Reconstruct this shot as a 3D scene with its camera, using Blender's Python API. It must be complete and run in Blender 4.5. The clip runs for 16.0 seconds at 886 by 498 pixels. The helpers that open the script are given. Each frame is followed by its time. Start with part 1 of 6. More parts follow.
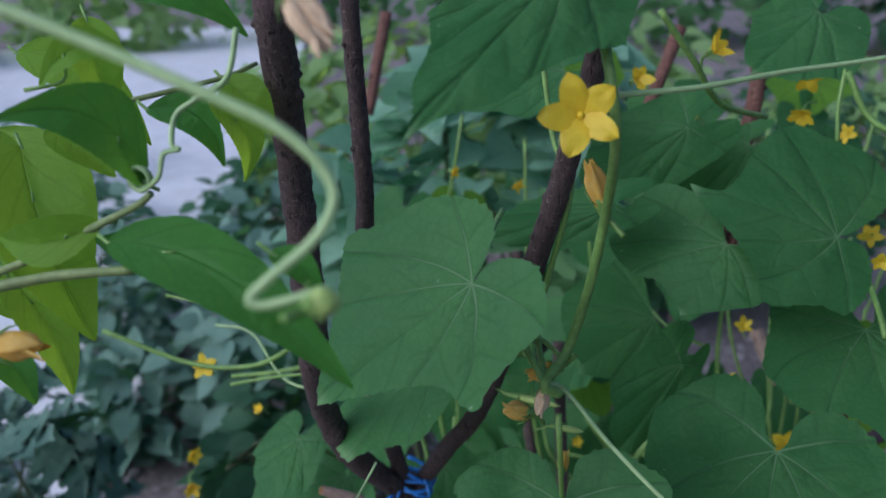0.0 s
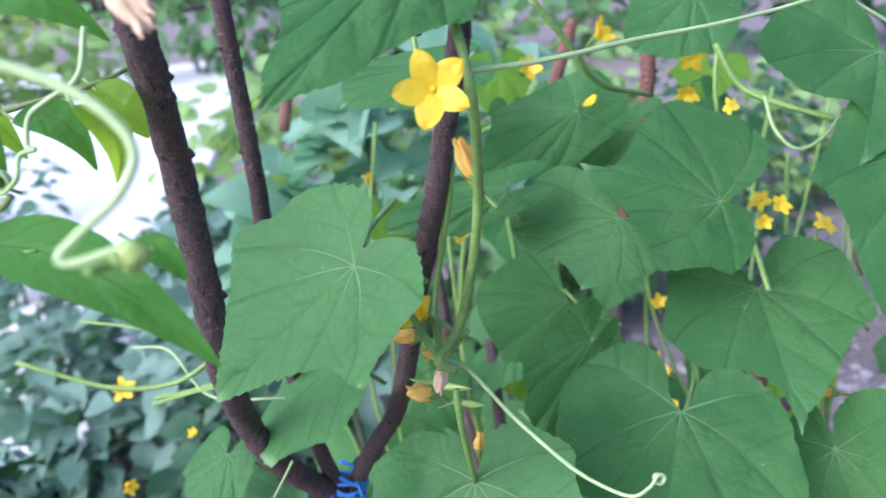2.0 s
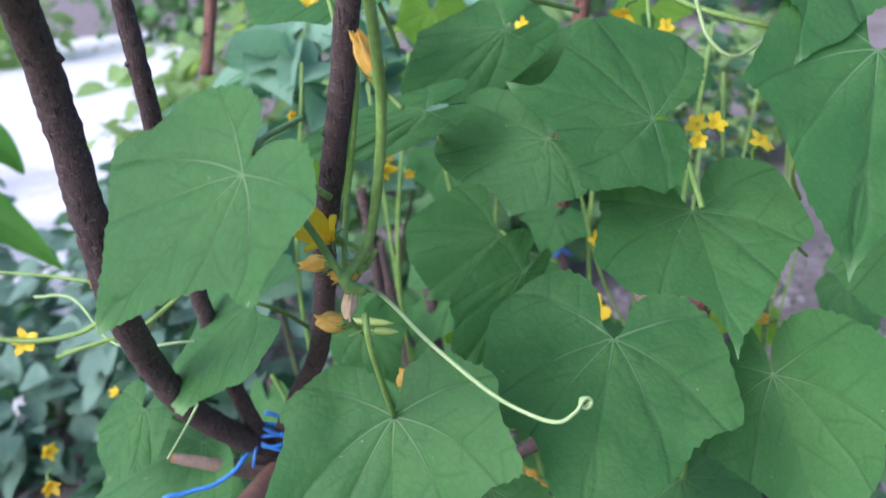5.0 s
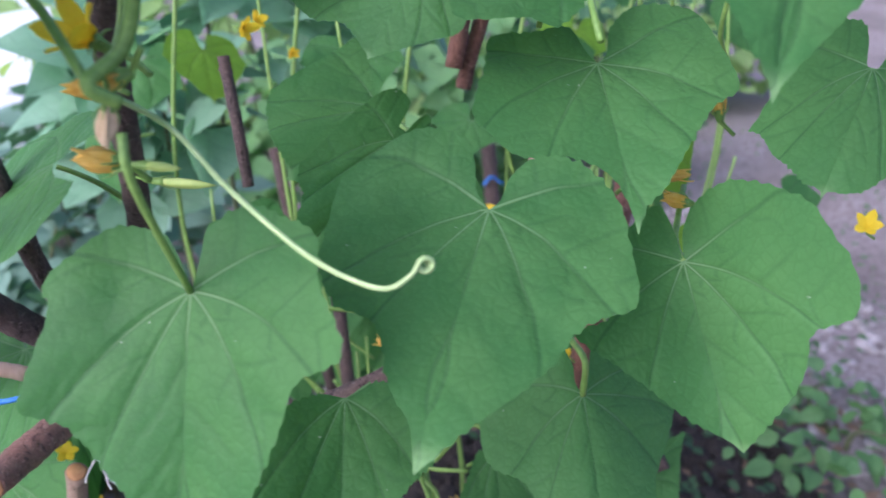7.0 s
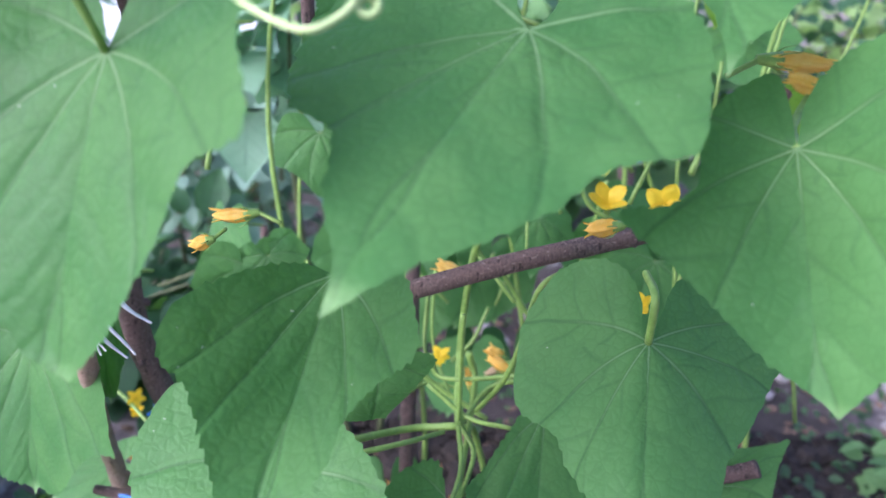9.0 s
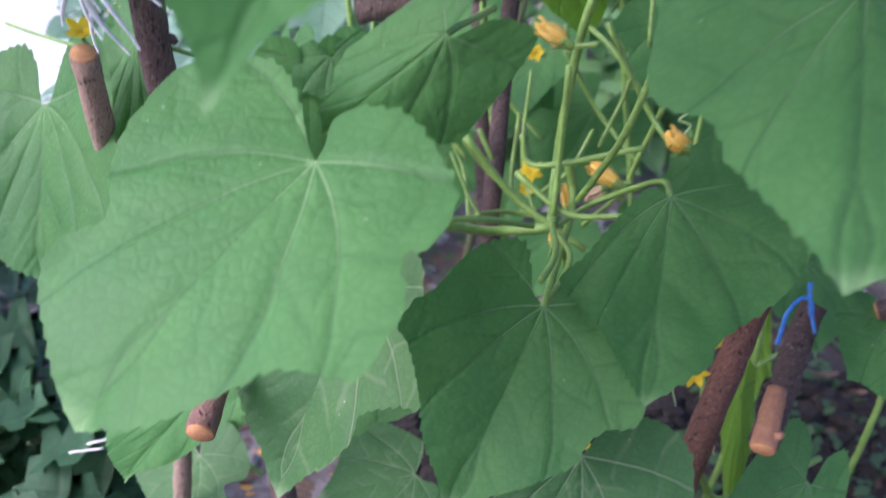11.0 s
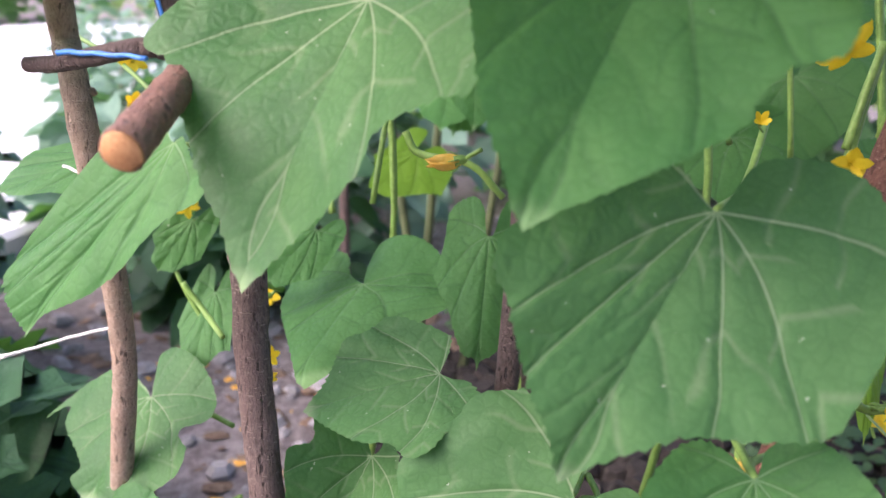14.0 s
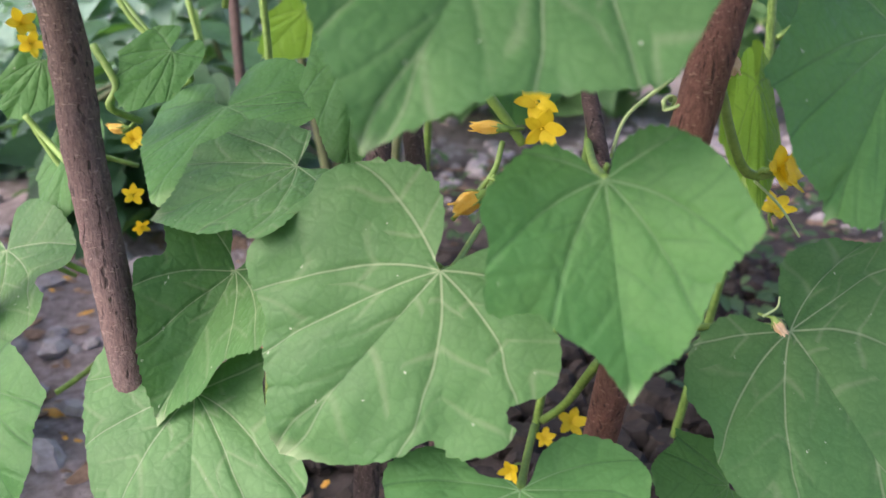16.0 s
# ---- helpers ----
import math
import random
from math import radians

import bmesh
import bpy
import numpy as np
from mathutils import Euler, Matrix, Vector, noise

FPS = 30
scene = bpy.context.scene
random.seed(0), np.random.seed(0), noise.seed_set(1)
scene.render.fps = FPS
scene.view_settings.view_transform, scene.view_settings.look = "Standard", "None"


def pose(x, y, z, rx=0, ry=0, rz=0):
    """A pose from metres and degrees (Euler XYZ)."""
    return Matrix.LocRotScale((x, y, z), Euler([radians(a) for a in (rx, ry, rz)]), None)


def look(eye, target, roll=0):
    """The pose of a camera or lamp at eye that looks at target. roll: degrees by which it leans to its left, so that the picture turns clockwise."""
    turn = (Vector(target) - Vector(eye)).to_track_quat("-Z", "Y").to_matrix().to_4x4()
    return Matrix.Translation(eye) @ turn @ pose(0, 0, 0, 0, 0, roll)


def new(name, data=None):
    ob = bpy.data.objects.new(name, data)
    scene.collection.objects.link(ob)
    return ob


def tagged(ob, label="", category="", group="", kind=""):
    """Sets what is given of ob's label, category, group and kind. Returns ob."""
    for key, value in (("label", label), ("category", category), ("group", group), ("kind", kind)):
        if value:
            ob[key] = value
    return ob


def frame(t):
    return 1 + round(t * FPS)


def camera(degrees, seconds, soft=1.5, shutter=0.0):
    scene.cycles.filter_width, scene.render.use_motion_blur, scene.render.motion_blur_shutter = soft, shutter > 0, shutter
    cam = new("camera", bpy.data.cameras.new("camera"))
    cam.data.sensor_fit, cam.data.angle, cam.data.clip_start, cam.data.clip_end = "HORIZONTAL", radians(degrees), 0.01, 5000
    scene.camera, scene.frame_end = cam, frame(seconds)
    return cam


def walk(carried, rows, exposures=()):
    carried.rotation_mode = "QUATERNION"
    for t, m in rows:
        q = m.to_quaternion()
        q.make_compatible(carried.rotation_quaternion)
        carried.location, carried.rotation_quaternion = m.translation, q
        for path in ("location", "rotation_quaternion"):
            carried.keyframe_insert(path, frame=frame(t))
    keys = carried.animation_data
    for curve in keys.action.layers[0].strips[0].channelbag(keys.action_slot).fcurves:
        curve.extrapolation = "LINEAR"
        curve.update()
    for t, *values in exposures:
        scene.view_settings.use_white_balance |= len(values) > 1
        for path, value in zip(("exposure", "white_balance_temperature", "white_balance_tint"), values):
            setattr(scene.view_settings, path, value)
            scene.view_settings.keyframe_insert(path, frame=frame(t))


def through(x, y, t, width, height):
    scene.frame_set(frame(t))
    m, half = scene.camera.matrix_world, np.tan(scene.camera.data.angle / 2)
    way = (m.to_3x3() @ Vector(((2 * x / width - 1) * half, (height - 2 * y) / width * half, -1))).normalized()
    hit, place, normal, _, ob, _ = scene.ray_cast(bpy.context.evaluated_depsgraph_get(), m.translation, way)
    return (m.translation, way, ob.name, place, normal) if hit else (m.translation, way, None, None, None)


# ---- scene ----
cam = camera(58.19, 16.0, soft=1.5, shutter=0.35)
PATH = [
    (0.0, 0.0000, 0.0000, 1.1700, 69.94, 0.82, -0.00),
    (0.5, -0.0001, -0.0031, 1.1550, 69.06, 1.90, -0.52),
    (1.0, 0.0098, -0.0039, 1.1408, 69.05, 3.07, -1.36),
    (1.5, 0.0159, -0.0047, 1.1416, 69.31, 3.34, -2.61),
    (2.0, 0.0344, -0.0169, 1.1532, 71.25, 4.38, -4.72),
    (2.5, 0.0529, -0.0215, 1.1525, 71.42, 4.90, -6.11),
    (3.0, 0.0553, -0.0228, 1.1526, 71.25, 4.68, -6.48),
    (3.2, 0.0538, -0.0231, 1.1524, 71.26, 4.61, -6.47),
    (5.3, 0.0595, 0.0131, 1.0971, 67.58, 4.27, -8.36),
    (5.5, 0.0656, 0.0182, 1.0855, 66.25, 4.07, -8.46),
    (6.0, 0.0800, 0.0299, 1.0561, 65.79, 2.74, -6.51),
    (6.5, 0.1003, 0.0534, 1.0410, 65.63, 1.19, -9.36),
    (7.0, 0.1188, 0.0688, 1.0238, 65.47, 2.00, -10.75),
    (7.5, 0.1710, 0.0798, 1.0051, 68.92, -4.25, -1.66),
    (8.0, 0.1784, 0.0895, 0.9823, 65.56, -4.46, 1.19),
    (8.2, 0.1748, 0.0955, 0.9710, 64.48, -3.41, 0.50),
    (10.3, 0.2053, 0.1535, 0.8194, 67.78, -1.95, 7.77),
    (10.5, 0.2031, 0.1550, 0.7969, 67.20, -2.30, 8.38),
    (11.0, 0.1850, 0.1839, 0.7406, 64.28, -2.59, 9.49),
    (11.5, 0.1654, 0.2137, 0.6876, 63.01, -2.61, 10.44),
    (12.0, 0.1714, 0.2388, 0.6483, 65.01, -2.59, 9.86),
    (12.5, 0.1723, 0.2605, 0.6120, 65.61, -2.97, 10.35),
    (13.0, 0.1662, 0.2668, 0.5661, 68.99, -2.81, 10.05),
    (13.5, 0.1599, 0.2640, 0.5293, 71.05, -2.93, 9.48),
    (14.0, 0.1610, 0.2559, 0.5111, 72.79, -3.14, 9.44),
    (14.5, 0.1792, 0.2609, 0.4822, 75.24, -1.99, 7.89),
    (15.0, 0.1881, 0.2707, 0.4407, 71.33, -1.80, 7.27),
    (15.5, 0.2010, 0.2727, 0.4236, 69.96, -1.55, 6.10),
    (16.0, 0.2126, 0.2698, 0.4146, 69.61, -0.72, 5.17),
]

walk(cam, [(t, pose(*p)) for t, *p in PATH],
     [(0.0, -0.44, 5060, 14), (0.5, -0.09, 5060, 14), (1.0, 0.41, 5060, 14), (1.5, 0.74, 5060, 15), (2.0, 1.04, 5230, 23), (3.0, 1.14, 5330, 26), (5.5, 0.72, 5430, 20),
      (7.0, 0.94, 5430, 23), (8.0, 1.33, 5430, 26), (10.4, 1.44, 5530, 28), (11.0, 1.16, 5530, 30), (12.0, 1.31, 5730, 29), (12.5, 1.24, 6030, 25), (13.0, 1.29, 6130, 23), (14.0, 1.54, 6230, 25),
      (14.5, 1.54, 6230, 26), (16.0, 1.51, 6430, 24)])
cam.data.dof.use_dof = True
cam.data.dof.focus_distance = 0.42
cam.data.dof.aperture_fstop = 8.5

# soft daylight in open shade
world = bpy.data.worlds.new("world")
scene.world = world
world.use_nodes = True
wn = world.node_tree.nodes
sky = wn.new("ShaderNodeTexSky")
sky.sky_type = "NISHITA"
sky.sun_disc = False
sky.sun_elevation = radians(37)
sky.sun_rotation = radians(240)
sky.air_density = 0.8
sky.dust_density = 5.0
wn["Background"].inputs["Strength"].default_value = 0.15
world.node_tree.links.new(sky.outputs[0], wn["Background"].inputs["Color"])
sun_data = bpy.data.lights.new("sun", "SUN")
sun_data.energy = 1.3
sun_data.angle = radians(72)
sun_data.color = (1.0, 0.97, 0.93)
sun = new("sun", sun_data)
sun.matrix_world = look((-2.9, -1.1, 3.0), (0, 0.6, 0.5))

# ---- materials ----
def material(name):
    m = bpy.data.materials.new(name)
    m.use_nodes = True
    return m, m.node_tree.nodes, m.node_tree.links, m.node_tree.nodes["Principled BSDF"]


def math_node(nodes, links, op, a, b=None, c=None):
    n = nodes.new("ShaderNodeMath")
    n.operation = op
    for i, v in enumerate((a, b, c)):
        if v is None:
            continue
        if isinstance(v, (int, float)):
            n.inputs[i].default_value = v
        else:
            links.new(v, n.inputs[i])
    return n.outputs[0]


def mix_colour(nodes, links, fac, a, b, mode="MIX"):
    n = nodes.new("ShaderNodeMix")
    n.data_type, n.blend_type = "RGBA", mode
    for i, v in ((0, fac), (6, a), (7, b)):
        if isinstance(v, (int, float)):
            n.inputs[i].default_value = v
        elif isinstance(v, tuple):
            n.inputs[i].default_value = (*v, 1)
        else:
            links.new(v, n.inputs[i])
    return n.outputs[2]


def noise_tex(nodes, links, coord, scale, detail=4.0, rough=0.55):
    n = nodes.new("ShaderNodeTexNoise")
    n.inputs["Scale"].default_value, n.inputs["Detail"].default_value, n.inputs["Roughness"].default_value = scale, detail, rough
    links.new(coord, n.inputs["Vector"])
    return n.outputs["Fac"]


def noise_colour(nodes, links, coord, scale):
    n = nodes.new("ShaderNodeTexNoise")
    n.inputs["Scale"].default_value = scale
    links.new(coord, n.inputs["Vector"])
    return n.outputs["Color"]


def ramp(nodes, links, fac, lo, hi, a=0.0, b=1.0):
    n = nodes.new("ShaderNodeMapRange")
    n.interpolation_type = "SMOOTHSTEP"
    links.new(fac, n.inputs[0])
    for i, v in enumerate((lo, hi, a, b)):
        n.inputs[i + 1].default_value = v
    return n.outputs[0]


def leaf_material(name, dark, mid, vein, specks=0.0, gloss=0.42, through_colour=(0.13, 0.36, 0.05), through=0.3, sides=1.0, palmate=True, far=0.0):
    m, nodes, links, bsdf = material(name)

    def calc(op, x, y=None, z=None):
        return math_node(nodes, links, op, x, y, z)

    uv = nodes.new("ShaderNodeUVMap").outputs[0]
    geo = nodes.new("ShaderNodeTexCoord").outputs["Object"]
    info = nodes.new("ShaderNodeObjectInfo").outputs["Random"]
    sep = nodes.new("ShaderNodeSeparateXYZ")
    links.new(uv, sep.inputs[0])
    half = calc("SUBTRACT", sep.outputs[0], 0.5)
    u = calc("MULTIPLY", calc("ABSOLUTE", half), 2.0)
    v = calc("MULTIPLY_ADD", sep.outputs[1], 2.0, -0.6)
    wob = noise_tex(nodes, links, geo, 14.0, 2.0)
    big = noise_tex(nodes, links, geo, 22.0, 3.0)
    th = calc("ARCTAN2", u, v)
    r = calc("SQRT", calc("ADD", calc("MULTIPLY", u, u), calc("MULTIPLY", v, v)))
    bent = calc("ADD", th, calc("MULTIPLY", calc("MULTIPLY_ADD", wob, 0.5, -0.25), r))
    # the midrib, two laterals that curve towards the tip, two short basal veins
    d = calc("MULTIPLY", calc("ABSOLUTE", bent), r)
    rib = d
    for ang, curve in ((0.78, 0.34), (1.42, 0.5), (2.15, 0.4)) if palmate else ():
        e = calc("ABSOLUTE", calc("SUBTRACT", bent, calc("MULTIPLY_ADD", r, -curve, ang)))
        d = calc("MINIMUM", d, calc("MULTIPLY", e, r))
    pale = calc("MULTIPLY", ramp(nodes, links, d, 0.001, 0.008, 1.0, 0.0), ramp(nodes, links, r, 0.02, 0.55 + 0.4 * far, 1.0, far))
    pale = calc("MAXIMUM", pale, calc("MULTIPLY", ramp(nodes, links, rib, 0.001, 0.008, 1.0, 0.0), ramp(nodes, links, r, 0.1, 0.8, 0.7, max(0.05, far))))
    line = ramp(nodes, links, d, 0.0, 0.017, 1.0, 0.0)
    groove = ramp(nodes, links, d, 0.0, 0.035, 1.0, 0.0)
    # side veins, bowed forwards, with uneven spacing
    lead = 0.0
    for edge, turn in ((0.38, 0.70), (1.05, 0.60), (1.70, 0.70)) if palmate else ():
        lead = calc("MULTIPLY_ADD", calc("GREATER_THAN", bent, edge), turn, lead)
    off = calc("SUBTRACT", bent, lead)
    s = calc("SUBTRACT", calc("MULTIPLY", r, calc("COSINE", off)), calc("MULTIPLY", calc("ABSOLUTE", calc("MULTIPLY", r, calc("SINE", off))), 0.8))
    s = calc("ADD", s, calc("MULTIPLY", calc("POWER", calc("ABSOLUTE", calc("SINE", off)), 2.0), calc("MULTIPLY", r, 0.28)))
    s = calc("MULTIPLY_ADD", s, 4.4, calc("MULTIPLY", wob, 2.2))
    s = calc("ADD", s, calc("MULTIPLY_ADD", calc("GREATER_THAN", half, 0.0), 0.43, calc("MULTIPLY", lead, 1.7) if palmate else 0.0))
    s = calc("ABSOLUTE", calc("SUBTRACT", calc("FRACT", s), 0.5))
    ridge = calc("MULTIPLY", ramp(nodes, links, s, 0.0, 0.11, 1.0, 0.0), ramp(nodes, links, calc("ADD", big, calc("MULTIPLY", r, -0.2)), 0.22, 0.5))
    quilt = ramp(nodes, links, s, 0.0, 0.22, 0.0, 1.0)
    cells = nodes.new("ShaderNodeTexVoronoi")
    cells.feature = "SMOOTH_F1"
    cells.inputs["Scale"].default_value = 85.0
    links.new(geo, cells.inputs["Vector"])
    fine = noise_tex(nodes, links, geo, 560.0, 3.0, 0.75)
    col = mix_colour(nodes, links, ramp(nodes, links, big, 0.3, 0.7), dark, mid)
    col = mix_colour(nodes, links, calc("MULTIPLY_ADD", info, 0.8, -0.25), col, tuple(min(1, c * k) for c, k in zip(mid, (1.2, 1.2, 1.25))))
    shade = calc("MAXIMUM", calc("MULTIPLY", line, 0.38), calc("MULTIPLY", ridge, 0.22 * sides))
    vor = nodes.new("ShaderNodeTexVoronoi")
    vor.feature = "DISTANCE_TO_EDGE"
    vor.inputs["Scale"].default_value = 170.0
    links.new(geo, vor.inputs["Vector"])
    shade = calc("MAXIMUM", shade, ramp(nodes, links, vor.outputs["Distance"], 0.0, 0.16, 0.17, 0.0))
    shade = calc("ADD", shade, ramp(nodes, links, cells.outputs["Distance"], 0.25, 0.75, 0.0, 0.10))
    col = mix_colour(nodes, links, shade, col, tuple(c * 0.45 for c in dark))
    col = mix_colour(nodes, links, calc("MULTIPLY", pale, 0.6), col, vein)
    col = mix_colour(nodes, links, calc("MULTIPLY", ramp(nodes, links, fine, 0.42, 0.72), 0.2), col, tuple(min(1, c * 1.5) for c in mid))
    if palmate:
        # the drawn-out point is paler than the blade
        col = mix_colour(nodes, links, calc("MULTIPLY", ramp(nodes, links, v, 0.90, 1.0), 0.55), col, vein)
    if far:
        col = mix_colour(nodes, links, calc("MULTIPLY", ridge, 0.22), col, vein)
    if specks:
        dots = nodes.new("ShaderNodeTexVoronoi")
        dots.inputs["Scale"].default_value = 190.0
        jitter = mix_colour(nodes, links, 0.004, geo, noise_colour(nodes, links, geo, 700.0))
        links.new(jitter, dots.inputs["Vector"])
        sc = nodes.new("ShaderNodeSeparateColor")
        links.new(dots.outputs["Color"], sc.inputs[0])
        few = calc("GREATER_THAN", sc.outputs[0], 1.0 - 0.06 * specks)
        dot = calc("MULTIPLY", ramp(nodes, links, dots.outputs["Distance"], 0.04, 0.17, 1.0, 0.0), few)
        col = mix_colour(nodes, links, calc("MULTIPLY", dot, 0.85), col, (0.5, 0.56, 0.42))
    links.new(col, bsdf.inputs["Base Color"])
    bsdf.inputs["Specular IOR Level"].default_value = 0.13
    links.new(ramp(nodes, links, big, 0.2, 0.8, gloss - 0.06, gloss + 0.14), bsdf.inputs["Roughness"])
    h = calc("MULTIPLY_ADD", groove, -0.30, calc("MULTIPLY", quilt, 0.17 * sides))
    h = calc("ADD", h, ramp(nodes, links, vor.outputs["Distance"], 0.0, 0.3, 0.0, 0.10))
    h = calc("ADD", h, calc("MULTIPLY", cells.outputs["Distance"], -0.16))
    h = calc("ADD", h, calc("MULTIPLY", fine, 0.04))
    bump = nodes.new("ShaderNodeBump")
    bump.inputs["Strength"].default_value, bump.inputs["Distance"].default_value = 0.62, 0.003
    links.new(h, bump.inputs["Height"])
    links.new(bump.outputs[0], bsdf.inputs["Normal"])
    tr = nodes.new("ShaderNodeBsdfTranslucent")
    links.new(mix_colour(nodes, links, calc("MAXIMUM", line, calc("MULTIPLY", ridge, 0.5)), through_colour, tuple(c * 0.6 for c in through_colour)), tr.inputs["Color"])
    mx = nodes.new("ShaderNodeMixShader")
    mx.inputs[0].default_value = through
    links.new(bsdf.outputs[0], mx.inputs[1])
    links.new(tr.outputs[0], mx.inputs[2])
    links.new(mx.outputs[0], nodes["Material Output"].inputs["Surface"])
    return m


def bark_material(name, a, b, fleck, rough=0.82):
    """Rough young bark: fibres along the stick, pale pores across it, dark cracks and knots."""
    m, nodes, links, bsdf = material(name)

    def calc(op, x, y=None, z=None):
        return math_node(nodes, links, op, x, y, z)

    def coord(scale):
        mp = nodes.new("ShaderNodeMapping")
        mp.inputs["Scale"].default_value = scale
        links.new(tc, mp.inputs["Vector"])
        return mp.outputs[0]

    tc = nodes.new("ShaderNodeTexCoord").outputs["Object"]
    wide = noise_tex(nodes, links, tc, 34.0, 3.0)
    fibre = noise_tex(nodes, links, coord((1, 1, 0.16)), 900.0, 4.0, 0.7)
    grain = noise_tex(nodes, links, coord((1, 1, 0.5)), 420.0, 6.0, 0.75)
    pores = noise_tex(nodes, links, coord((1, 1, 2.6)), 260.0, 1.0)
    crack = noise_tex(nodes, links, coord((1, 1, 0.28)), 330.0, 2.0)
    col = mix_colour(nodes, links, ramp(nodes, links, grain, 0.32, 0.68), a, b)
    col = mix_colour(nodes, links, calc("MULTIPLY", ramp(nodes, links, wide, 0.35, 0.65), 0.5), col, tuple(0.5 * (p + q) * k for p, q, k in zip(a, b, (1.25, 1.1, 1.05))))
    col = mix_colour(nodes, links, calc("MULTIPLY", ramp(nodes, links, fibre, 0.46, 0.66), 0.45), col, tuple(c * 0.45 for c in a))
    col = mix_colour(nodes, links, calc("MULTIPLY", ramp(nodes, links, pores, 0.63, 0.70), 0.7), col, fleck)
    col = mix_colour(nodes, links, calc("MULTIPLY", ramp(nodes, links, crack, 0.62, 0.70), 0.8), col, tuple(c * 0.3 for c in a))
    links.new(col, bsdf.inputs["Base Color"])
    bsdf.inputs["Roughness"].default_value = rough
    h = calc("ADD", calc("MULTIPLY", grain, 0.9), calc("MULTIPLY", fibre, 0.4))
    h = calc("ADD", h, calc("MULTIPLY", ramp(nodes, links, pores, 0.6, 0.72), 0.35))
    h = calc("ADD", h, calc("MULTIPLY", ramp(nodes, links, crack, 0.58, 0.72), -0.8))
    bp = nodes.new("ShaderNodeBump")
    bp.inputs["Strength"].default_value, bp.inputs["Distance"].default_value = 1.0, 0.0022
    links.new(h, bp.inputs["Height"])
    links.new(bp.outputs[0], bsdf.inputs["Normal"])
    return m


def plain_material(name, a, b, scale, rough=0.6, bump=0.3, depth=0.001, through=None, metal=0.0, stretch=None, spots=None):
    m, nodes, links, bsdf = material(name)
    tc = nodes.new("ShaderNodeTexCoord").outputs["Object"]
    if stretch:
        mp = nodes.new("ShaderNodeMapping")
        mp.inputs["Scale"].default_value = stretch
        links.new(tc, mp.inputs["Vector"])
        tc = mp.outputs[0]
    info = nodes.new("ShaderNodeObjectInfo").outputs["Random"]
    n1 = noise_tex(nodes, links, tc, scale, 6.0, 0.62)
    n2 = noise_tex(nodes, links, tc, scale * 0.17, 3.0)
    col = mix_colour(nodes, links, ramp(nodes, links, n1, 0.3, 0.7), a, b)
    col = mix_colour(nodes, links, math_node(nodes, links, "MULTIPLY", ramp(nodes, links, n2, 0.35, 0.7), 0.45), col, tuple(c * 0.6 for c in a))
    col = mix_colour(nodes, links, math_node(nodes, links, "MULTIPLY", info, 0.3), col, tuple(min(1, c * 1.2) for c in b))
    if spots:
        n3 = noise_tex(nodes, links, tc, scale * 0.6, 1.0)
        col = mix_colour(nodes, links, ramp(nodes, links, n3, 0.66, 0.70), col, spots)
    links.new(col, bsdf.inputs["Base Color"])
    bsdf.inputs["Roughness"].default_value = rough
    bsdf.inputs["Metallic"].default_value = metal
    bp = nodes.new("ShaderNodeBump")
    bp.inputs["Strength"].default_value, bp.inputs["Distance"].default_value = bump, depth
    links.new(n1, bp.inputs["Height"])
    links.new(bp.outputs[0], bsdf.inputs["Normal"])
    if through:
        tr = nodes.new("ShaderNodeBsdfTranslucent")
        tr.inputs["Color"].default_value = (*through, 1)
        mx = nodes.new("ShaderNodeMixShader")
        mx.inputs[0].default_value = 0.35
        links.new(bsdf.outputs[0], mx.inputs[1])
        links.new(tr.outputs[0], mx.inputs[2])
        links.new(mx.outputs[0], nodes["Material Output"].inputs["Surface"])
    return m


leaf_green = leaf_material("cucumber_leaf", (0.042, 0.133, 0.042), (0.075, 0.188, 0.060), (0.27, 0.44, 0.20), specks=0.6, through_colour=(0.15, 0.38, 0.045), through=0.28)
leaf_speck = leaf_material("cucumber_leaf_old", (0.042, 0.115, 0.040), (0.070, 0.160, 0.057), (0.32, 0.42, 0.24), specks=1.5, through=0.2, far=0.5)
leaf_young = leaf_material("cucumber_leaf_young", (0.09, 0.21, 0.025), (0.13, 0.27, 0.03), (0.30, 0.42, 0.12), through_colour=(0.35, 0.55, 0.04), through=0.45)
lance_dark = leaf_material("peach_leaf", (0.040, 0.135, 0.026), (0.060, 0.185, 0.034), (0.18, 0.32, 0.09), gloss=0.36, sides=0.3, palmate=False, through_colour=(0.25, 0.55, 0.04), through=0.4)
lance_light = leaf_material("peach_leaf_light", (0.12, 0.25, 0.025), (0.18, 0.33, 0.03), (0.30, 0.42, 0.10), gloss=0.36, through_colour=(0.5, 0.75, 0.04), through=0.5, sides=0.3, palmate=False)
stem_green = plain_material("stem_green", (0.13, 0.25, 0.045), (0.22, 0.36, 0.08), 300.0, 0.5, 0.25, 0.0006)
tendril_green = plain_material("tendril_green", (0.30, 0.46, 0.17), (0.42, 0.56, 0.25), 200.0, 0.45, 0.15, 0.0004)
bud_green = plain_material("bud_green", (0.28, 0.42, 0.09), (0.42, 0.52, 0.14), 260.0, 0.5, 0.3, 0.0006)
petal_yellow = plain_material("petal_yellow", (0.84, 0.58, 0.008), (0.92, 0.70, 0.02), 240.0, 0.5, 0.35, 0.0006, through=(0.9, 0.62, 0.02))
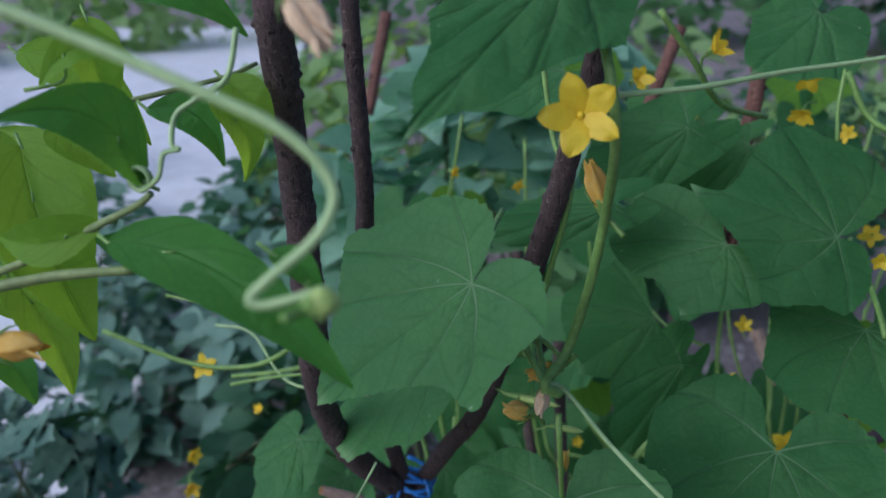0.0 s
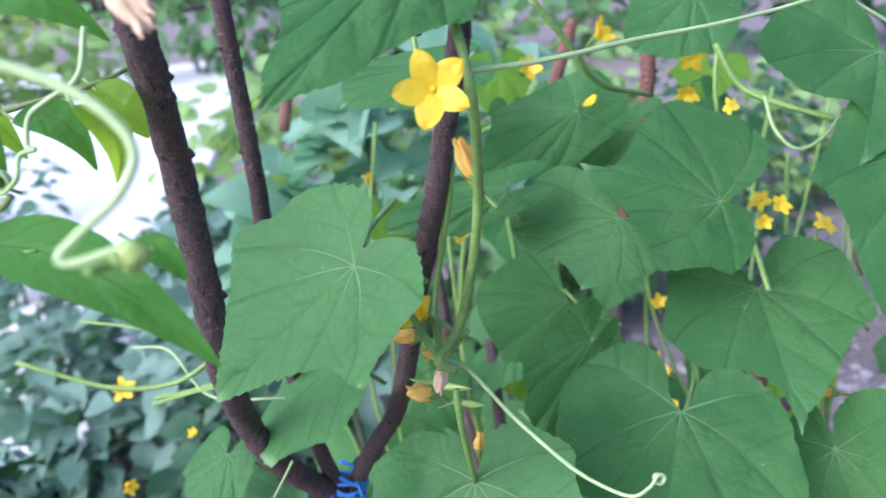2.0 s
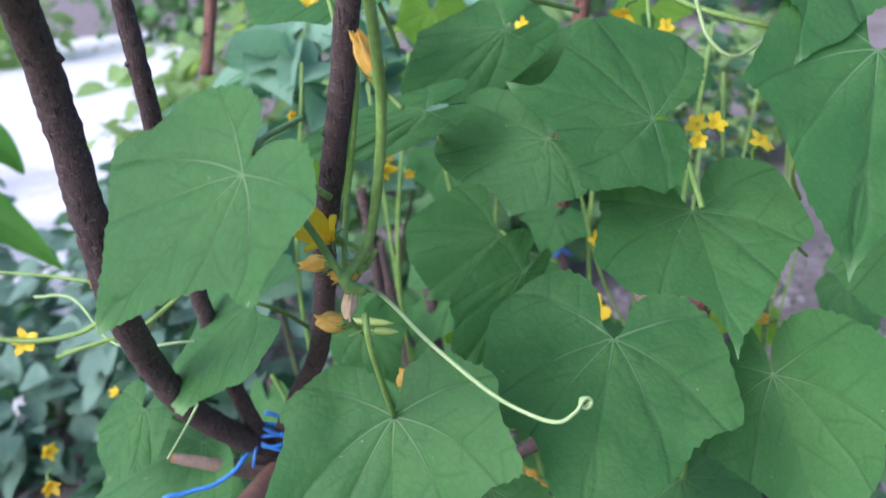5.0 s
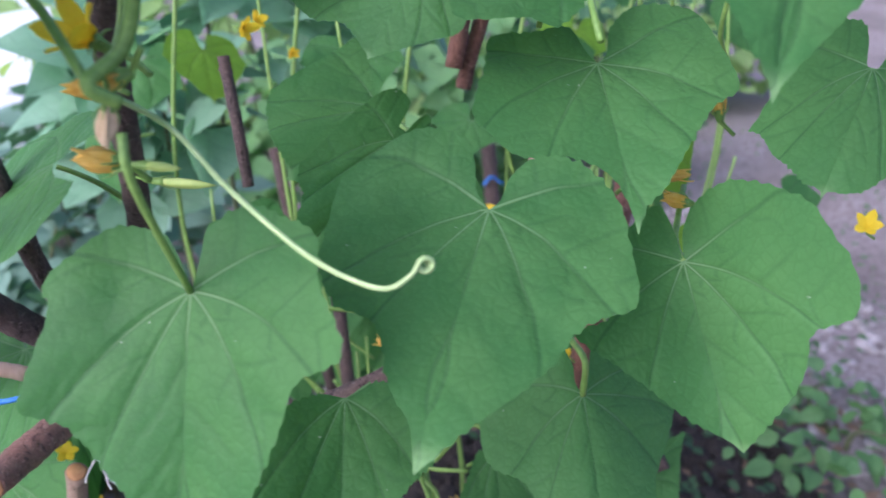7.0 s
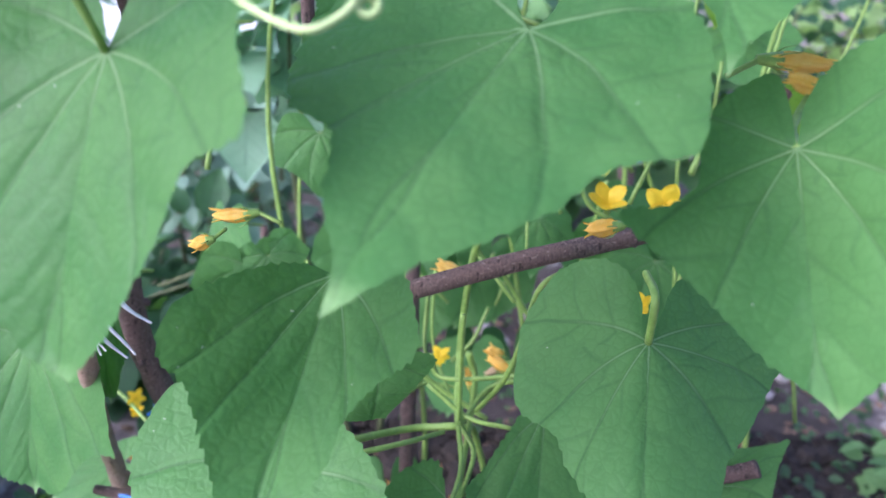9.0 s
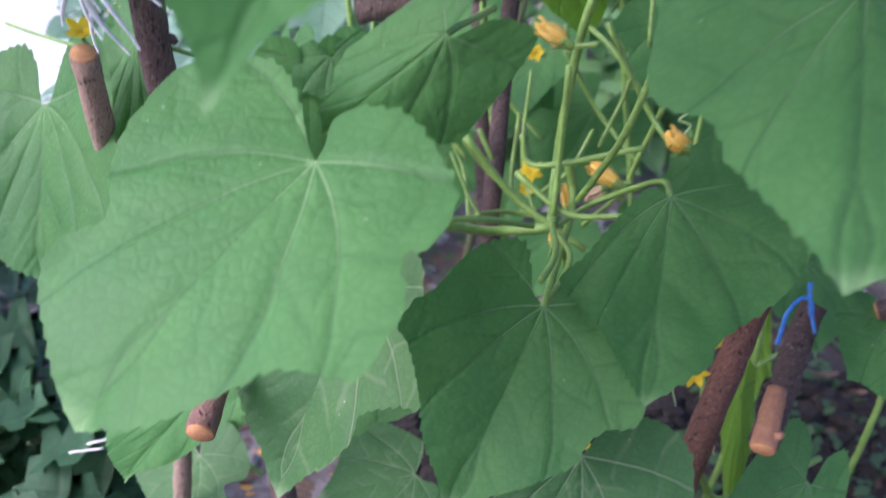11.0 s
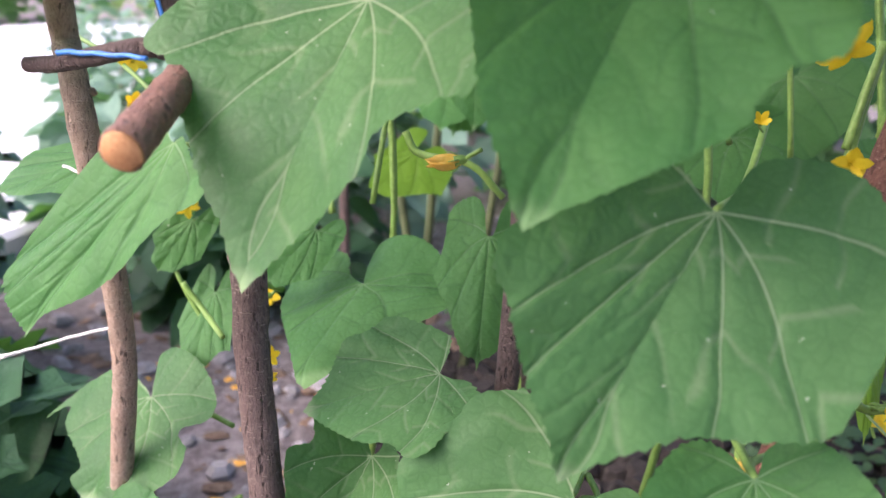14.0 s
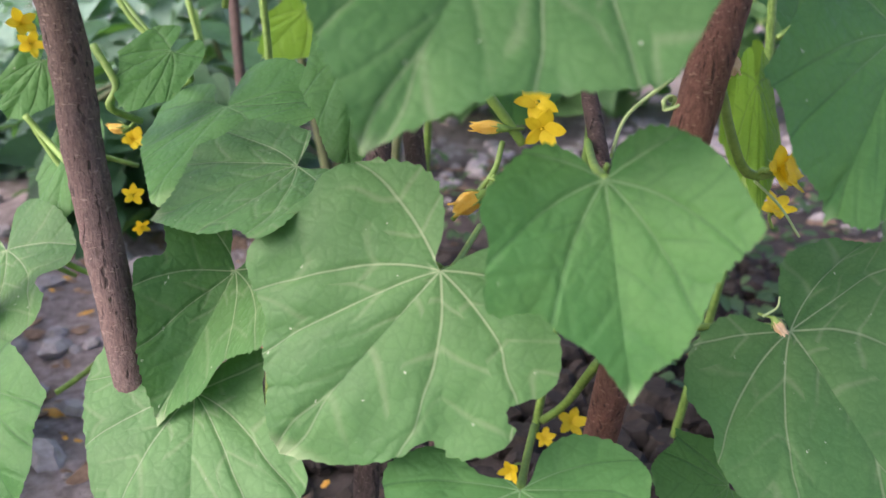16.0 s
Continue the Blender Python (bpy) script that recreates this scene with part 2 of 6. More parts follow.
petal_orange = plain_material("petal_orange", (0.86, 0.50, 0.045), (0.91, 0.68, 0.20), 200.0, 0.6, 0.5, 0.0008, through=(0.9, 0.6, 0.08))
petal_dry = plain_material("petal_dry", (0.55, 0.36, 0.20), (0.72, 0.56, 0.36), 260.0, 0.75, 0.6, 0.001)
bark_dark = bark_material("bark_dark", (0.048, 0.032, 0.030), (0.125, 0.088, 0.080), (0.20, 0.15, 0.13))
bark_grey = bark_material("bark_grey", (0.08, 0.054, 0.05), (0.19, 0.14, 0.125), (0.3, 0.23, 0.2))
bark_tan = bark_material("bark_tan", (0.25, 0.18, 0.135), (0.44, 0.34, 0.26), (0.5, 0.4, 0.3))
bark_log = bark_material("bark_log", (0.17, 0.085, 0.062), (0.31, 0.165, 0.125), (0.40, 0.25, 0.19), 0.55)
bark_red = bark_material("bark_red", (0.125, 0.056, 0.040), (0.25, 0.125, 0.09), (0.36, 0.22, 0.16))
bark_pale = plain_material("bark_pale", (0.30, 0.19, 0.14), (0.42, 0.30, 0.23), 240.0, 0.8, 0.7, 0.0012, stretch=(1, 1, 0.3))
wood_cut = plain_material("cut_wood", (0.42, 0.19, 0.075), (0.56, 0.30, 0.13), 500.0, 0.7, 0.5, 0.0008)
wood_peeled = plain_material("peeled_wood", (0.27, 0.115, 0.06), (0.40, 0.20, 0.11), 300.0, 0.65, 0.6, 0.001, stretch=(1, 1, 0.25))
twine_blue = plain_material("blue_twine", (0.035, 0.16, 0.55), (0.07, 0.27, 0.72), 500.0, 0.4, 0.5, 0.0006)
strip_white = plain_material("white_plastic", (0.72, 0.72, 0.72), (0.82, 0.82, 0.82), 300.0, 0.45, 0.3, 0.0004)
cord_white = plain_material("white_cord", (0.52, 0.52, 0.50), (0.70, 0.70, 0.68), 500.0, 0.7, 0.5, 0.0006)

# ---- makers ----
from mathutils.geometry import delaunay_2d_cdt


def mesh_object(name, bm, mat, parent=None, label="", smooth=True):
    me = bpy.data.meshes.new(name)
    bm.to_mesh(me)
    bm.free()
    if smooth:
        me.polygons.foreach_set("use_smooth", [True] * len(me.polygons))
    me.materials.append(mat)
    ob = new(name, me)
    if parent:
        ob.parent = parent
    if label:
        ob["label"] = label
    return ob


def part(name, bm, mat, parent, label="", smooth=True):
    return mesh_object(name, bm, mat, parent, label, smooth)


def thing(name, at, label, category, group=""):
    ob = new(name)
    ob.empty_display_size = 0.02
    ob.location = at
    return tagged(ob, label, category, group)


def smooth_line(pts, step=6):
    """A Catmull-Rom line through the points."""
    p = [Vector(q) for q in pts]
    if len(p) == 2:
        return [p[0].lerp(p[1], i / step) for i in range(step + 1)]
    p = [p[0] * 2 - p[1]] + p + [p[-1] * 2 - p[-2]]
    out = []
    for i in range(1, len(p) - 2):
        a, b, c, d = p[i - 1:i + 3]
        for k in range(step):
            t = k / step
            out.append(0.5 * (2 * b + (c - a) * t + (2 * a - 5 * b + 4 * c - d) * t * t + (3 * b - a - 3 * c + d) * t ** 3))
    return out + [p[-2]]


def tube(bm, line, r0, r1, sides=8, rough=0.0, knots=0.0, cap=True):
    """A round rod along the line, its rings turned without twist."""
    rings, n = [], len(line)
    up = Vector((0.31, 0.83, 0.46))
    for i, p in enumerate(line):
        d = (line[min(i + 1, n - 1)] - line[max(i - 1, 0)]).normalized()
        x = up - d * up.dot(d)
        if x.length < 1e-4:
            x = Vector((1, 0, 0)) - d * d.x
        x.normalize()
        up = x
        y = d.cross(x)
        r = r0 + (r1 - r0) * i / (n - 1)
        if knots:
            r *= 1 + knots * max(0.0, noise.noise(Vector((i * 0.55, r0 * 900, r1 * 300)))) ** 1
        ring = []
        for k in range(sides):
            a = 2 * math.pi * k / sides
            rr = r * (1 + rough * noise.noise(p * 160 + Vector((math.cos(a), math.sin(a), 0)) * 1.6))
            ring.append(bm.verts.new(p + (x * math.cos(a) + y * math.sin(a)) * rr))
        rings.append(ring)
    for a, b in zip(rings, rings[1:]):
        for k in range(sides):
            bm.faces.new((a[k], a[(k + 1) % sides], b[(k + 1) % sides], b[k]))
    if cap:
        bm.faces.new(list(reversed(rings[0])))
        bm.faces.new(rings[-1])
    return rings


HALF = [(0.0, 0.0), (0.06, -0.02), (0.10, -0.11), (0.15, -0.23), (0.28, -0.335), (0.54, -0.335), (0.78, -0.215), (0.91, -0.02), (1.0, 0.22), (0.88, 0.39), (0.73, 0.545), (0.52, 0.725), (0.28, 0.875), (0.085, 0.965), (0.0, 1.03)]


def leaf_outline(angular, rnd, lobes=(), count=96):
    """One half of the outline, from the notch to the tip, with small forward teeth. lobes: its own corners, where the half is known."""
    if lobes:
        h = [Vector((0, 0, 0))] + [Vector((x, y, 0)) for x, y in lobes]
    else:
        h = [Vector((x, y, 0)) for x, y in HALF]
        bend = max(angular, 0.0)
        for k, q in ((9, (0.74, 0.335)), (10, (0.55, 0.49)), (7, (0.87, 0.0)), (11, (0.38, 0.69)), (12, (0.18, 0.86))):
            h[k] = h[k].lerp(Vector((*q, 0)), bend)
        full = max(-angular, 0.0)
        for k, q in ((9, (0.99, 0.42)), (10, (0.90, 0.60)), (11, (0.62, 0.76)), (12, (0.33, 0.885))):
            h[k] = h[k].lerp(Vector((*q, 0)), full)
        h[13] = h[13].lerp(Vector((0.045, 0.945, 0)), 0.8)
        for i in range(4, 13):
            h[i] += Vector((rnd.uniform(-0.035, 0.035), rnd.uniform(-0.035, 0.035), 0))
        if bend:
            # a firmer corner
            h[8:9] = [h[8].lerp(h[7], 0.16), h[8] + Vector((0.015, 0, 0)), h[8].lerp(h[9], 0.2)]
    line = smooth_line(h, 8)
    length = [0.0]
    for a, b in zip(line, line[1:]):
        length.append(length[-1] + (b - a).length)
    out, grow, j = [], 0.0, 0
    pitch, high = 3, 0.01
    for k in range(count + 1):
        s = length[-1] * k / count
        while j < len(line) - 2 and length[j + 1] < s:
            j += 1
        f = (s - length[j]) / max(1e-9, length[j + 1] - length[j])
        p = line[j].lerp(line[j + 1], f)
        d = (line[j + 1] - line[j]).normalized()
        if k % pitch == 0:
            high = rnd.uniform(0.004, 0.022) * rnd.choice((0.5, 1, 1))
        if 9 < k < count - 3:
            p += Vector((d.y, -d.x, 0)) * (-1 if line[len(line) // 2].x > 0 else 1) * -high * ((k % pitch) / (pitch - 1) - 0.35)
        out.append((p.x, p.y))
    return out


def leaf(vine, base, turn, length, right, left, angular=0.5, specks=0, tint=0, left_angular=None, lobes=0.0, shape=((), ())):
    """A cucumber leaf: base at its stalk, the tip along its own -y, the two side corners in lengths (across, along, lifted)."""
    leaf.count += 1
    rnd = random.Random(leaf.count)
    sides = [leaf_outline(angular, rnd, shape[0]), leaf_outline(angular if left_angular is None else left_angular, rnd, shape[1])]
    if not shape[1]:
        sides[1] = [(-x, y) for x, y in sides[1]]
    path = sides[0] + list(reversed(sides[1][1:-1]))
    bm = bmesh.new()
    uvl = bm.loops.layers.uv.new("UVMap")
    flat = {}
    arch, wave, phase = rnd.uniform(0.015, 0.05), rnd.uniform(0.004, 0.011), rnd.uniform(0, 6)
    curl = rnd.uniform(-0.02, 0.07)
    seed = Vector((leaf.count * 3.7, 1.3, 0.4))

    def place(x, y):
        side = right if x >= 0 else left
        a = abs(x)
        sx, sy, sz = side[0], side[1] - 0.22, side[2]
        soft = math.sqrt(a * a + 0.04) - 0.2
        px, py = a * sx, y + a * sy * min(1.0, max(0.0, (y + 0.36) / 0.52))
        pz = soft * sz
        pz += arch * 4 * max(0.0, y) * max(0.0, 1 - y) + (lobes - 2.0 * curl) * max(0.0, -y)
        rim = min(1.0, math.hypot(x, y - 0.3) / 0.7)
        pz += wave * rim ** 3 * math.sin(math.atan2(x, y - 0.3) * 5 + phase)
        th, r = math.atan2(abs(x) * 0.65, y), math.hypot(x * 0.65, y)
        d = min(abs(th - g) * r for g in (0.0, 0.66, 1.2, 1.9))
        pz -= 0.011 * math.exp(-(d / 0.055) ** 2) * min(1.0, r * 3)
        pz += 0.013 * noise.noise(Vector((x * 3.0, y * 3.0, 0)) + seed) * (0.4 + rim)
        pz += 0.0045 * noise.noise(Vector((x * 7.5, y * 7.5, 0)) + seed)
        return Vector((px * length, -py * length, pz * length))

    edge = np.array(path)
    inner = []
    step = 0.05
    for i in range(-26, 27):
        for j in range(-14, 24):
            p = np.array(((i + 0.5 * (j % 2)) * step, j * step * 0.87))
            if np.min(np.hypot(*(edge - p).T)) < 0.6 * step:
                continue
            c, d = edge, np.roll(edge, -1, axis=0)
            cross = (c[:, 1] > p[1]) != (d[:, 1] > p[1])
            with np.errstate(divide="ignore", invalid="ignore"):
                at = c[:, 0] + (p[1] - c[:, 1]) * (d[:, 0] - c[:, 0]) / (d[:, 1] - c[:, 1])
            if np.count_nonzero(cross & (at > p[0])) % 2:
                inner.append(Vector(p))
    n = len(path)
    spots, _, tris, *_ = delaunay_2d_cdt([Vector(p) for p in path] + inner, [(k, (k + 1) % n) for k in range(n)], [], 1, 1e-5)
    made = []
    for p in spots:
        v = bm.verts.new(place(p.x, p.y))
        flat[v] = (p.x, p.y)
        made.append(v)
    for t in tris:
        p, q, r = (spots[k] for k in t)
        if (q - p).cross(r - p) < 0:
            t = list(reversed(t))
        bm.faces.new([made[k] for k in reversed(t)])
    bmesh.ops.delete(bm, geom=[v for v in bm.verts if not v.link_faces], context="VERTS")
    flat = {v: q for v, q in flat.items() if v.is_valid}
    for f in bm.faces:
        for lp in f.loops:
            x, y = flat[lp.vert]
            lp[uvl].uv = (0.5 + x * 0.325, (y + 0.6) / 2)
    mat = leaf_young if tint else leaf_speck if specks else leaf_green
    ob = part("leaf", bm, mat, vine)
    ob.matrix_basis = Matrix.Translation(-vine.location) @ pose(*base, *turn)
    stalk = bmesh.new()
    k = length
    tube(stalk, smooth_line([(0, -0.01 * k, -0.002), (0, 0.02 * k, -0.012), (rnd.uniform(-0.01, 0.01), 0.05 * k, -0.03), (rnd.uniform(-0.02, 0.02), 0.06 * k, -0.055)], 4), 0.0014, 0.0019, 6)
    part("petiole", stalk, stem_green, ob)
    return ob


leaf.count = 0


def stem(vine, pts, r0, r1, name="stem"):
    bm = bmesh.new()
    tube(bm, smooth_line([Vector(p) - vine.location for p in pts], 7), r0, r1, 8, 0.12)
    return part(name, bm, stem_green, vine)


def tendril(vine, pts, r0, r1, coil=0.0):
    line = smooth_line([Vector(p) - vine.location for p in pts], 8)
    if coil:
        d = (line[-1] - line[-3]).normalized()
        side = d.cross(Vector((0.2, -1, 0.3))).normalized()
        deep = d.cross(side)
        c = line[-1] + side * coil
        for k in range(1, 34):
            a = k * 0.48
            r = coil * (1 - 0.014 * k)
            line.append(c - (side * math.cos(a) - d * math.sin(a)) * r + deep * 0.00016 * k)
    bm = bmesh.new()
    tube(bm, line, r0, r1, 7, 0.06)
    return part("tendril", bm, tendril_green, vine)


def facing(at, normal, spin=0.0):
    z = Vector(normal).normalized()
    return Matrix.Translation(at) @ z.to_track_quat("Z", "Y").to_matrix().to_4x4() @ pose(0, 0, 0, 0, 0, spin)


def flower(vine, at, normal, size, spin=0):
    """An open five-petalled cucumber flower with its green calyx."""
    flower.count += 1
    rnd = random.Random(900 + flower.count)
    m = Matrix.Translation(-vine.location) @ facing(at, normal, spin)
    r = size / 2
    cup = 0.0 if size > 0.04 else rnd.uniform(0.0, 0.75)
    bm = bmesh.new()
    bmesh.ops.create_icosphere(bm, subdivisions=1, radius=r * 0.1, matrix=Matrix.Translation((0, 0, 0)))
    head = part("flower", bm, petal_yellow, vine)
    head.matrix_basis = m
    for k in range(5):
        pb = bmesh.new()
        lift, droop, wide, bow = cup + rnd.uniform(0.15, 0.5), rnd.uniform(0.0, 0.8), rnd.uniform(0.29, 0.38), rnd.uniform(-0.12, 0.12)
        grid = []
        for i in range(8):
            t = i / 7
            w = wide * (0.7 + 1.6 * t) * (1 - t) ** 0.72 + 0.006
            row = []
            for j in range(-3, 4):
                s = j / 3
                z = lift * t - droop * t * t * 0.6 - 0.10 * s * s * w + 0.10 * (1 - abs(s)) * -0.25 + 0.09 * (0.3 + t) * noise.noise(Vector((t * 3.5, s * 2.2, k * 1.7 + flower.count * 0.61)))
                row.append(pb.verts.new((r * (s * w + bow * t * t), r * (0.02 + t * (1 - 0.35 * cup)), r * z)))
            grid.append(row)
        for a, b in zip(grid, grid[1:]):
            for j in range(6):
                pb.faces.new((a[j], a[j + 1], b[j + 1], b[j]))
        petal = part("petal", pb, petal_yellow, head)
        petal.matrix_basis = pose(0, 0, 0, 0, 0, k * 72 + rnd.uniform(-5, 5))
    cb = bmesh.new()
    tube(cb, smooth_line([(0, 0, 0.0), (0, 0, -r * 0.25), (0, 0, -r * 0.55)], 3), r * 0.22, r * 0.12, 8)
    for k in range(5):
        a = 2 * math.pi * k / 5 + 0.6
        tube(cb, [Vector((math.cos(a), math.sin(a), 0)) * r * q + Vector((0, 0, z * r)) for q, z in ((0.15, -0.15), (0.32, -0.18), (0.45, -0.30))], r * 0.05, r * 0.012, 5)
    tube(cb, smooth_line([(0, 0, -r * 0.5), (r * 0.1, 0, -r * 0.9), (r * 0.3, -r * 0.4, -r * 1.4)], 4), r * 0.08, r * 0.09, 6)
    part("calyx", cb, stem_green, head)
    return head


flower.count = 0


def bud(vine, base, tip, radius, kind="wilted"):
    """A closed or wilted flower: a furled corolla on a hairy green calyx."""
    bud.count += 1
    rnd = random.Random(4000 + bud.count)
    a, b = Vector(base), Vector(tip)
    d = b - a
    length = d.length
    m = Matrix.Translation(-vine.location) @ facing(a, d, rnd.uniform(0, 360))
    mat = {"wilted": petal_orange, "dry": petal_dry, "green": bud_green}[kind]
    bm = bmesh.new()
    closed = kind == "green"
    prof = [(0.0, 0.4), (0.12, 0.72), (0.3, 0.9), (0.48, 1.0), (0.64, 0.92), (0.78, 0.72), (0.9, 0.42), (1.0, 0.08)]
    bent = Vector((rnd.uniform(-1, 1), rnd.uniform(-1, 1), 0)) * 0.14 * length
    rings = []
    for t, w in prof:
        ring = []
        for k in range(20):
            an = 2 * math.pi * k / 20
            f = 1 + (0.06 if closed else 0.3) * math.cos(5 * an + t * 2.5) + (0 if closed else 0.18 * noise.noise(Vector((an * 1.3, t * 3, bud.count * 0.7))))
            ring.append(bm.verts.new(Vector((math.cos(an), math.sin(an) * 0.85, 0)) * radius * w * f + bent * t * t + Vector((0, 0, t * length))))
        rings.append(ring)
    for p, q in zip(rings, rings[1:]):
        for k in range(20):
            bm.faces.new((p[k], p[(k + 1) % 20], q[(k + 1) % 20], q[k]))
    bm.faces.new(list(reversed(rings[0])))
    bm.faces.new(rings[-1])
    for k in range(0 if closed else 4):
        # limp petal points that stand away from the furled body
        an = rnd.uniform(0, 6.28)
        e = Vector((math.cos(an), math.sin(an), 0))
        c = e.cross(Vector((0, 0, 1)))
        grid = []
        for i in range(5):
            t = i / 4
            p = e * radius * (0.7 + rnd.uniform(0.2, 0.5) * t) + bent * (0.5 + 0.5 * t) + Vector((0, 0, length * (0.5 + 0.55 * t)))
            grid.append([bm.verts.new(p + c * radius * 0.6 * (1 - t) ** 0.7 * q - e * radius * 0.25 * abs(q)) for q in (-1, -0.4, 0.4, 1)])
        for p, q in zip(grid, grid[1:]):
            for i in range(3):
                bm.faces.new((p[i], p[i + 1], q[i + 1], q[i]))
    ob = part("bud", bm, mat, vine, {"wilted": "furled wilted orange flower", "dry": "dry shrivelled flower", "green": "closed pale green bud"}[kind])
    ob.matrix_basis = m
    cb = bmesh.new()
    tube(cb, smooth_line([(0, 0, length * 0.22), (0, 0, 0), (0, 0, -length * 0.15)], 3), radius * 0.85, radius * 0.45, 8)
    for k in range(5):
        an = 2 * math.pi * k / 5
        e = Vector((math.cos(an), math.sin(an), 0))
        tube(cb, [e * radius * 0.7 + Vector((0, 0, length * 0.1)), e * radius * 1.25 + Vector((0, 0, length * 0.25)), e * radius * 1.5 + Vector((0, 0, length * 0.42))], radius * 0.13, radius * 0.04, 4)
    tube(cb, smooth_line([(0, 0, -length * 0.1), (0, radius, -length * 0.35), (0, radius * 2, -length * 0.6)], 3), radius * 0.3, radius * 0.3, 6)
    part("calyx", cb, stem_green, ob)
    return ob


bud.count = 0


def stake(name, pts, r0, r1, label, mat, cut=0):
    """A bare branch or stake with knots; cut: its first end is sawn."""
    at = Vector(pts[0])
    root = thing(name, at, label, "stick" if name in ("stick", "twig", "log") else "stake")
    line = smooth_line([Vector(p) - at for p in pts], 16)
    bm = bmesh.new()
    rings = tube(bm, line, r0, r1, 14, 0.10, 0.14)
    rnd = random.Random(int(r0 * 1e6) + len(pts))
    for k in range(0 if name == "log" else 1 + len(line) // 24):
        i = rnd.randrange(2, len(line) - 2)
        d = (line[i + 1] - line[i]).normalized()
        e = d.cross(Vector((rnd.uniform(-1, 1), rnd.uniform(-1, 1), rnd.uniform(-1, 1)))).normalized()
        kb = bmesh.new()
        tube(kb, [line[i] + e * r0 * 0.6, line[i] + e * r0 * 1.12 + d * r0 * 0.2, line[i] + e * r0 * 1.3 + d * r0 * 0.45], r0 * 0.4, r0 * 0.2, 8, 0.2)
        part("knot", kb, mat, root)
    part("bark", bm, mat, root)
    if cut:
        d = (line[0] - line[1]).normalized()
        cb = bmesh.new()
        tube(cb, [line[0] + d * 0.0002, line[0] + d * 0.0012], r0 * 0.93, r0 * 0.84, 14, 0.1)
        part("cut_face", cb, wood_cut, root, "pale orange sawn face")
    return root


def twine(pts, r, label, mat):
    at = Vector(pts[0])
    bm = bmesh.new()
    line = smooth_line([Vector(p) - at for p in pts], 8)
    line = [p + Vector((noise.noise(p * 90), noise.noise(p * 90 + Vector((5, 0, 0))), noise.noise(p * 90 + Vector((0, 5, 0))))) * r * 0.9 for p in line]
    tube(bm, line, r, r * 0.85, 7, 0.25)
    ob = mesh_object("twine", bm, mat)
    ob.location = at
    return tagged(ob, label, "twine")


def tie(at, axis, radius, turns):
    """Turns of twine wound round a stake, with a knot."""
    m = facing((0, 0, 0), axis)
    line = []
    for k in range(turns * 14 + 1):
        a = 2 * math.pi * k / 14
        line.append(m @ Vector((math.cos(a) * radius, math.sin(a) * radius, (k / 14 - turns / 2) * 0.0034 + 0.004 * math.sin(a * 1.3))))
    bm = bmesh.new()
    tube(bm, line, 0.0018, 0.0018, 6, 0.25)
    for e in ((0.5, -1, 0.3), (-0.6, -0.9, -0.2)):
        p = m @ Vector((0, 0, 0))
        e = Vector(e).normalized()
        tube(bm, smooth_line([p + e * radius, p + e * (radius + 0.006) + Vector((0, 0, 0.004)), p + e * (radius + 0.014) - Vector((0, 0, 0.008))], 4), 0.0014, 0.0012, 6, 0.2)
    ob = mesh_object("twine", bm, twine_blue)
    ob.location = at
    return tagged(ob, "blue plastic twine wound round the stake and knotted", "twine")


def shreds(at):
    """White plastic strips caught on the stake: thin flat ribbons that twist and hang."""
    rnd = random.Random(77)
    root = thing("plastic_strips", at, "frayed white plastic strips hanging on the stake", "plastic strips")
    for k in range(9):
        bm = bmesh.new()
        long, wide = rnd.uniform(0.03, 0.062), rnd.uniform(0.002, 0.005)
        p = Vector((rnd.uniform(-0.012, 0.008), -0.012 + rnd.uniform(-0.006, 0.004), rnd.uniform(0.0, 0.014)))
        lean, turn = rnd.uniform(-0.35, 0.55), rnd.uniform(-0.8, 0.8)
        rows = []
        for i in range(10):
            t = i / 9
            c = p + Vector((lean * long * t + 0.004 * math.sin(5 * t + k), -0.006 * math.sin(3 * t), -long * t))
            a = turn + 1.6 * t * rnd.uniform(0.7, 1.2)
            e, n = Vector((math.cos(a), math.sin(a), 0)), Vector((-math.sin(a), math.cos(a), 0))
            w = wide * (1 - 0.6 * t * t) * 0.5
            rows.append([bm.verts.new(c + e * w * u + n * 0.00025 * v) for u, v in ((-1, -1), (0, -1.8), (1, -1), (1, 1), (0, 1.8), (-1, 1))])
        for q, r in zip(rows, rows[1:]):
            for j in range(6):
                bm.faces.new((q[j], q[(j + 1) % 6], r[(j + 1) % 6], r[j]))
        bm.faces.new(rows[0])
        bm.faces.new(list(reversed(rows[-1])))
        part("strip", bm, strip_white, root)
    return root


def peach_twig(pts, r):
    bm = bmesh.new()
    tube(bm, smooth_line([Vector(p) - peach_branch.location for p in pts], 7), r * 1.1, r * 0.8, 8, 0.1, 0.2)
    return part("twig", bm, bark_green, peach_branch)


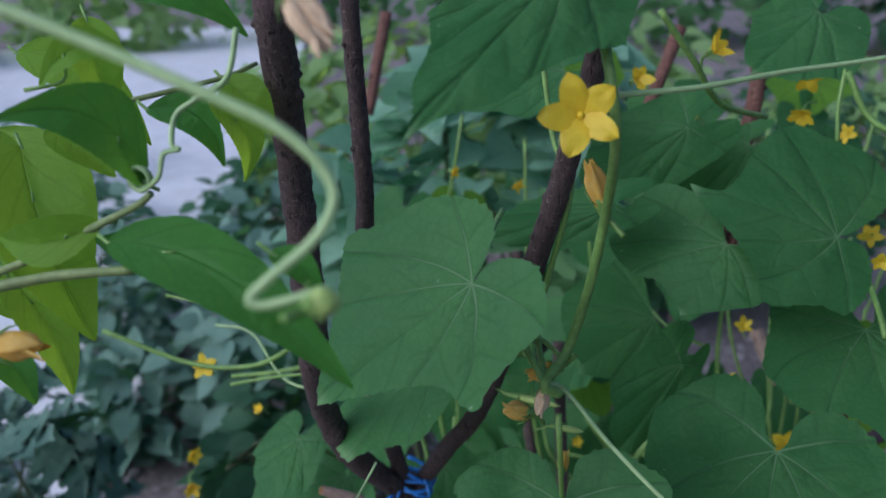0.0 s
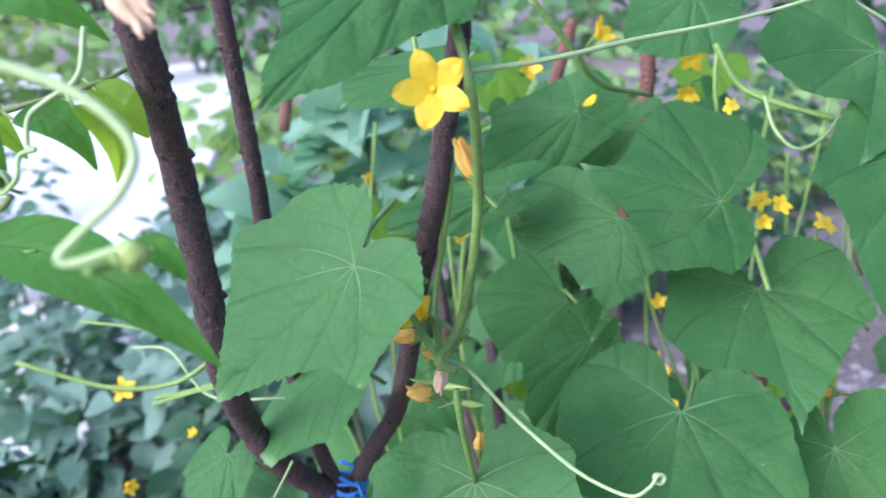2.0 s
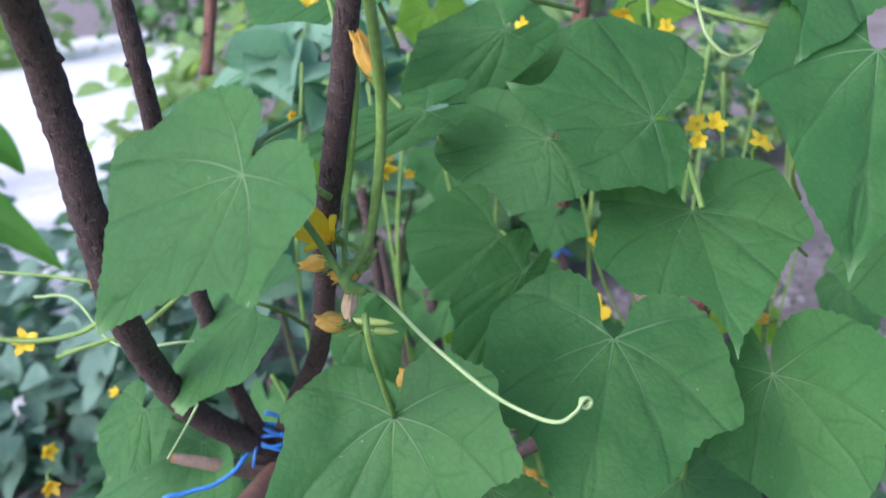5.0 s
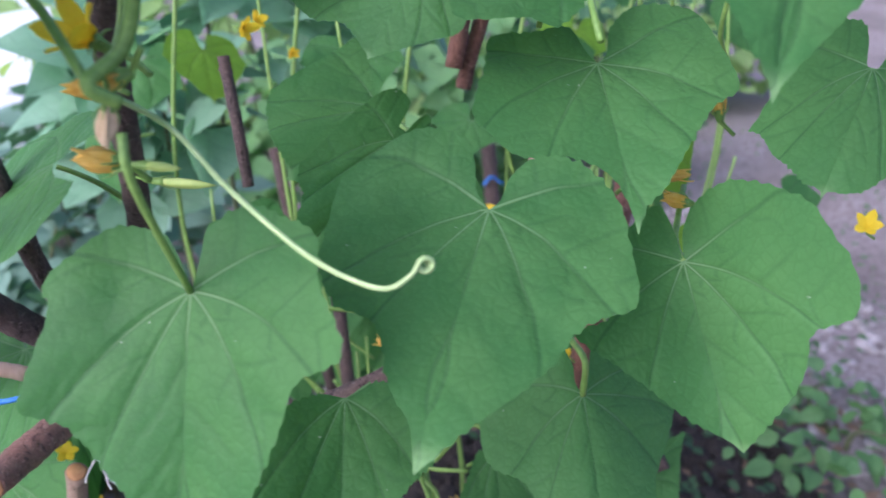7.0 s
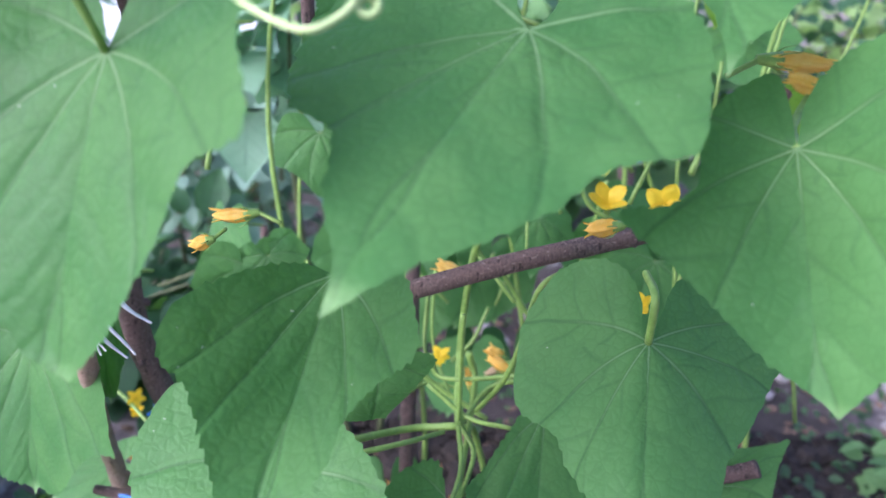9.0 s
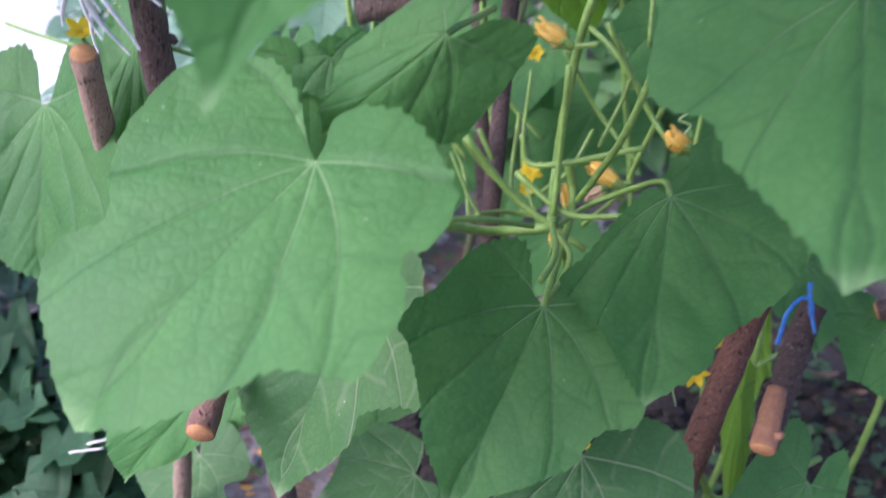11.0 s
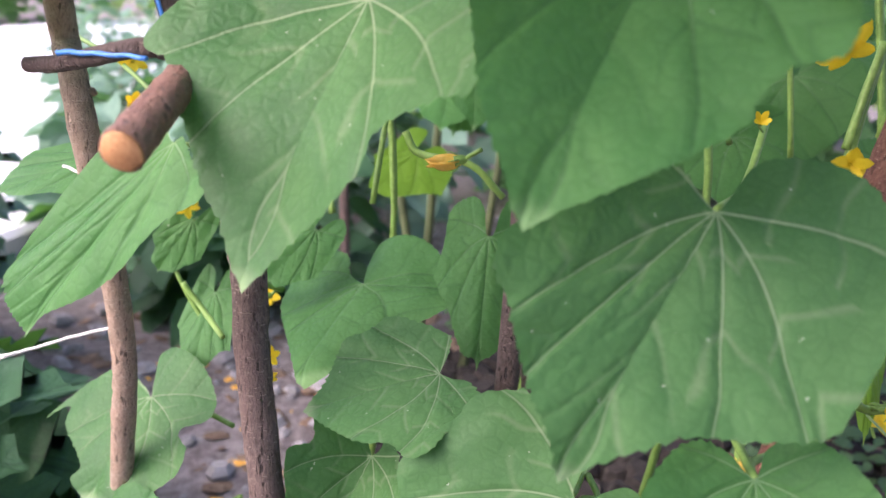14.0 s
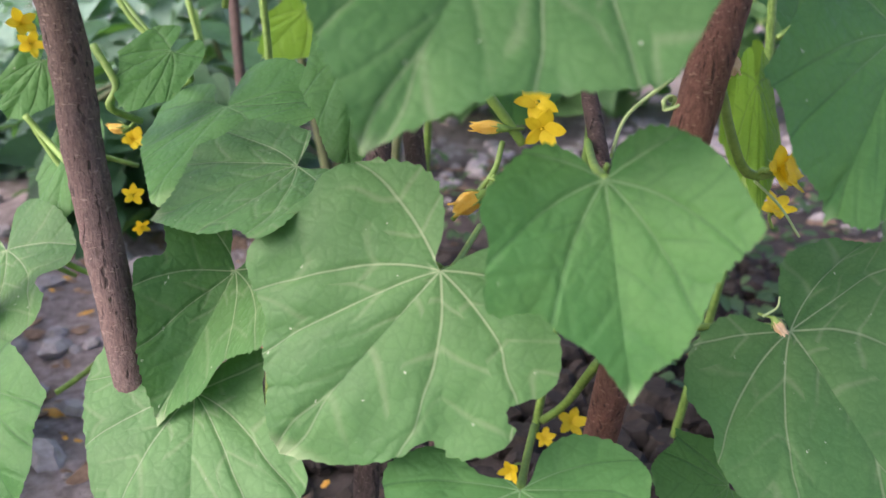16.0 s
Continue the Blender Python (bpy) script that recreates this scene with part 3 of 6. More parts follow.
def lance_leaf(branch, base, tip, width, face, bend=0.0, light=0):
    """A long pointed leaf, folded a little along its midrib and bowed sideways."""
    lance_leaf.count += 1
    rnd = random.Random(7000 + lance_leaf.count)
    a, b = Vector(base), Vector(tip)
    d = b - a
    length = d.length
    v = d.normalized()
    w = Vector(face) + Vector((rnd.uniform(-0.3, 0.3), 0, rnd.uniform(0.0, 0.5)))
    w = (w - v * w.dot(v)).normalized()
    u = v.cross(w)
    bm = bmesh.new()
    uvl = bm.loops.layers.uv.new("UVMap")
    flat, grid = {}, []
    for i in range(29):
        t = i / 28
        half = 0.5 * width * (math.sin(math.pi * t ** 0.82) ** 0.85) * (1 - 0.25 * t) + 0.0006
        row = []
        for j in range(-4, 5):
            s = j / 4
            off = half * s * (1 + 0.03 * (i % 2) * (abs(j) == 4))
            p = v * t * length + u * (off + bend * length * 4 * t * (1 - t)) + w * (abs(off) * 0.42 + 0.10 * length * math.sin(math.pi * t) - 0.05 * length * t * t)
            p += w * length * 0.012 * noise.noise(Vector((t * 9, s * 1.5, lance_leaf.count)))
            q = bm.verts.new(p)
            flat[q] = (s * 0.3, t * 1.1)
            row.append(q)
        grid.append(row)
    for p, q in zip(grid, grid[1:]):
        for j in range(8):
            bm.faces.new((p[j], p[j + 1], q[j + 1], q[j]))
    for f in bm.faces:
        for lp in f.loops:
            x, y = flat[lp.vert]
            lp[uvl].uv = (0.5 + x, (y + 0.6) / 2)
    ob = part("leaf", bm, lance_light if light else lance_dark, branch)
    ob.location = a - branch.location
    sb = bmesh.new()
    tube(sb, smooth_line([v * -0.006 - w * 0.001, v * 0.01 + w * 0.002, v * length * 0.3 + u * bend * length * 0.84 + w * 0.081 * length], 4), 0.0009, 0.0006, 6)
    part("midrib", sb, stem_green, ob)
    return ob


lance_leaf.count = 0

# ---- ground and distance ----
bark_green = plain_material("young_bark", (0.14, 0.20, 0.06), (0.24, 0.30, 0.10), 260.0, 0.6, 0.3, 0.0006)


def soil_material():
    m, nodes, links, bsdf = material("garden_soil")
    tc = nodes.new("ShaderNodeTexCoord").outputs["Object"]
    n1 = noise_tex(nodes, links, tc, 55.0, 8.0, 0.7)
    n2 = noise_tex(nodes, links, tc, 2.2, 4.0)
    vor = nodes.new("ShaderNodeTexVoronoi")
    vor.inputs["Scale"].default_value = 70.0
    links.new(tc, vor.inputs["Vector"])
    col = mix_colour(nodes, links, ramp(nodes, links, n1, 0.3, 0.72), (0.14, 0.11, 0.105), (0.38, 0.33, 0.33))
    col = mix_colour(nodes, links, math_node(nodes, links, "MULTIPLY", ramp(nodes, links, vor.outputs["Distance"], 0.1, 0.5, 1.0, 0.0), 0.35), col, (0.46, 0.42, 0.42))
    col = mix_colour(nodes, links, math_node(nodes, links, "MULTIPLY", ramp(nodes, links, n2, 0.42, 0.6), 0.4), col, (0.09, 0.075, 0.06))
    # the dug bed is darker and moister than trodden ground, canopy shade painted in
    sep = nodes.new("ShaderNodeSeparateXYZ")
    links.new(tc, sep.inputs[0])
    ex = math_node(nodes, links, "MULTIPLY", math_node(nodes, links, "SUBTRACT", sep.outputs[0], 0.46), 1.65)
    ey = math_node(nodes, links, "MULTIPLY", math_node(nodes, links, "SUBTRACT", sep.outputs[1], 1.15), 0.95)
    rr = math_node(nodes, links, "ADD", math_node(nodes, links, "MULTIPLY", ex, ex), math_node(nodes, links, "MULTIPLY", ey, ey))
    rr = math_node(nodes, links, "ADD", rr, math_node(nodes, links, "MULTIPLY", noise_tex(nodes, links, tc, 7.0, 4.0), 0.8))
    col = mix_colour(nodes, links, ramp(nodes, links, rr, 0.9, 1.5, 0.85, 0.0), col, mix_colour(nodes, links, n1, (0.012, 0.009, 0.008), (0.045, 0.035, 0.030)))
    links.new(col, bsdf.inputs["Base Color"])
    bsdf.inputs["Roughness"].default_value = 0.92
    bp = nodes.new("ShaderNodeBump")
    bp.inputs["Strength"].default_value, bp.inputs["Distance"].default_value = 0.9, 0.012
    links.new(n1, bp.inputs["Height"])
    links.new(bp.outputs[0], bsdf.inputs["Normal"])
    return m


def ground_height(x, y):
    p = Vector((x, y, 0))
    return 0.018 * noise.noise(p * 3.1) + 0.008 * noise.noise(p * 11) + 0.03 * noise.noise(p * 0.7)


def make_ground():
    def axis(lo, hi, fine, far):
        out, v = [], lo
        while v <= hi:
            out.append(v)
            v += fine
        step, a, b = fine, lo, hi
        left, right = [], []
        while b < far:
            step *= 1.35
            a, b = a - step, b + step
            left.append(a)
            right.append(b)
        return list(reversed(left)) + out + right
    xs, ys = axis(-1.6, 1.8, 0.035, 60.0), axis(-0.2, 3.2, 0.035, 60.0)
    bm = bmesh.new()
    grid = [[bm.verts.new((x, y, ground_height(x, y) if max(abs(x), abs(y)) < 12 else 0.0)) for x in xs] for y in ys]
    for a, b in zip(grid, grid[1:]):
        for k in range(len(xs) - 1):
            bm.faces.new((a[k], a[k + 1], b[k + 1], b[k]))
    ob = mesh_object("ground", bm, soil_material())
    return tagged(ob, "stony grey-brown garden soil with litter", "ground", kind="structure")


make_ground()
concrete = plain_material("pale_concrete", (0.62, 0.62, 0.64), (0.78, 0.78, 0.79), 40.0, 0.9, 0.5, 0.004)


def make_path():
    """A broad pale concrete yard path, with a broken edge."""
    bm = bmesh.new()
    a = []
    for i in range(60):
        t = i / 59
        c = Vector((-2.46, 1.40, 0)).lerp(Vector((-4.6, 15.0, 0)), t ** 1.6)
        half = 1.6 + 0.6 * t
        lx = c.x - half + 0.03 * noise.noise(Vector((i * 0.7, 0, 0)))
        rx = c.x + half + 0.03 * noise.noise(Vector((i * 0.7, 4, 0)))
        a.append([bm.verts.new(q) for q in ((lx, c.y, -0.05), (lx, c.y, 0.045), (lx + 0.015, c.y, 0.055), (rx - 0.015, c.y, 0.055), (rx, c.y, 0.045), (rx, c.y, -0.05))])
    for p, q in zip(a, a[1:]):
        for k in range(5):
            bm.faces.new((p[k], p[k + 1], q[k + 1], q[k]))
    bmesh.ops.recalc_face_normals(bm, faces=bm.faces)
    ob = mesh_object("pavement", bm, concrete, smooth=False)
    return tagged(ob, "broad pale worn concrete garden path in the sun", "path", kind="structure")


make_path()
upper_vine = thing("cucumber_vine", (0.06, 0.62, 0.0), "climbing cucumber vine with large green leaves and yellow flowers", "cucumber plant", "cucumber vines on the stakes")
lower_vine = thing("cucumber_vine", (0.19, 0.70, 0.0), "low cucumber vine with broad speckled leaves and wilting flowers", "cucumber plant", "cucumber vines on the stakes")
peach_branch = thing("peach_branch", (-0.35, 0.30, 1.03), "leafy young peach branch with long glossy leaves", "branch")

# ---- the cucumber leaves, upper vine ----
leaf(upper_vine, (0.0117, 0.3474, 1.0254), (52.4, 32.9, -61.4), 0.1050, (0.504, 0.248, 0.011), (-0.631, 0.447, 0.011), angular=0.9, shape=(((-0.04, -0.12), (0.04, -0.22), (0.29, -0.3), (0.74, -0.22), (0.81, -0.04), (0.89, 0.11), (1, 0.24), (0.61, 0.35), (0.32, 0.64), (-0.02, 1.02)), ((-0.11, -0.14), (-0.25, -0.24), (-0.44, -0.26), (-0.74, -0.16), (-0.86, -0.05), (-0.87, 0.06), (-1.01, 0.22), (-0.74, 0.4), (-0.41, 0.67), (-0.14, 0.92), (-0.02, 1.02))))
leaf(upper_vine, (-0.018, 0.52, 0.8925), (42.3, -6.7, -62.0), 0.0872, (0.55, 0.3, 0), (-0.55, 0.3, 0), angular=0.6, shape=(((0.36, 0.05), (0.97, 0), (1.18, 0.08), (1.29, 0.31), (1.21, 0.46), (0.81, 0.6), (0.3, 0.84), (0, 1.03)), ((0.16, -0.16), (0.48, -0.33), (0.21, -0.39), (-0.29, -0.46), (-1.06, -0.3), (-1.66, -0.13), (-1.85, 0.04), (-1.21, 0.31), (-1.09, 0.52), (-0.95, 0.89), (-0.46, 0.99), (0, 1.03))))
leaf(upper_vine, (0.0647, 0.3811, 0.8726), (64.6, -2.8, -24.7), 0.1111, (0.649, 0.162, 0.159), (-0.578, 0.469, 0.159), angular=0.8, shape=(((0.05, -0.15), (0.09, -0.25), (0.35, -0.33), (0.6, -0.28), (0.82, -0.21), (0.87, -0.03), (1.04, 0.24), (0.77, 0.34), (0.68, 0.48), (0.47, 0.78), (0.18, 0.97)), ((-0.09, -0.12), (-0.22, -0.22), (-0.42, -0.26), (-0.59, -0.26), (-0.76, -0.21), (-0.98, -0.13), (-0.92, -0.05), (-0.96, 0.03), (-1.06, 0.2), (-0.78, 0.33), (-0.56, 0.52), (-0.37, 0.68), (-0.14, 0.91))))
leaf(upper_vine, (0.2038, 0.4221, 0.8788), (25.5, 5.4, -25.4), 0.1365, (0.561, 0.33, 0.011), (-0.527, 0.408, 0.011), angular=0.8, lobes=0.28, shape=(((0.06, -0.05), (0.09, -0.14), (0.2, -0.22), (0.37, -0.25), (0.56, -0.23), (0.78, -0.15), (0.89, -0.02), (0.99, 0.22), (0.82, 0.32), (0.68, 0.41), (0.56, 0.57), (0.23, 0.85), (0.01, 1.02)), ((-0.12, -0.08), (-0.18, -0.19), (-0.34, -0.28), (-0.62, -0.28), (-1.03, -0.13), (-1.04, 0.05), (-0.92, 0.25), (-0.74, 0.4), (-0.47, 0.49), (-0.25, 0.74), (-0.08, 0.87), (0.01, 1.02))))
leaf(upper_vine, (0.2792, 0.481, 0.9331), (34.5, -5.5, -9.6), 0.1075, (0.604, 0.324, 0.088), (-0.653, 0.287, 0.088), angular=-0.3, left_angular=0.3, shape=(((0.1, -0.07), (0.19, -0.25), (0.41, -0.38), (0.65, -0.34), (0.9, -0.24), (0.96, -0.07), (1.01, 0.22), (0.77, 0.34), (0.52, 0.55), (0.26, 0.78), (0.09, 0.88), (-0.02, 1.02)), ((-0.06, -0.1), (-0.15, -0.31), (-0.42, -0.3), (-0.78, -0.28), (-0.87, -0.05), (-1.01, 0.22), (-0.9, 0.36), (-0.73, 0.5), (-0.33, 0.57), (-0.11, 0.7), (-0.03, 0.88), (-0.02, 1.02))))
leaf(upper_vine, (0.2536, 0.4884, 0.9961), (-19.6, 34.3, -123.6), 0.0958, (0.65, 0.31, 0), (-0.75, 0.45, 0), angular=0.9, shape=(((0, -0.2), (0.42, -0.29), (0.84, -0.21), (0.86, -0.06), (1.1, 0.2), (0.79, 0.35), (0.51, 0.58), (0.24, 0.86), (-0.01, 1.03)), ((-0.17, -0.13), (-0.53, -0.27), (-0.9, -0.27), (-1.11, -0.13), (-1.1, 0.02), (-1.09, 0.26), (-0.73, 0.51), (-0.09, 0.75), (-0.01, 1.03))))
leaf(upper_vine, (0.1881, 0.503, 0.9872), (50, 14.4, -45.6), 0.0568, (0.732, 0.483, -0.093), (-1.335, 0.637, -0.093), angular=0.5, shape=(((0.3, -0.12), (0.73, 0.03), (0.95, 0.16), (0.55, 0.56), (0.03, 1.01)), ((-0.23, -0.29), (-0.68, -0.4), (-0.98, -0.23), (-0.98, 0.24), (-0.59, 0.62), (-0.31, 0.67), (0.03, 1.01))))
leaf(upper_vine, (0.3356, 0.3924, 1.0419), (45, 18.5, -18), 0.1295, (0.488, 0.036, 0.014), (-0.513, 0.299, 0.014), angular=0.6)
leaf(upper_vine, (0.3267, 0.4413, 1.0933), (41.9, 22.5, -17), 0.0834, (0.673, 0.288, 0.066), (-0.861, 0.5, 0.066), angular=0.7, shape=(((0.11, -0.22), (0.32, -0.44), (0.74, -0.43), (0.95, -0.12), (0.88, 0.19), (0.6, 0.41), (0.39, 0.7), (0.19, 0.84), (0, 1.02)), ((-0.12, -0.26), (-0.35, -0.39), (-0.69, -0.31), (-0.92, -0.08), (-0.98, 0.17), (-0.65, 0.41), (-0.41, 0.5), (-0.17, 0.52), (-0.02, 0.66), (0, 1.02))))
leaf(upper_vine, (0.3072, 0.4174, 0.8396), (55.2, -19.1, -22.2), 0.0999, (0.614, 0.433, 0.473), (-0.551, 0.318, 0.473), angular=0.3, shape=(((0.07, -0.19), (0.25, -0.31), (0.52, -0.34), (0.79, -0.26), (1.01, -0.16), (1.08, -0.06), (1.15, 0.06), (1.14, 0.15), (1.06, 0.26), (0.79, 0.34), (0.71, 0.47), (0.56, 0.64), (0.08, 0.98)), ((-0.02, -0.19), (-0.11, -0.34), (-0.39, -0.25), (-0.55, -0.1), (-0.59, 0.1), (-0.76, 0.17), (-1.03, 0.19), (-0.77, 0.39), (-0.52, 0.58), (-0.3, 0.76), (0.01, 0.94), (0.08, 0.98))))
leaf(upper_vine, (0.1717, 0.5996, 0.8867), (26.3, 33.4, -53.1), 0.0783, (0.515, 0.509, -0.05), (-0.74, 0.641, -0.05), shape=(((0.35, -0.08), (0.75, -0.15), (0.79, 0), (0.65, 0.51), (0.12, 1.01)), ((-0.45, -0.21), (-1.07, -0.39), (-1.08, -0.18), (-1.02, 0.21), (-0.55, 0.65), (0.12, 1.01))))
leaf(upper_vine, (0.4031, 0.4238, 0.9332), (50.5, 15.6, -34.6), 0.0720, (0.567, 0.546, -0.085), (-0.603, 0.693, -0.085))
leaf(upper_vine, (0.0521, 0.3608, 1.1662), (34.6, 26.8, -25.3), 0.1142, (0.35, 0.17, -0.064), (-0.276, 0.479, -0.064), angular=0.7)
leaf(upper_vine, (0.0836, 0.5637, 1.0966), (17.7, 27.1, -75.4), 0.0846, (0.521, 0.462, 0.025), (-0.398, 0.814, 0.025))
leaf(upper_vine, (0.1811, 0.5881, 1.0488), (42.4, 44.9, -51.5), 0.0916, (0.374, 0.45, -0.101), (-0.461, 0.527, -0.101))
leaf(upper_vine, (0.2364, 0.6091, 1.031), (41.8, 42, -63.6), 0.0660, (0.488, 0.65, -0.1), (-0.365, 0.47, -0.1))
leaf(upper_vine, (-0.0914, 0.6019, 0.7350), (38.4, -3.4, -36), 0.0916, (0.65, 0.545, 0.171), (-0.971, 0.82, 0.171), shape=(((-0.03, -0.13), (0.16, -0.11), (0.71, -0.05), (1.06, 0.19), (0.79, 0.46), (0.16, 0.97)), ((-0.33, -0.26), (-0.83, -0.24), (-0.88, 0.08), (-0.86, 0.15), (-0.92, 0.38), (-0.41, 0.65), (0.16, 0.97))))
leaf(upper_vine, (-0.1296, 0.5889, 0.7826), (40.7, 4.7, -33.8), 0.0597, (0.54, 0.602, -0.086), (-0.641, 0.457, -0.086))
leaf(upper_vine, (0.1104, 0.5079, 1.0131), (20.7, 42.6, -75.4), 0.0877, (0.222, 0.475, -0.109), (-0.296, 0.655, -0.109))
leaf(upper_vine, (0.1704, 0.514, 0.8903), (38, 39, -22.3), 0.0892, (0.191, 0.566, -0.037), (-0.372, 0.589, -0.037))
leaf(upper_vine, (0.2831, 0.6251, 1.1286), (38, 35.4, -34.1), 0.0806, (0.664, 0.43, -0.015), (-0.433, 0.463, -0.015))
# ---- lower vine ----
leaf(lower_vine, (0.1253, 0.4522, 0.76), (32.1, 1.1, -9), 0.1313, (0.442, 0.451, 0.233), (-0.39, 0.484, 0.233), angular=0.7, shape=(((0.25, -0.09), (0.58, -0.07), (0.83, 0.08), (0.87, 0.14), (0.63, 0.29), (0.45, 0.44), (0.41, 0.59), (0.3, 0.71), (0.11, 0.84), (0.01, 1)), ((-0.24, -0.05), (-0.51, -0.04), (-1.01, 0.05), (-1.08, 0.13), (-0.98, 0.25), (-0.78, 0.34), (-0.67, 0.43), (-0.44, 0.63), (-0.34, 0.73), (-0.12, 0.88), (0.01, 1))))
leaf(lower_vine, (0.2846, 0.4942, 0.7075), (41.7, 5.9, -1.5), 0.1137, (0.815, -0.007, -0.363), (-0.527, 0.406, -0.363), angular=0.2, shape=(((0.07, -0.14), (0.13, -0.29), (0.27, -0.43), (0.49, -0.52), (0.8, -0.54), (1.05, -0.42), (1.07, -0.12), (0.69, 0.41), (0.51, 0.59), (0.47, 0.72), (0.38, 0.83), (0.11, 0.96), (-0.01, 1.01)), ((-0.07, -0.08), (-0.08, -0.21), (-0.25, -0.37), (-0.52, -0.44), (-0.78, -0.39), (-1.04, -0.2), (-1.08, -0.06), (-1.05, 0.13), (-0.71, 0.33), (-0.58, 0.5), (-0.34, 0.73), (-0.15, 0.89), (-0.01, 1.01))))
leaf(lower_vine, (0.092, 0.4657, 0.6351), (38.4, 8.7, -32.8), 0.1309, (0.663, 0.418, 0.077), (-0.564, 0.33, 0.077), angular=0.5, shape=(((-0.03, -0.06), (-0.1, -0.17), (0.2, -0.27), (0.56, -0.22), (0.75, -0.16), (0.82, -0.06), (0.74, 0), (0.91, 0.06), (0.96, 0.13), (0.98, 0.22), (0.8, 0.32), (0.64, 0.41), (0.56, 0.5), (0.46, 0.64), (0.29, 0.81), (0, 1)), ((-0.14, -0.05), (-0.38, -0.16), (-0.66, -0.22), (-0.97, -0.17), (-1.16, -0.06), (-1.13, 0.1), (-1, 0.26), (-0.73, 0.43), (-0.85, 0.56), (-0.77, 0.69), (-0.49, 0.82), (-0.23, 0.93), (0, 1))))
leaf(lower_vine, (0.2463, 0.5896, 0.5889), (34.8, 2.4, -4.6), 0.1189, (0.62, 0.195, -0.046), (-0.397, 0.491, -0.046), angular=0.4, shape=(((0.1, -0.13), (0.12, -0.34), (0.41, -0.5), (0.76, -0.48), (1.01, -0.27), (1.01, 0.08), (0.85, 0.36), (0.67, 0.5), (0.43, 0.66), (0.37, 0.78), (0.21, 0.88), (0.02, 0.98)), ((-0.26, -0.08), (-0.48, 0.02), (-0.77, 0.14), (-1.02, 0.23), (-0.62, 0.49), (-0.39, 0.67), (-0.12, 0.88), (0.02, 0.98))))
leaf(lower_vine, (0.1866, 0.5434, 0.5399), (57.5, 16, -9.5), 0.1130, (0.57, 0.308, 0.177), (-0.517, 0.348, 0.177), angular=-0.1, left_angular=0.7, shape=(((0.04, -0.04), (0.07, -0.12), (0.26, -0.14), (0.54, -0.06), (0.82, 0.05), (0.96, 0.08), (0.99, 0.21), (0.81, 0.3), (0.73, 0.4), (0.72, 0.49), (0.57, 0.62), (0.36, 0.77), (0.13, 0.91), (0, 1.01)), ((-0.14, -0.05), (-0.23, -0.14), (-0.39, -0.24), (-0.59, -0.21), (-0.78, -0.12), (-0.89, 0.04), (-1.01, 0.11), (-1.05, 0.22), (-0.9, 0.3), (-0.71, 0.45), (-0.46, 0.7), (-0.22, 0.86), (-0.12, 0.94), (0, 1.01))))
leaf(lower_vine, (0.1354, 0.5072, 0.6794), (92.5, 48.7, -6.7), 0.0773, (0.505, 0.405, -0.213), (-0.299, 0.651, -0.213))
leaf(lower_vine, (-0.1634, 0.6639, 0.5827), (67, -13.4, -16.5), 0.1229, (0.856, 0.686, 0.21), (-0.518, 0.62, 0.21))
leaf(lower_vine, (0.0772, 0.5818, 0.5102), (58.1, 3.6, -23.8), 0.1272, (0.594, 0.267, 0.174), (-0.635, 0.35, 0.174), angular=0.8, specks=1, shape=(((0.03, -0.05), (-0.03, -0.16), (0.01, -0.25), (0.19, -0.31), (0.49, -0.26), (0.7, -0.01), (0.87, 0.13), (0.99, 0.25), (0.8, 0.3), (0.51, 0.43), (0.53, 0.54), (0.42, 0.67), (0.24, 0.8), (0.03, 1)), ((-0.08, -0.02), (-0.17, -0.1), (-0.29, -0.21), (-0.47, -0.24), (-0.61, -0.19), (-0.79, -0.07), (-0.93, 0.02), (-1.06, 0.22), (-0.82, 0.3), (-0.68, 0.44), (-0.38, 0.7), (-0.22, 0.8), (-0.1, 0.91), (0.03, 1))))
leaf(lower_vine, (-0.0109, 0.5842, 0.4451), (63.1, 28.5, -34.9), 0.1232, (0.281, 0.052, 0.006), (-0.3, 0.895, 0.006), angular=0.5, shape=(((0.1, -0.03), (0.71, 0.11), (0.96, 0.19), (0.77, 0.34), (0.7, 0.55), (0.5, 0.73), (0.11, 0.89), (0.05, 1.01)), ((-0.44, -0.14), (-0.9, -0.08), (-0.93, 0.21), (-0.77, 0.16), (-0.8, 0.16), (-0.94, 0.24), (-0.78, 0.4), (-0.31, 0.76), (0.05, 1.01))))
leaf(lower_vine, (-0.1185, 0.7375, 0.2259), (48.4, 2.3, -26.7), 0.0796, (0.658, 0.164, -0.015), (-0.727, 0.594, -0.015), angular=0.6, specks=1, shape=(((-0.2, -0.22), (-0.34, -0.38), (-0.13, -0.5), (0.4, -0.47), (0.96, -0.26), (1.12, -0.04), (0.81, 0.17), (1.09, 0.3), (1.15, 0.54), (0.69, 0.86), (0.02, 1.06)), ((-0.28, -0.11), (-0.83, -0.19), (-1.48, 0.12), (-1.21, 0.07), (-0.99, 0.25), (-0.36, 0.66), (-0.39, 0.8), (0.02, 1.06))))
leaf(lower_vine, (0.0308, 0.7636, 0.3209), (28.3, -5, -20.4), 0.0891, (0.783, -0.211, -0.117), (-0.64, 0.326, -0.117), shape=(((-0.16, -0.28), (-0.16, -0.52), (0.23, -0.61), (0.69, -0.38), (1.02, 0.2), (1, 0.47), (0.79, 0.61), (0.55, 0.68), (0.16, 1.11)), ((-0.31, -0.12), (-0.61, -0.35), (-1.11, -0.39), (-1.37, -0.27), (-1.2, -0.02), (-1.01, 0.22), (-0.36, 0.69), (0.16, 1.11))))
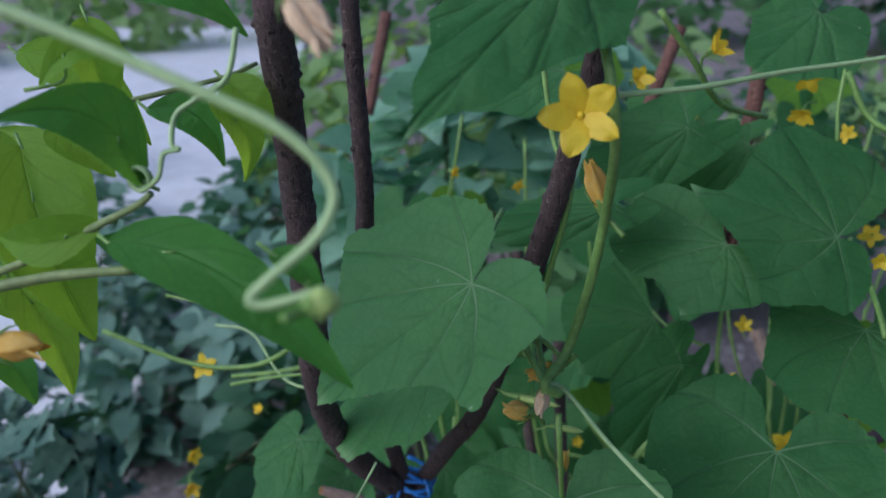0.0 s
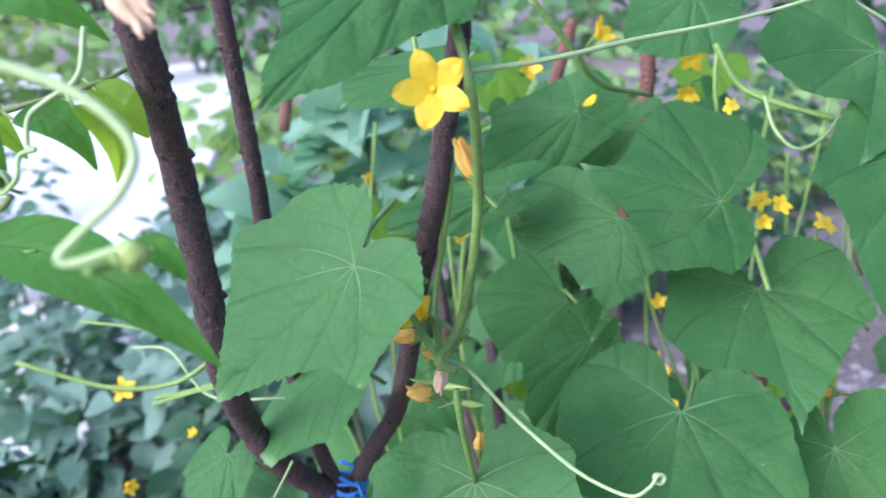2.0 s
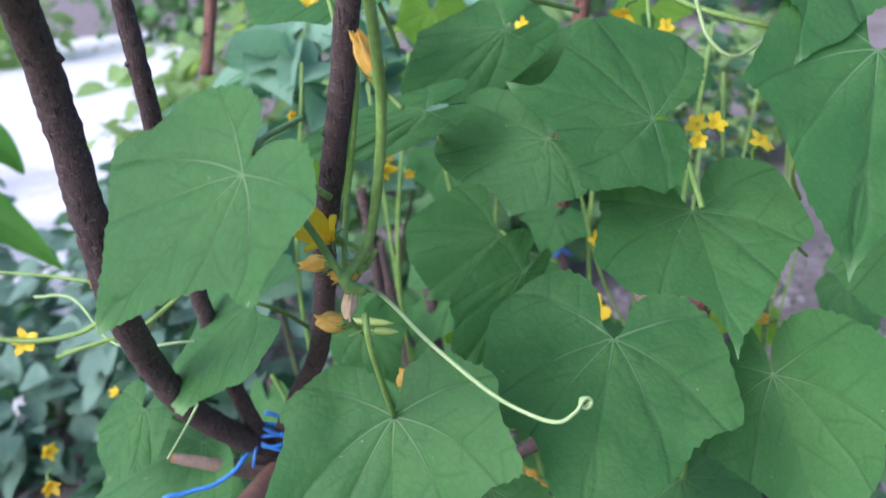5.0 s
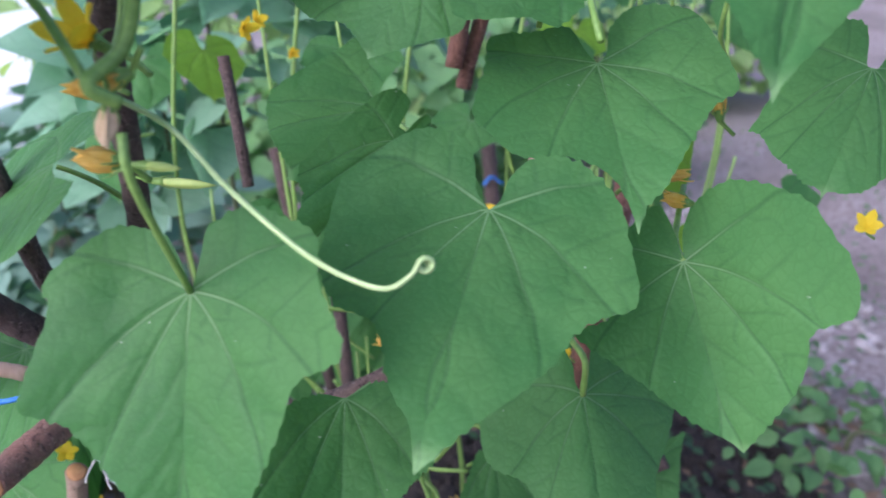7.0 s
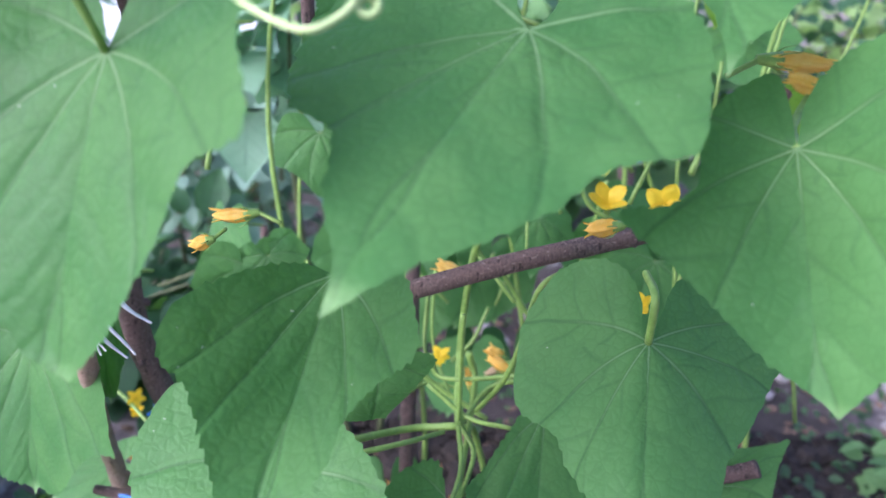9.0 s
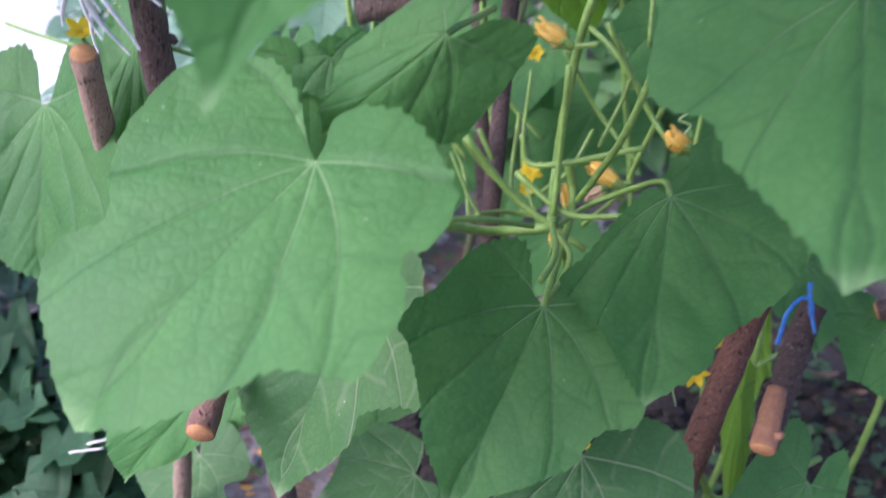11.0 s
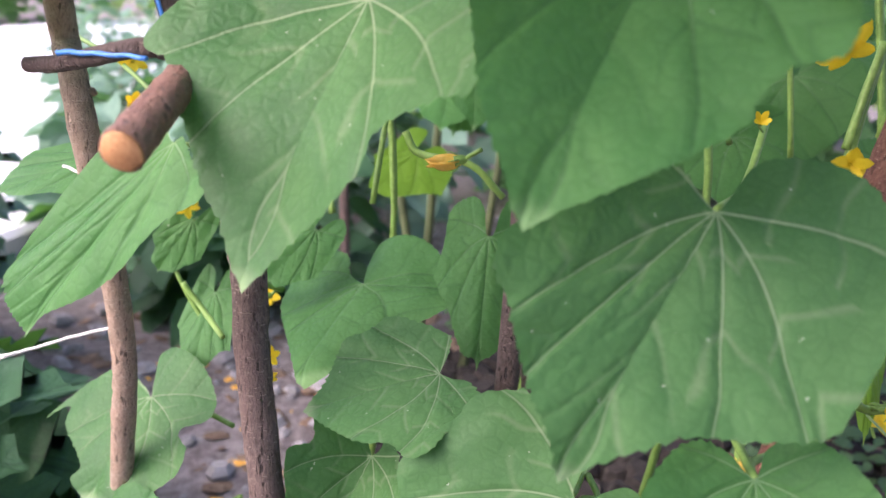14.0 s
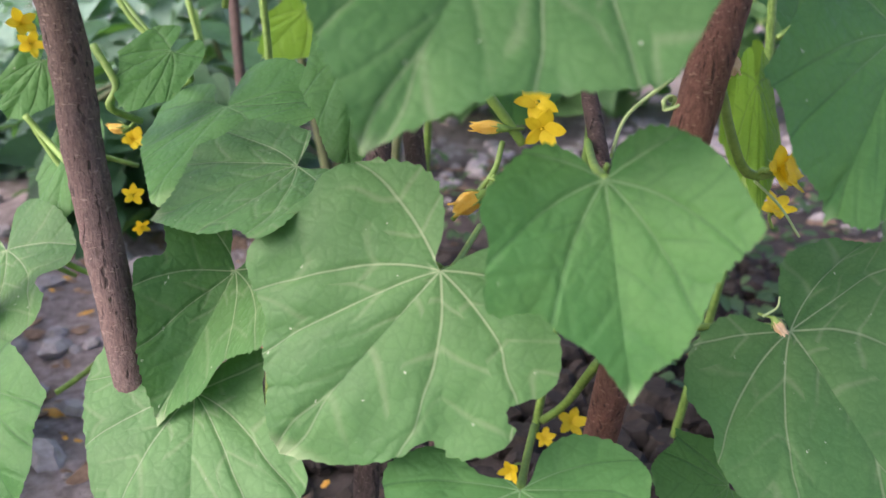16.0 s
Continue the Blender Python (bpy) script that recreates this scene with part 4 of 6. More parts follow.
leaf(lower_vine, (0.1028, 0.6609, 0.3112), (21.3, 18.7, -73.8), 0.0801, (0.771, 0.189, 0.119), (-0.639, 0.414, 0.119), angular=0.8, specks=1, shape=(((0.1, -0.08), (0.21, -0.2), (0.53, -0.27), (0.73, -0.19), (0.73, -0.04), (0.95, 0.14), (0.96, 0.29), (0.76, 0.39), (0.64, 0.59), (0.39, 0.79), (0, 1.03)), ((-0.28, -0.12), (-0.52, -0.15), (-0.79, -0.01), (-0.99, 0.13), (-0.84, 0.34), (-0.77, 0.54), (-0.38, 0.74), (0, 1.03))))
leaf(lower_vine, (0.2166, 0.5481, 0.4443), (56.7, 25.3, -7), 0.1122, (0.622, 0.446, 0.087), (-0.433, 0.614, 0.087), angular=0.4, specks=1, shape=(((0.02, -0.03), (0.03, -0.09), (0.06, -0.22), (0.18, -0.3), (0.42, -0.36), (0.69, -0.33), (0.88, -0.22), (1, -0.1), (1.01, 0.01), (1, 0.16), (0.97, 0.24), (0.72, 0.41), (0.42, 0.58), (0.25, 0.73), (0.08, 0.9), (0, 1)), ((-0.21, -0.08), (-0.43, -0.14), (-0.68, -0.11), (-0.92, -0.03), (-1.14, 0.02), (-1.24, 0.08), (-1.01, 0.21), (-0.78, 0.4), (-0.51, 0.61), (-0.27, 0.78), (0, 1))))
leaf(lower_vine, (0.2454, 0.5414, 0.3415), (66.4, -11.4, -3.9), 0.0772, (0.604, 0.326, 0.159), (-0.555, 0.228, 0.159), angular=0.8, left_angular=-1, shape=(((0.05, -0.05), (0.12, -0.15), (0.37, -0.22), (0.63, -0.17), (0.83, -0.06), (0.94, 0.05), (1.03, 0.18), (0.99, 0.25), (0.72, 0.41), (0.54, 0.61), (0.38, 0.76), (0.15, 0.87), (-0.01, 1.01)), ((-0.08, -0.04), (-0.2, -0.13), (-0.46, -0.2), (-0.74, -0.13), (-1, 0.06), (-0.96, 0.2), (-1.02, 0.39), (-1.01, 0.54), (-0.66, 0.56), (-0.5, 0.66), (-0.26, 0.77), (-0.11, 0.9), (-0.01, 1.01))))
leaf(lower_vine, (0.1835, 0.5962, 0.2825), (59.3, 32.2, -25.9), 0.1104, (0.62, 0.062, -0.013), (-0.577, 0.502, -0.013), angular=-0.3, left_angular=-0.5, specks=1, shape=(((0.03, -0.04), (0.07, -0.12), (0.18, -0.21), (0.46, -0.17), (0.74, -0.08), (0.91, 0.01), (1.03, 0.21), (0.91, 0.36), (1.05, 0.44), (1.03, 0.55), (0.87, 0.64), (0.68, 0.63), (0.6, 0.76), (0.36, 0.91), (0.01, 1.01)), ((-0.09, -0.04), (-0.16, -0.13), (-0.31, -0.23), (-0.49, -0.28), (-0.67, -0.28), (-0.93, -0.22), (-1.14, -0.13), (-1.12, -0.03), (-1.2, 0.1), (-1.08, 0.25), (-0.74, 0.43), (-0.59, 0.58), (-0.39, 0.72), (-0.23, 0.87), (0.01, 1.01))))
leaf(lower_vine, (0.0642, 0.6652, 0.2491), (43.6, 0.5, -23.9), 0.0898, (0.811, 0.485, 0.467), (-0.288, 0.241, 0.467), angular=0.8, specks=1, shape=(((0.05, -0.07), (0.04, -0.21), (0.41, -0.01), (0.87, 0.22), (0.45, 0.44), (0.38, 0.67), (0.13, 0.87), (0.01, 1.01)), ((-0.21, -0.08), (-0.42, -0.23), (-1.03, -0.1), (-0.86, 0.09), (-1.1, 0.22), (-0.83, 0.46), (-0.62, 0.66), (-0.33, 0.84), (0.01, 1.01))))
leaf(lower_vine, (0.0538, 0.6199, 0.1983), (39.4, -13.4, 3.4), 0.0877, (0.654, 0.63, 0.008), (-0.72, 0.135, 0.008), specks=1, lobes=0.05, shape=(((0.08, -0.06), (0.35, -0.22), (0.66, -0.25), (0.65, -0.08), (0.78, 0.12), (1.03, 0.15), (0.95, 0.36), (0.43, 0.75), (0, 1.03)), ((-0.13, -0.14), (-0.5, -0.41), (-0.77, -0.43), (-0.97, -0.23), (-0.98, 0.02), (-0.91, 0.33), (-0.78, 0.62), (-0.37, 0.88), (0, 1.03))))
leaf(lower_vine, (0.3658, 0.6699, 0.2272), (38.6, -18.6, 16.7), 0.0986, (0.828, -0.214, 0.027), (-0.764, 0.408, 0.027), specks=1, shape=(((0.02, -0.08), (0.12, -0.26), (0.27, -0.41), (0.49, -0.43), (0.73, -0.35), (0.95, 0.21), (0.95, 0.51), (0.76, 0.79), (0.41, 0.96), (0.02, 1.03)), ((-0.08, -0.07), (-0.29, -0.22), (-0.53, -0.21), (-0.78, -0.12), (-0.9, 0.02), (-0.86, 0.16), (-0.95, 0.33), (-0.88, 0.58), (-0.54, 0.82), (0.02, 1.03))))
leaf(lower_vine, (0.3726, 0.6261, 0.3857), (49.8, 29.4, -3.3), 0.0949, (0.317, 0.804, 0.083), (-0.538, 0.658, 0.083))
leaf(lower_vine, (0.2231, 0.5714, 0.1873), (41.8, 5, 1.3), 0.0648, (0.896, -0.134, 0.041), (-0.957, -0.021, 0.041), shape=(((0.08, -0.06), (0.16, -0.28), (0.37, -0.43), (0.69, -0.42), (0.91, -0.27), (1.01, 0.24), (0.79, 0.58), (0.39, 0.9), (0, 1)), ((-0.09, -0.05), (-0.3, -0.03), (-0.52, -0.15), (-0.74, -0.14), (-0.97, 0.17), (-0.98, 0.36), (-0.77, 0.62), (-0.41, 0.88), (0, 1))))
leaf(lower_vine, (-0.1085, 0.6617, 0.161), (47.1, -42.3, 13.5), 0.0806, (0.561, 0.445, -0.125), (-0.789, -0.082, -0.125))
leaf(lower_vine, (0.3462, 0.667, 0.1282), (-18.4, 56.5, -91.8), 0.0497, (0.637, 0.288, 0.001), (-0.592, 0.656, 0.001))
leaf(lower_vine, (0.116, 0.7637, 0.3645), (48.6, 3, 6.7), 0.0893, (0.49, 0.333, -0.165), (-0.382, 0.327, -0.165))
leaf(lower_vine, (0.0059, 1.0722, 0.3601), (65.2, 40.3, -10), 0.0642, (0.813, 0.188, -0), (-0.438, 0.563, -0), tint=1)
leaf(lower_vine, (-0.0075, 0.7761, 0.3535), (41.2, 22.4, -18.6), 0.0509, (0.523, 0.588, 0.009), (-0.562, 0.4, 0.009))
leaf(lower_vine, (-0.1174, 0.8106, 0.3406), (72.7, 31.1, -1.8), 0.0490, (0.475, 0.464, -0), (-0.379, 0.523, -0))
leaf(lower_vine, (0.4149, 0.995, 0.3119), (52.8, -16.9, -22.3), 0.1127, (0.21, 0.57, -0.007), (-0.219, 0.493, -0.007), tint=1)
leaf(lower_vine, (0.3646, 0.7903, 0.3397), (39.6, 9, -1.3), 0.1023, (0.194, 0.301, -0.179), (-0.102, 0.329, -0.179), tint=1)
leaf(lower_vine, (-0.1491, 0.6117, 0.7161), (43.8, -20.8, 23.9), 0.0611, (0.677, 0.608, -0.127), (-0.585, 0.153, -0.127))
leaf(lower_vine, (-0.1143, 0.7078, 0.6219), (59, -13, -6.1), 0.1058, (0.274, 0.534, 0.01), (-0.319, 0.439, 0.01))
leaf(lower_vine, (0.3789, 0.5987, 0.5273), (29.8, -14.8, 5.7), 0.0641, (0.935, -0.266, 0.074), (-0.577, 0.515, 0.074))
leaf(lower_vine, (0.166, 0.8725, 0.7273), (32.4, 2, -49), 0.0909, (0.436, 0.556, -0.017), (-0.418, 0.48, -0.017))
leaf(lower_vine, (0.2278, 0.9144, 0.6785), (-5, 19.2, -66), 0.0916, (0.273, 0.528, -0.064), (-0.594, 0.411, -0.064))
leaf(lower_vine, (-0.0981, 0.804, 0.2863), (52.6, -4.6, -9.3), 0.0648, (0.414, 0.643, -0.022), (-0.388, 0.458, -0.022))
leaf(lower_vine, (-0.1344, 0.7286, 0.4057), (24.5, 24.1, -59.8), 0.0754, (0.444, 0.234, -0.005), (-0.431, 0.677, -0.005))
# ---- stems and petioles ----
stem(upper_vine, [(0.0624, 0.3609, 1.1611), (0.0703, 0.3416, 1.1219), (0.0734, 0.3385, 1.0917), (0.0752, 0.3616, 1.0508), (0.0707, 0.3682, 1.013), (0.0613, 0.368, 0.9788), (0.0486, 0.3556, 0.967), (0.0569, 0.3589, 0.9587)], 0.0024, 0.0028, 'stem')
stem(upper_vine, [(0.0562, 0.3549, 0.9493), (0.0571, 0.352, 0.9306), (0.0647, 0.3811, 0.8726)], 0.0018, 0.0015, 'petiole')
stem(upper_vine, [(0.0486, 0.3556, 0.967), (0.0338, 0.371, 0.9923), (0.0239, 0.3672, 1.0059), (0.0117, 0.3474, 1.0254)], 0.0020, 0.0016, 'petiole')
stem(upper_vine, [(0.0486, 0.3556, 0.967), (0.0521, 0.4124, 0.9789), (0.0668, 0.4095, 1.0556), (0.0602, 0.4373, 1.0736), (0.0535, 0.456, 1.127)], 0.0018, 0.0015, 'petiole')
stem(upper_vine, [(0.1296, 0.4959, 1.1388), (0.1548, 0.5046, 1.1083), (0.1807, 0.5239, 1.078), (0.2291, 0.5666, 1.0601)], 0.0022, 0.0020, 'stem')
stem(upper_vine, [(0.2611, 0.5236, 1.0974), (0.2735, 0.5133, 1.0704), (0.291, 0.4974, 1.0591), (0.3212, 0.4701, 1.0488)], 0.0022, 0.0020, 'stem')
stem(upper_vine, [(0.284, 0.5728, 1.0921), (0.279, 0.5651, 1.0681), (0.2782, 0.5569, 1.0438)], 0.0016, 0.0014, 'stem')
stem(upper_vine, [(0.3345, 0.5572, 1.0081), (0.3295, 0.5452, 0.9797), (0.3249, 0.5332, 0.9512)], 0.0018, 0.0016, 'stem')
stem(upper_vine, [(0.2576, 0.4223, 0.9562), (0.2592, 0.4384, 0.9682), (0.2777, 0.4928, 0.9717)], 0.0018, 0.0018, 'petiole')
stem(upper_vine, [(0.3728, 0.5129, 0.9699), (0.3718, 0.5201, 0.9369), (0.3852, 0.5294, 0.9137)], 0.0016, 0.0016, 'stem')
stem(upper_vine, [(0.3072, 0.4174, 0.8396), (0.314, 0.442, 0.8427), (0.3401, 0.4873, 0.854)], 0.0018, 0.0018, 'petiole')
stem(upper_vine, [(0.2846, 0.4942, 0.7075), (0.2826, 0.4882, 0.738), (0.2842, 0.5205, 0.7361)], 0.0022, 0.0022, 'petiole')
stem(upper_vine, [(0.1944, 0.7158, 0.8486), (0.199, 0.6462, 0.8554), (0.2235, 0.6175, 0.8507)], 0.0016, 0.0016, 'petiole')
stem(upper_vine, [(0.0163, 0.363, 1.0306), (0.0197, 0.3845, 1.0326), (0.0343, 0.4654, 1.0249)], 0.0016, 0.0016, 'petiole')
stem(upper_vine, [(-0.1952, 0.6346, 0.819), (-0.1556, 0.6142, 0.8332), (-0.1175, 0.5956, 0.8509), (-0.0799, 0.5817, 0.8792)], 0.0020, 0.0020, 'stem')
stem(upper_vine, [(-0.2868, 0.5985, 0.8831), (-0.2128, 0.5886, 0.8566), (-0.1588, 0.5792, 0.8594), (-0.122, 0.5673, 0.8842), (-0.1238, 0.5722, 0.8968)], 0.0022, 0.0020, 'stem')
stem(upper_vine, [(-0.1415, 0.583, 0.8975), (-0.1831, 0.6051, 0.8994), (-0.2414, 0.6274, 0.9024)], 0.0014, 0.0012, 'stem')
stem(upper_vine, [(-0.1806, 0.5824, 0.8402), (-0.1431, 0.5668, 0.855), (-0.1121, 0.55, 0.8668)], 0.0016, 0.0012, 'stem')
stem(lower_vine, [(0.2276, 0.7391, 0.7815), (0.2296, 0.7241, 0.7181), (0.1976, 0.7129, 0.6739), (0.1874, 0.7183, 0.6106), (0.1845, 0.7133, 0.5464), (0.1872, 0.6254, 0.5483), (0.2001, 0.7014, 0.4868), (0.2202, 0.7006, 0.4089)], 0.0030, 0.0030, 'stem')
stem(lower_vine, [(0.1872, 0.6254, 0.5483), (0.1986, 0.6033, 0.5394), (0.1866, 0.5434, 0.5399)], 0.0020, 0.0018, 'petiole')
stem(lower_vine, [(0.1872, 0.6254, 0.5483), (0.1483, 0.6299, 0.5396), (0.1077, 0.5804, 0.5635)], 0.0030, 0.0028, 'stem')
stem(lower_vine, [(0.1198, 0.7154, 0.5707), (0.1595, 0.7138, 0.5287), (0.2111, 0.6984, 0.5023)], 0.0028, 0.0024, 'stem')
stem(lower_vine, [(0.1872, 0.6254, 0.5483), (0.2127, 0.6925, 0.5403), (0.2455, 0.6461, 0.5765), (0.2463, 0.5896, 0.5889)], 0.0022, 0.0018, 'petiole')
stem(lower_vine, [(0.1197, 0.6985, 0.6885), (0.1703, 0.6991, 0.6748)], 0.0022, 0.0022, 'stem')
stem(lower_vine, [(0.2014, 0.7051, 0.6803), (0.2186, 0.6965, 0.7072), (0.2416, 0.6895, 0.7361)], 0.0024, 0.0020, 'stem')
stem(lower_vine, [(0.2224, 0.8092, 0.7682), (0.2348, 0.784, 0.7033), (0.2387, 0.7559, 0.634)], 0.0014, 0.0014, 'stem')
stem(lower_vine, [(0.261, 0.6731, 0.7433), (0.2718, 0.665, 0.7206), (0.285, 0.6628, 0.7112)], 0.0018, 0.0016, 'stem')
stem(lower_vine, [(0.3018, 0.6685, 0.72), (0.3166, 0.6834, 0.7518), (0.3263, 0.7151, 0.7733)], 0.0018, 0.0014, 'stem')
stem(lower_vine, [(0.3606, 0.7319, 0.7245), (0.3769, 0.7549, 0.749), (0.4089, 0.7924, 0.778)], 0.0030, 0.0030, 'stem')
stem(lower_vine, [(0.1479, 0.7495, 0.6982), (0.177, 0.7207, 0.6726)], 0.0018, 0.0016, 'stem')
stem(lower_vine, [(0.1951, 0.7146, 0.6522), (0.2106, 0.6912, 0.6437), (0.226, 0.6857, 0.6258)], 0.0018, 0.0016, 'stem')
stem(lower_vine, [(0.1056, 0.7477, 0.5478), (0.1222, 0.7375, 0.518), (0.1353, 0.7321, 0.501)], 0.0014, 0.0014, 'stem')
stem(lower_vine, [(0.1585, 0.7782, 0.6062), (0.1586, 0.7624, 0.5412), (0.1775, 0.7361, 0.4981)], 0.0014, 0.0014, 'stem')
stem(lower_vine, [(-0.0337, 0.6464, 0.7662), (-0.0249, 0.6395, 0.7467), (-0.0196, 0.6321, 0.7271)], 0.0022, 0.0020, 'stem')
stem(lower_vine, [(0.0053, 0.6504, 0.7642), (0.0038, 0.6407, 0.7411)], 0.0020, 0.0020, 'stem')
stem(lower_vine, [(-0.1931, 0.6802, 0.6311), (-0.1545, 0.6621, 0.6287), (-0.1119, 0.6354, 0.6304)], 0.0014, 0.0012, 'stem')
stem(lower_vine, [(-0.0646, 0.7248, 0.5428), (-0.0478, 0.7046, 0.5173), (-0.0276, 0.677, 0.4985)], 0.0028, 0.0028, 'stem')
stem(lower_vine, [(-0.0361, 0.7511, 0.5419), (-0.0344, 0.7395, 0.516), (-0.0373, 0.7308, 0.498)], 0.0014, 0.0014, 'stem')
stem(lower_vine, [(-0.064, 0.746, 0.5404), (-0.0361, 0.7451, 0.5289), (-0.0061, 0.724, 0.5209), (0.022, 0.7476, 0.5141), (0.0725, 0.7828, 0.525)], 0.0024, 0.0022, 'stem')
stem(lower_vine, [(-0.1884, 0.7854, 0.4754), (-0.1381, 0.7542, 0.4627), (-0.0943, 0.7206, 0.4469)], 0.0016, 0.0016, 'stem')
stem(lower_vine, [(0.192, 0.7082, 0.5634), (0.1985, 0.6969, 0.5364), (0.1866, 0.5434, 0.5399)], 0.0032, 0.0022, 'petiole')
stem(lower_vine, [(0.1217, 0.7829, 0.5567), (0.1351, 0.7749, 0.5347)], 0.0022, 0.0020, 'stem')
stem(lower_vine, [(0.0869, 0.8264, 0.5425), (0.1094, 0.8191, 0.5187)], 0.0022, 0.0020, 'stem')
stem(lower_vine, [(0.3157, 0.7498, 0.4174), (0.3174, 0.7382, 0.3915), (0.3191, 0.7266, 0.3656)], 0.0022, 0.0020, 'stem')
stem(lower_vine, [(0.3727, 0.7918, 0.3681), (0.3969, 0.8027, 0.3836)], 0.0020, 0.0020, 'stem')
stem(lower_vine, [(0.0693, 0.7004, 0.4398), (0.0785, 0.6978, 0.4282), (0.1086, 0.6908, 0.4259), (0.129, 0.688, 0.4092)], 0.0022, 0.0020, 'stem')
stem(lower_vine, [(0.2273, 0.6037, 0.432), (0.2561, 0.6917, 0.4268), (0.2741, 0.7468, 0.4548)], 0.0022, 0.0022, 'petiole')
stem(lower_vine, [(0.308, 0.7033, 0.438), (0.3159, 0.7174, 0.4752), (0.3217, 0.7262, 0.4982)], 0.0026, 0.0026, 'stem')
stem(lower_vine, [(0.3073, 0.7064, 0.4483), (0.3141, 0.715, 0.4774), (0.3211, 0.7229, 0.5036)], 0.0026, 0.0024, 'stem')
stem(lower_vine, [(-0.1297, 0.7996, 0.3051), (-0.1084, 0.7938, 0.2728), (-0.0855, 0.7904, 0.2489)], 0.0018, 0.0018, 'stem')
stem(lower_vine, [(0.1897, 0.6756, 0.3595), (0.2044, 0.6805, 0.3406), (0.2184, 0.685, 0.3208)], 0.0028, 0.0026, 'stem')
stem(lower_vine, [(0.2079, 0.6846, 0.322), (0.2028, 0.6779, 0.3052), (0.183, 0.6678, 0.2826)], 0.0016, 0.0014, 'stem')
stem(lower_vine, [(0.3106, 0.6638, 0.3574), (0.3242, 0.6744, 0.3253), (0.3389, 0.6887, 0.3075), (0.3599, 0.6937, 0.3114), (0.4205, 0.7357, 0.3241)], 0.0026, 0.0026, 'stem')
stem(lower_vine, [(0.2454, 0.5414, 0.3415), (0.2498, 0.6255, 0.3262), (0.2525, 0.6887, 0.3226)], 0.0020, 0.0020, 'petiole')
stem(lower_vine, [(0.2683, 0.6851, 0.1946), (0.2547, 0.7277, 0.1396), (0.2415, 0.7399, 0.1181)], 0.0030, 0.0028, 'stem')
stem(lower_vine, [(0.236, 0.7381, 0.1144), (0.2306, 0.6804, 0.1334), (0.2233, 0.5798, 0.181)], 0.0026, 0.0022, 'petiole')
stem(lower_vine, [(0.3178, 0.6964, 0.2136), (0.3426, 0.6898, 0.2189), (0.3641, 0.6736, 0.2279)], 0.0022, 0.0020, 'petiole')
stem(lower_vine, [(0.1805, 0.6032, 0.2822), (0.1855, 0.6405, 0.2662), (0.197, 0.6965, 0.2704)], 0.0018, 0.0018, 'petiole')
stem(lower_vine, [(-0.0518, 0.7613, 0.3577), (-0.0366, 0.754, 0.3346), (-0.0395, 0.7488, 0.3213), (-0.029, 0.7666, 0.3091)], 0.0026, 0.0024, 'stem')
stem(lower_vine, [(-0.0849, 0.8733, 0.3785), (-0.0469, 0.8442, 0.3492)], 0.0026, 0.0024, 'stem')
stem(lower_vine, [(-0.0496, 0.9258, 0.3676), (-0.0294, 0.884, 0.3369)], 0.0024, 0.0022, 'stem')
stem(lower_vine, [(-0.0923, 0.7421, 0.3156), (-0.0775, 0.7379, 0.3008), (-0.0516, 0.7151, 0.2912)], 0.0022, 0.0020, 'stem')
stem(lower_vine, [(-0.0931, 0.7251, 0.1267), (-0.0743, 0.7316, 0.1397), (-0.041, 0.7138, 0.1705)], 0.0022, 0.0020, 'stem')
stem(lower_vine, [(-0.0912, 0.7567, 0.2109), (-0.0773, 0.7559, 0.2056), (-0.0604, 0.7468, 0.2059)], 0.0022, 0.0020, 'stem')
stem(lower_vine, [(-0.0399, 0.8725, 0.4137), (-0.0291, 0.8629, 0.3817), (-0.018, 0.8519, 0.3457)], 0.0026, 0.0024, 'stem')
stem(lower_vine, [(-0.0894, 0.8607, 0.396), (-0.0704, 0.8535, 0.3683), (-0.0499, 0.8492, 0.3487)], 0.0022, 0.0020, 'stem')
stem(lower_vine, [(0.1856, 0.6269, 0.6451), (0.1861, 0.6264, 0.5976), (0.1861, 0.6188, 0.5584)], 0.0020, 0.0017, 'stem')
stem(lower_vine, [(0.1622, 0.6489, 0.5972), (0.1727, 0.6409, 0.5809), (0.2299, 0.6083, 0.6079)], 0.0020, 0.0017, 'stem')
stem(lower_vine, [(0.1612, 0.6388, 0.576), (0.1928, 0.6199, 0.5609), (0.2233, 0.5921, 0.5737)], 0.0020, 0.0017, 'stem')
stem(lower_vine, [(0.1991, 0.6138, 0.5717), (0.2156, 0.5898, 0.6151), (0.2252, 0.5841, 0.6499), (0.2353, 0.5828, 0.694), (0.2646, 0.5802, 0.7132)], 0.0020, 0.0017, 'stem')
stem(lower_vine, [(0.1185, 0.5512, 0.5765), (0.15, 0.5709, 0.5726), (0.1751, 0.6068, 0.5559)], 0.0020, 0.0017, 'stem')
stem(lower_vine, [(0.1863, 0.6168, 0.5542), (0.1893, 0.5639, 0.5596), (0.1837, 0.5224, 0.5652)], 0.0020, 0.0017, 'stem')
stem(lower_vine, [(0.1036, 0.7598, 0.5655), (0.1309, 0.7685, 0.5291), (0.1642, 0.7625, 0.5068)], 0.0020, 0.0017, 'stem')
stem(lower_vine, [(0.1499, 0.8306, 0.5589), (0.1497, 0.8038, 0.5038), (0.1645, 0.7773, 0.4911)], 0.0020, 0.0017, 'stem')
stem(lower_vine, [(0.1347, 0.6884, 0.5246), (0.153, 0.739, 0.508), (0.1873, 0.7419, 0.5038)], 0.0020, 0.0017, 'stem')
stem(lower_vine, [(0.2062, 0.7068, 0.6566), (0.241, 0.7074, 0.6013), (0.2552, 0.6806, 0.5881)], 0.0020, 0.0017, 'stem')
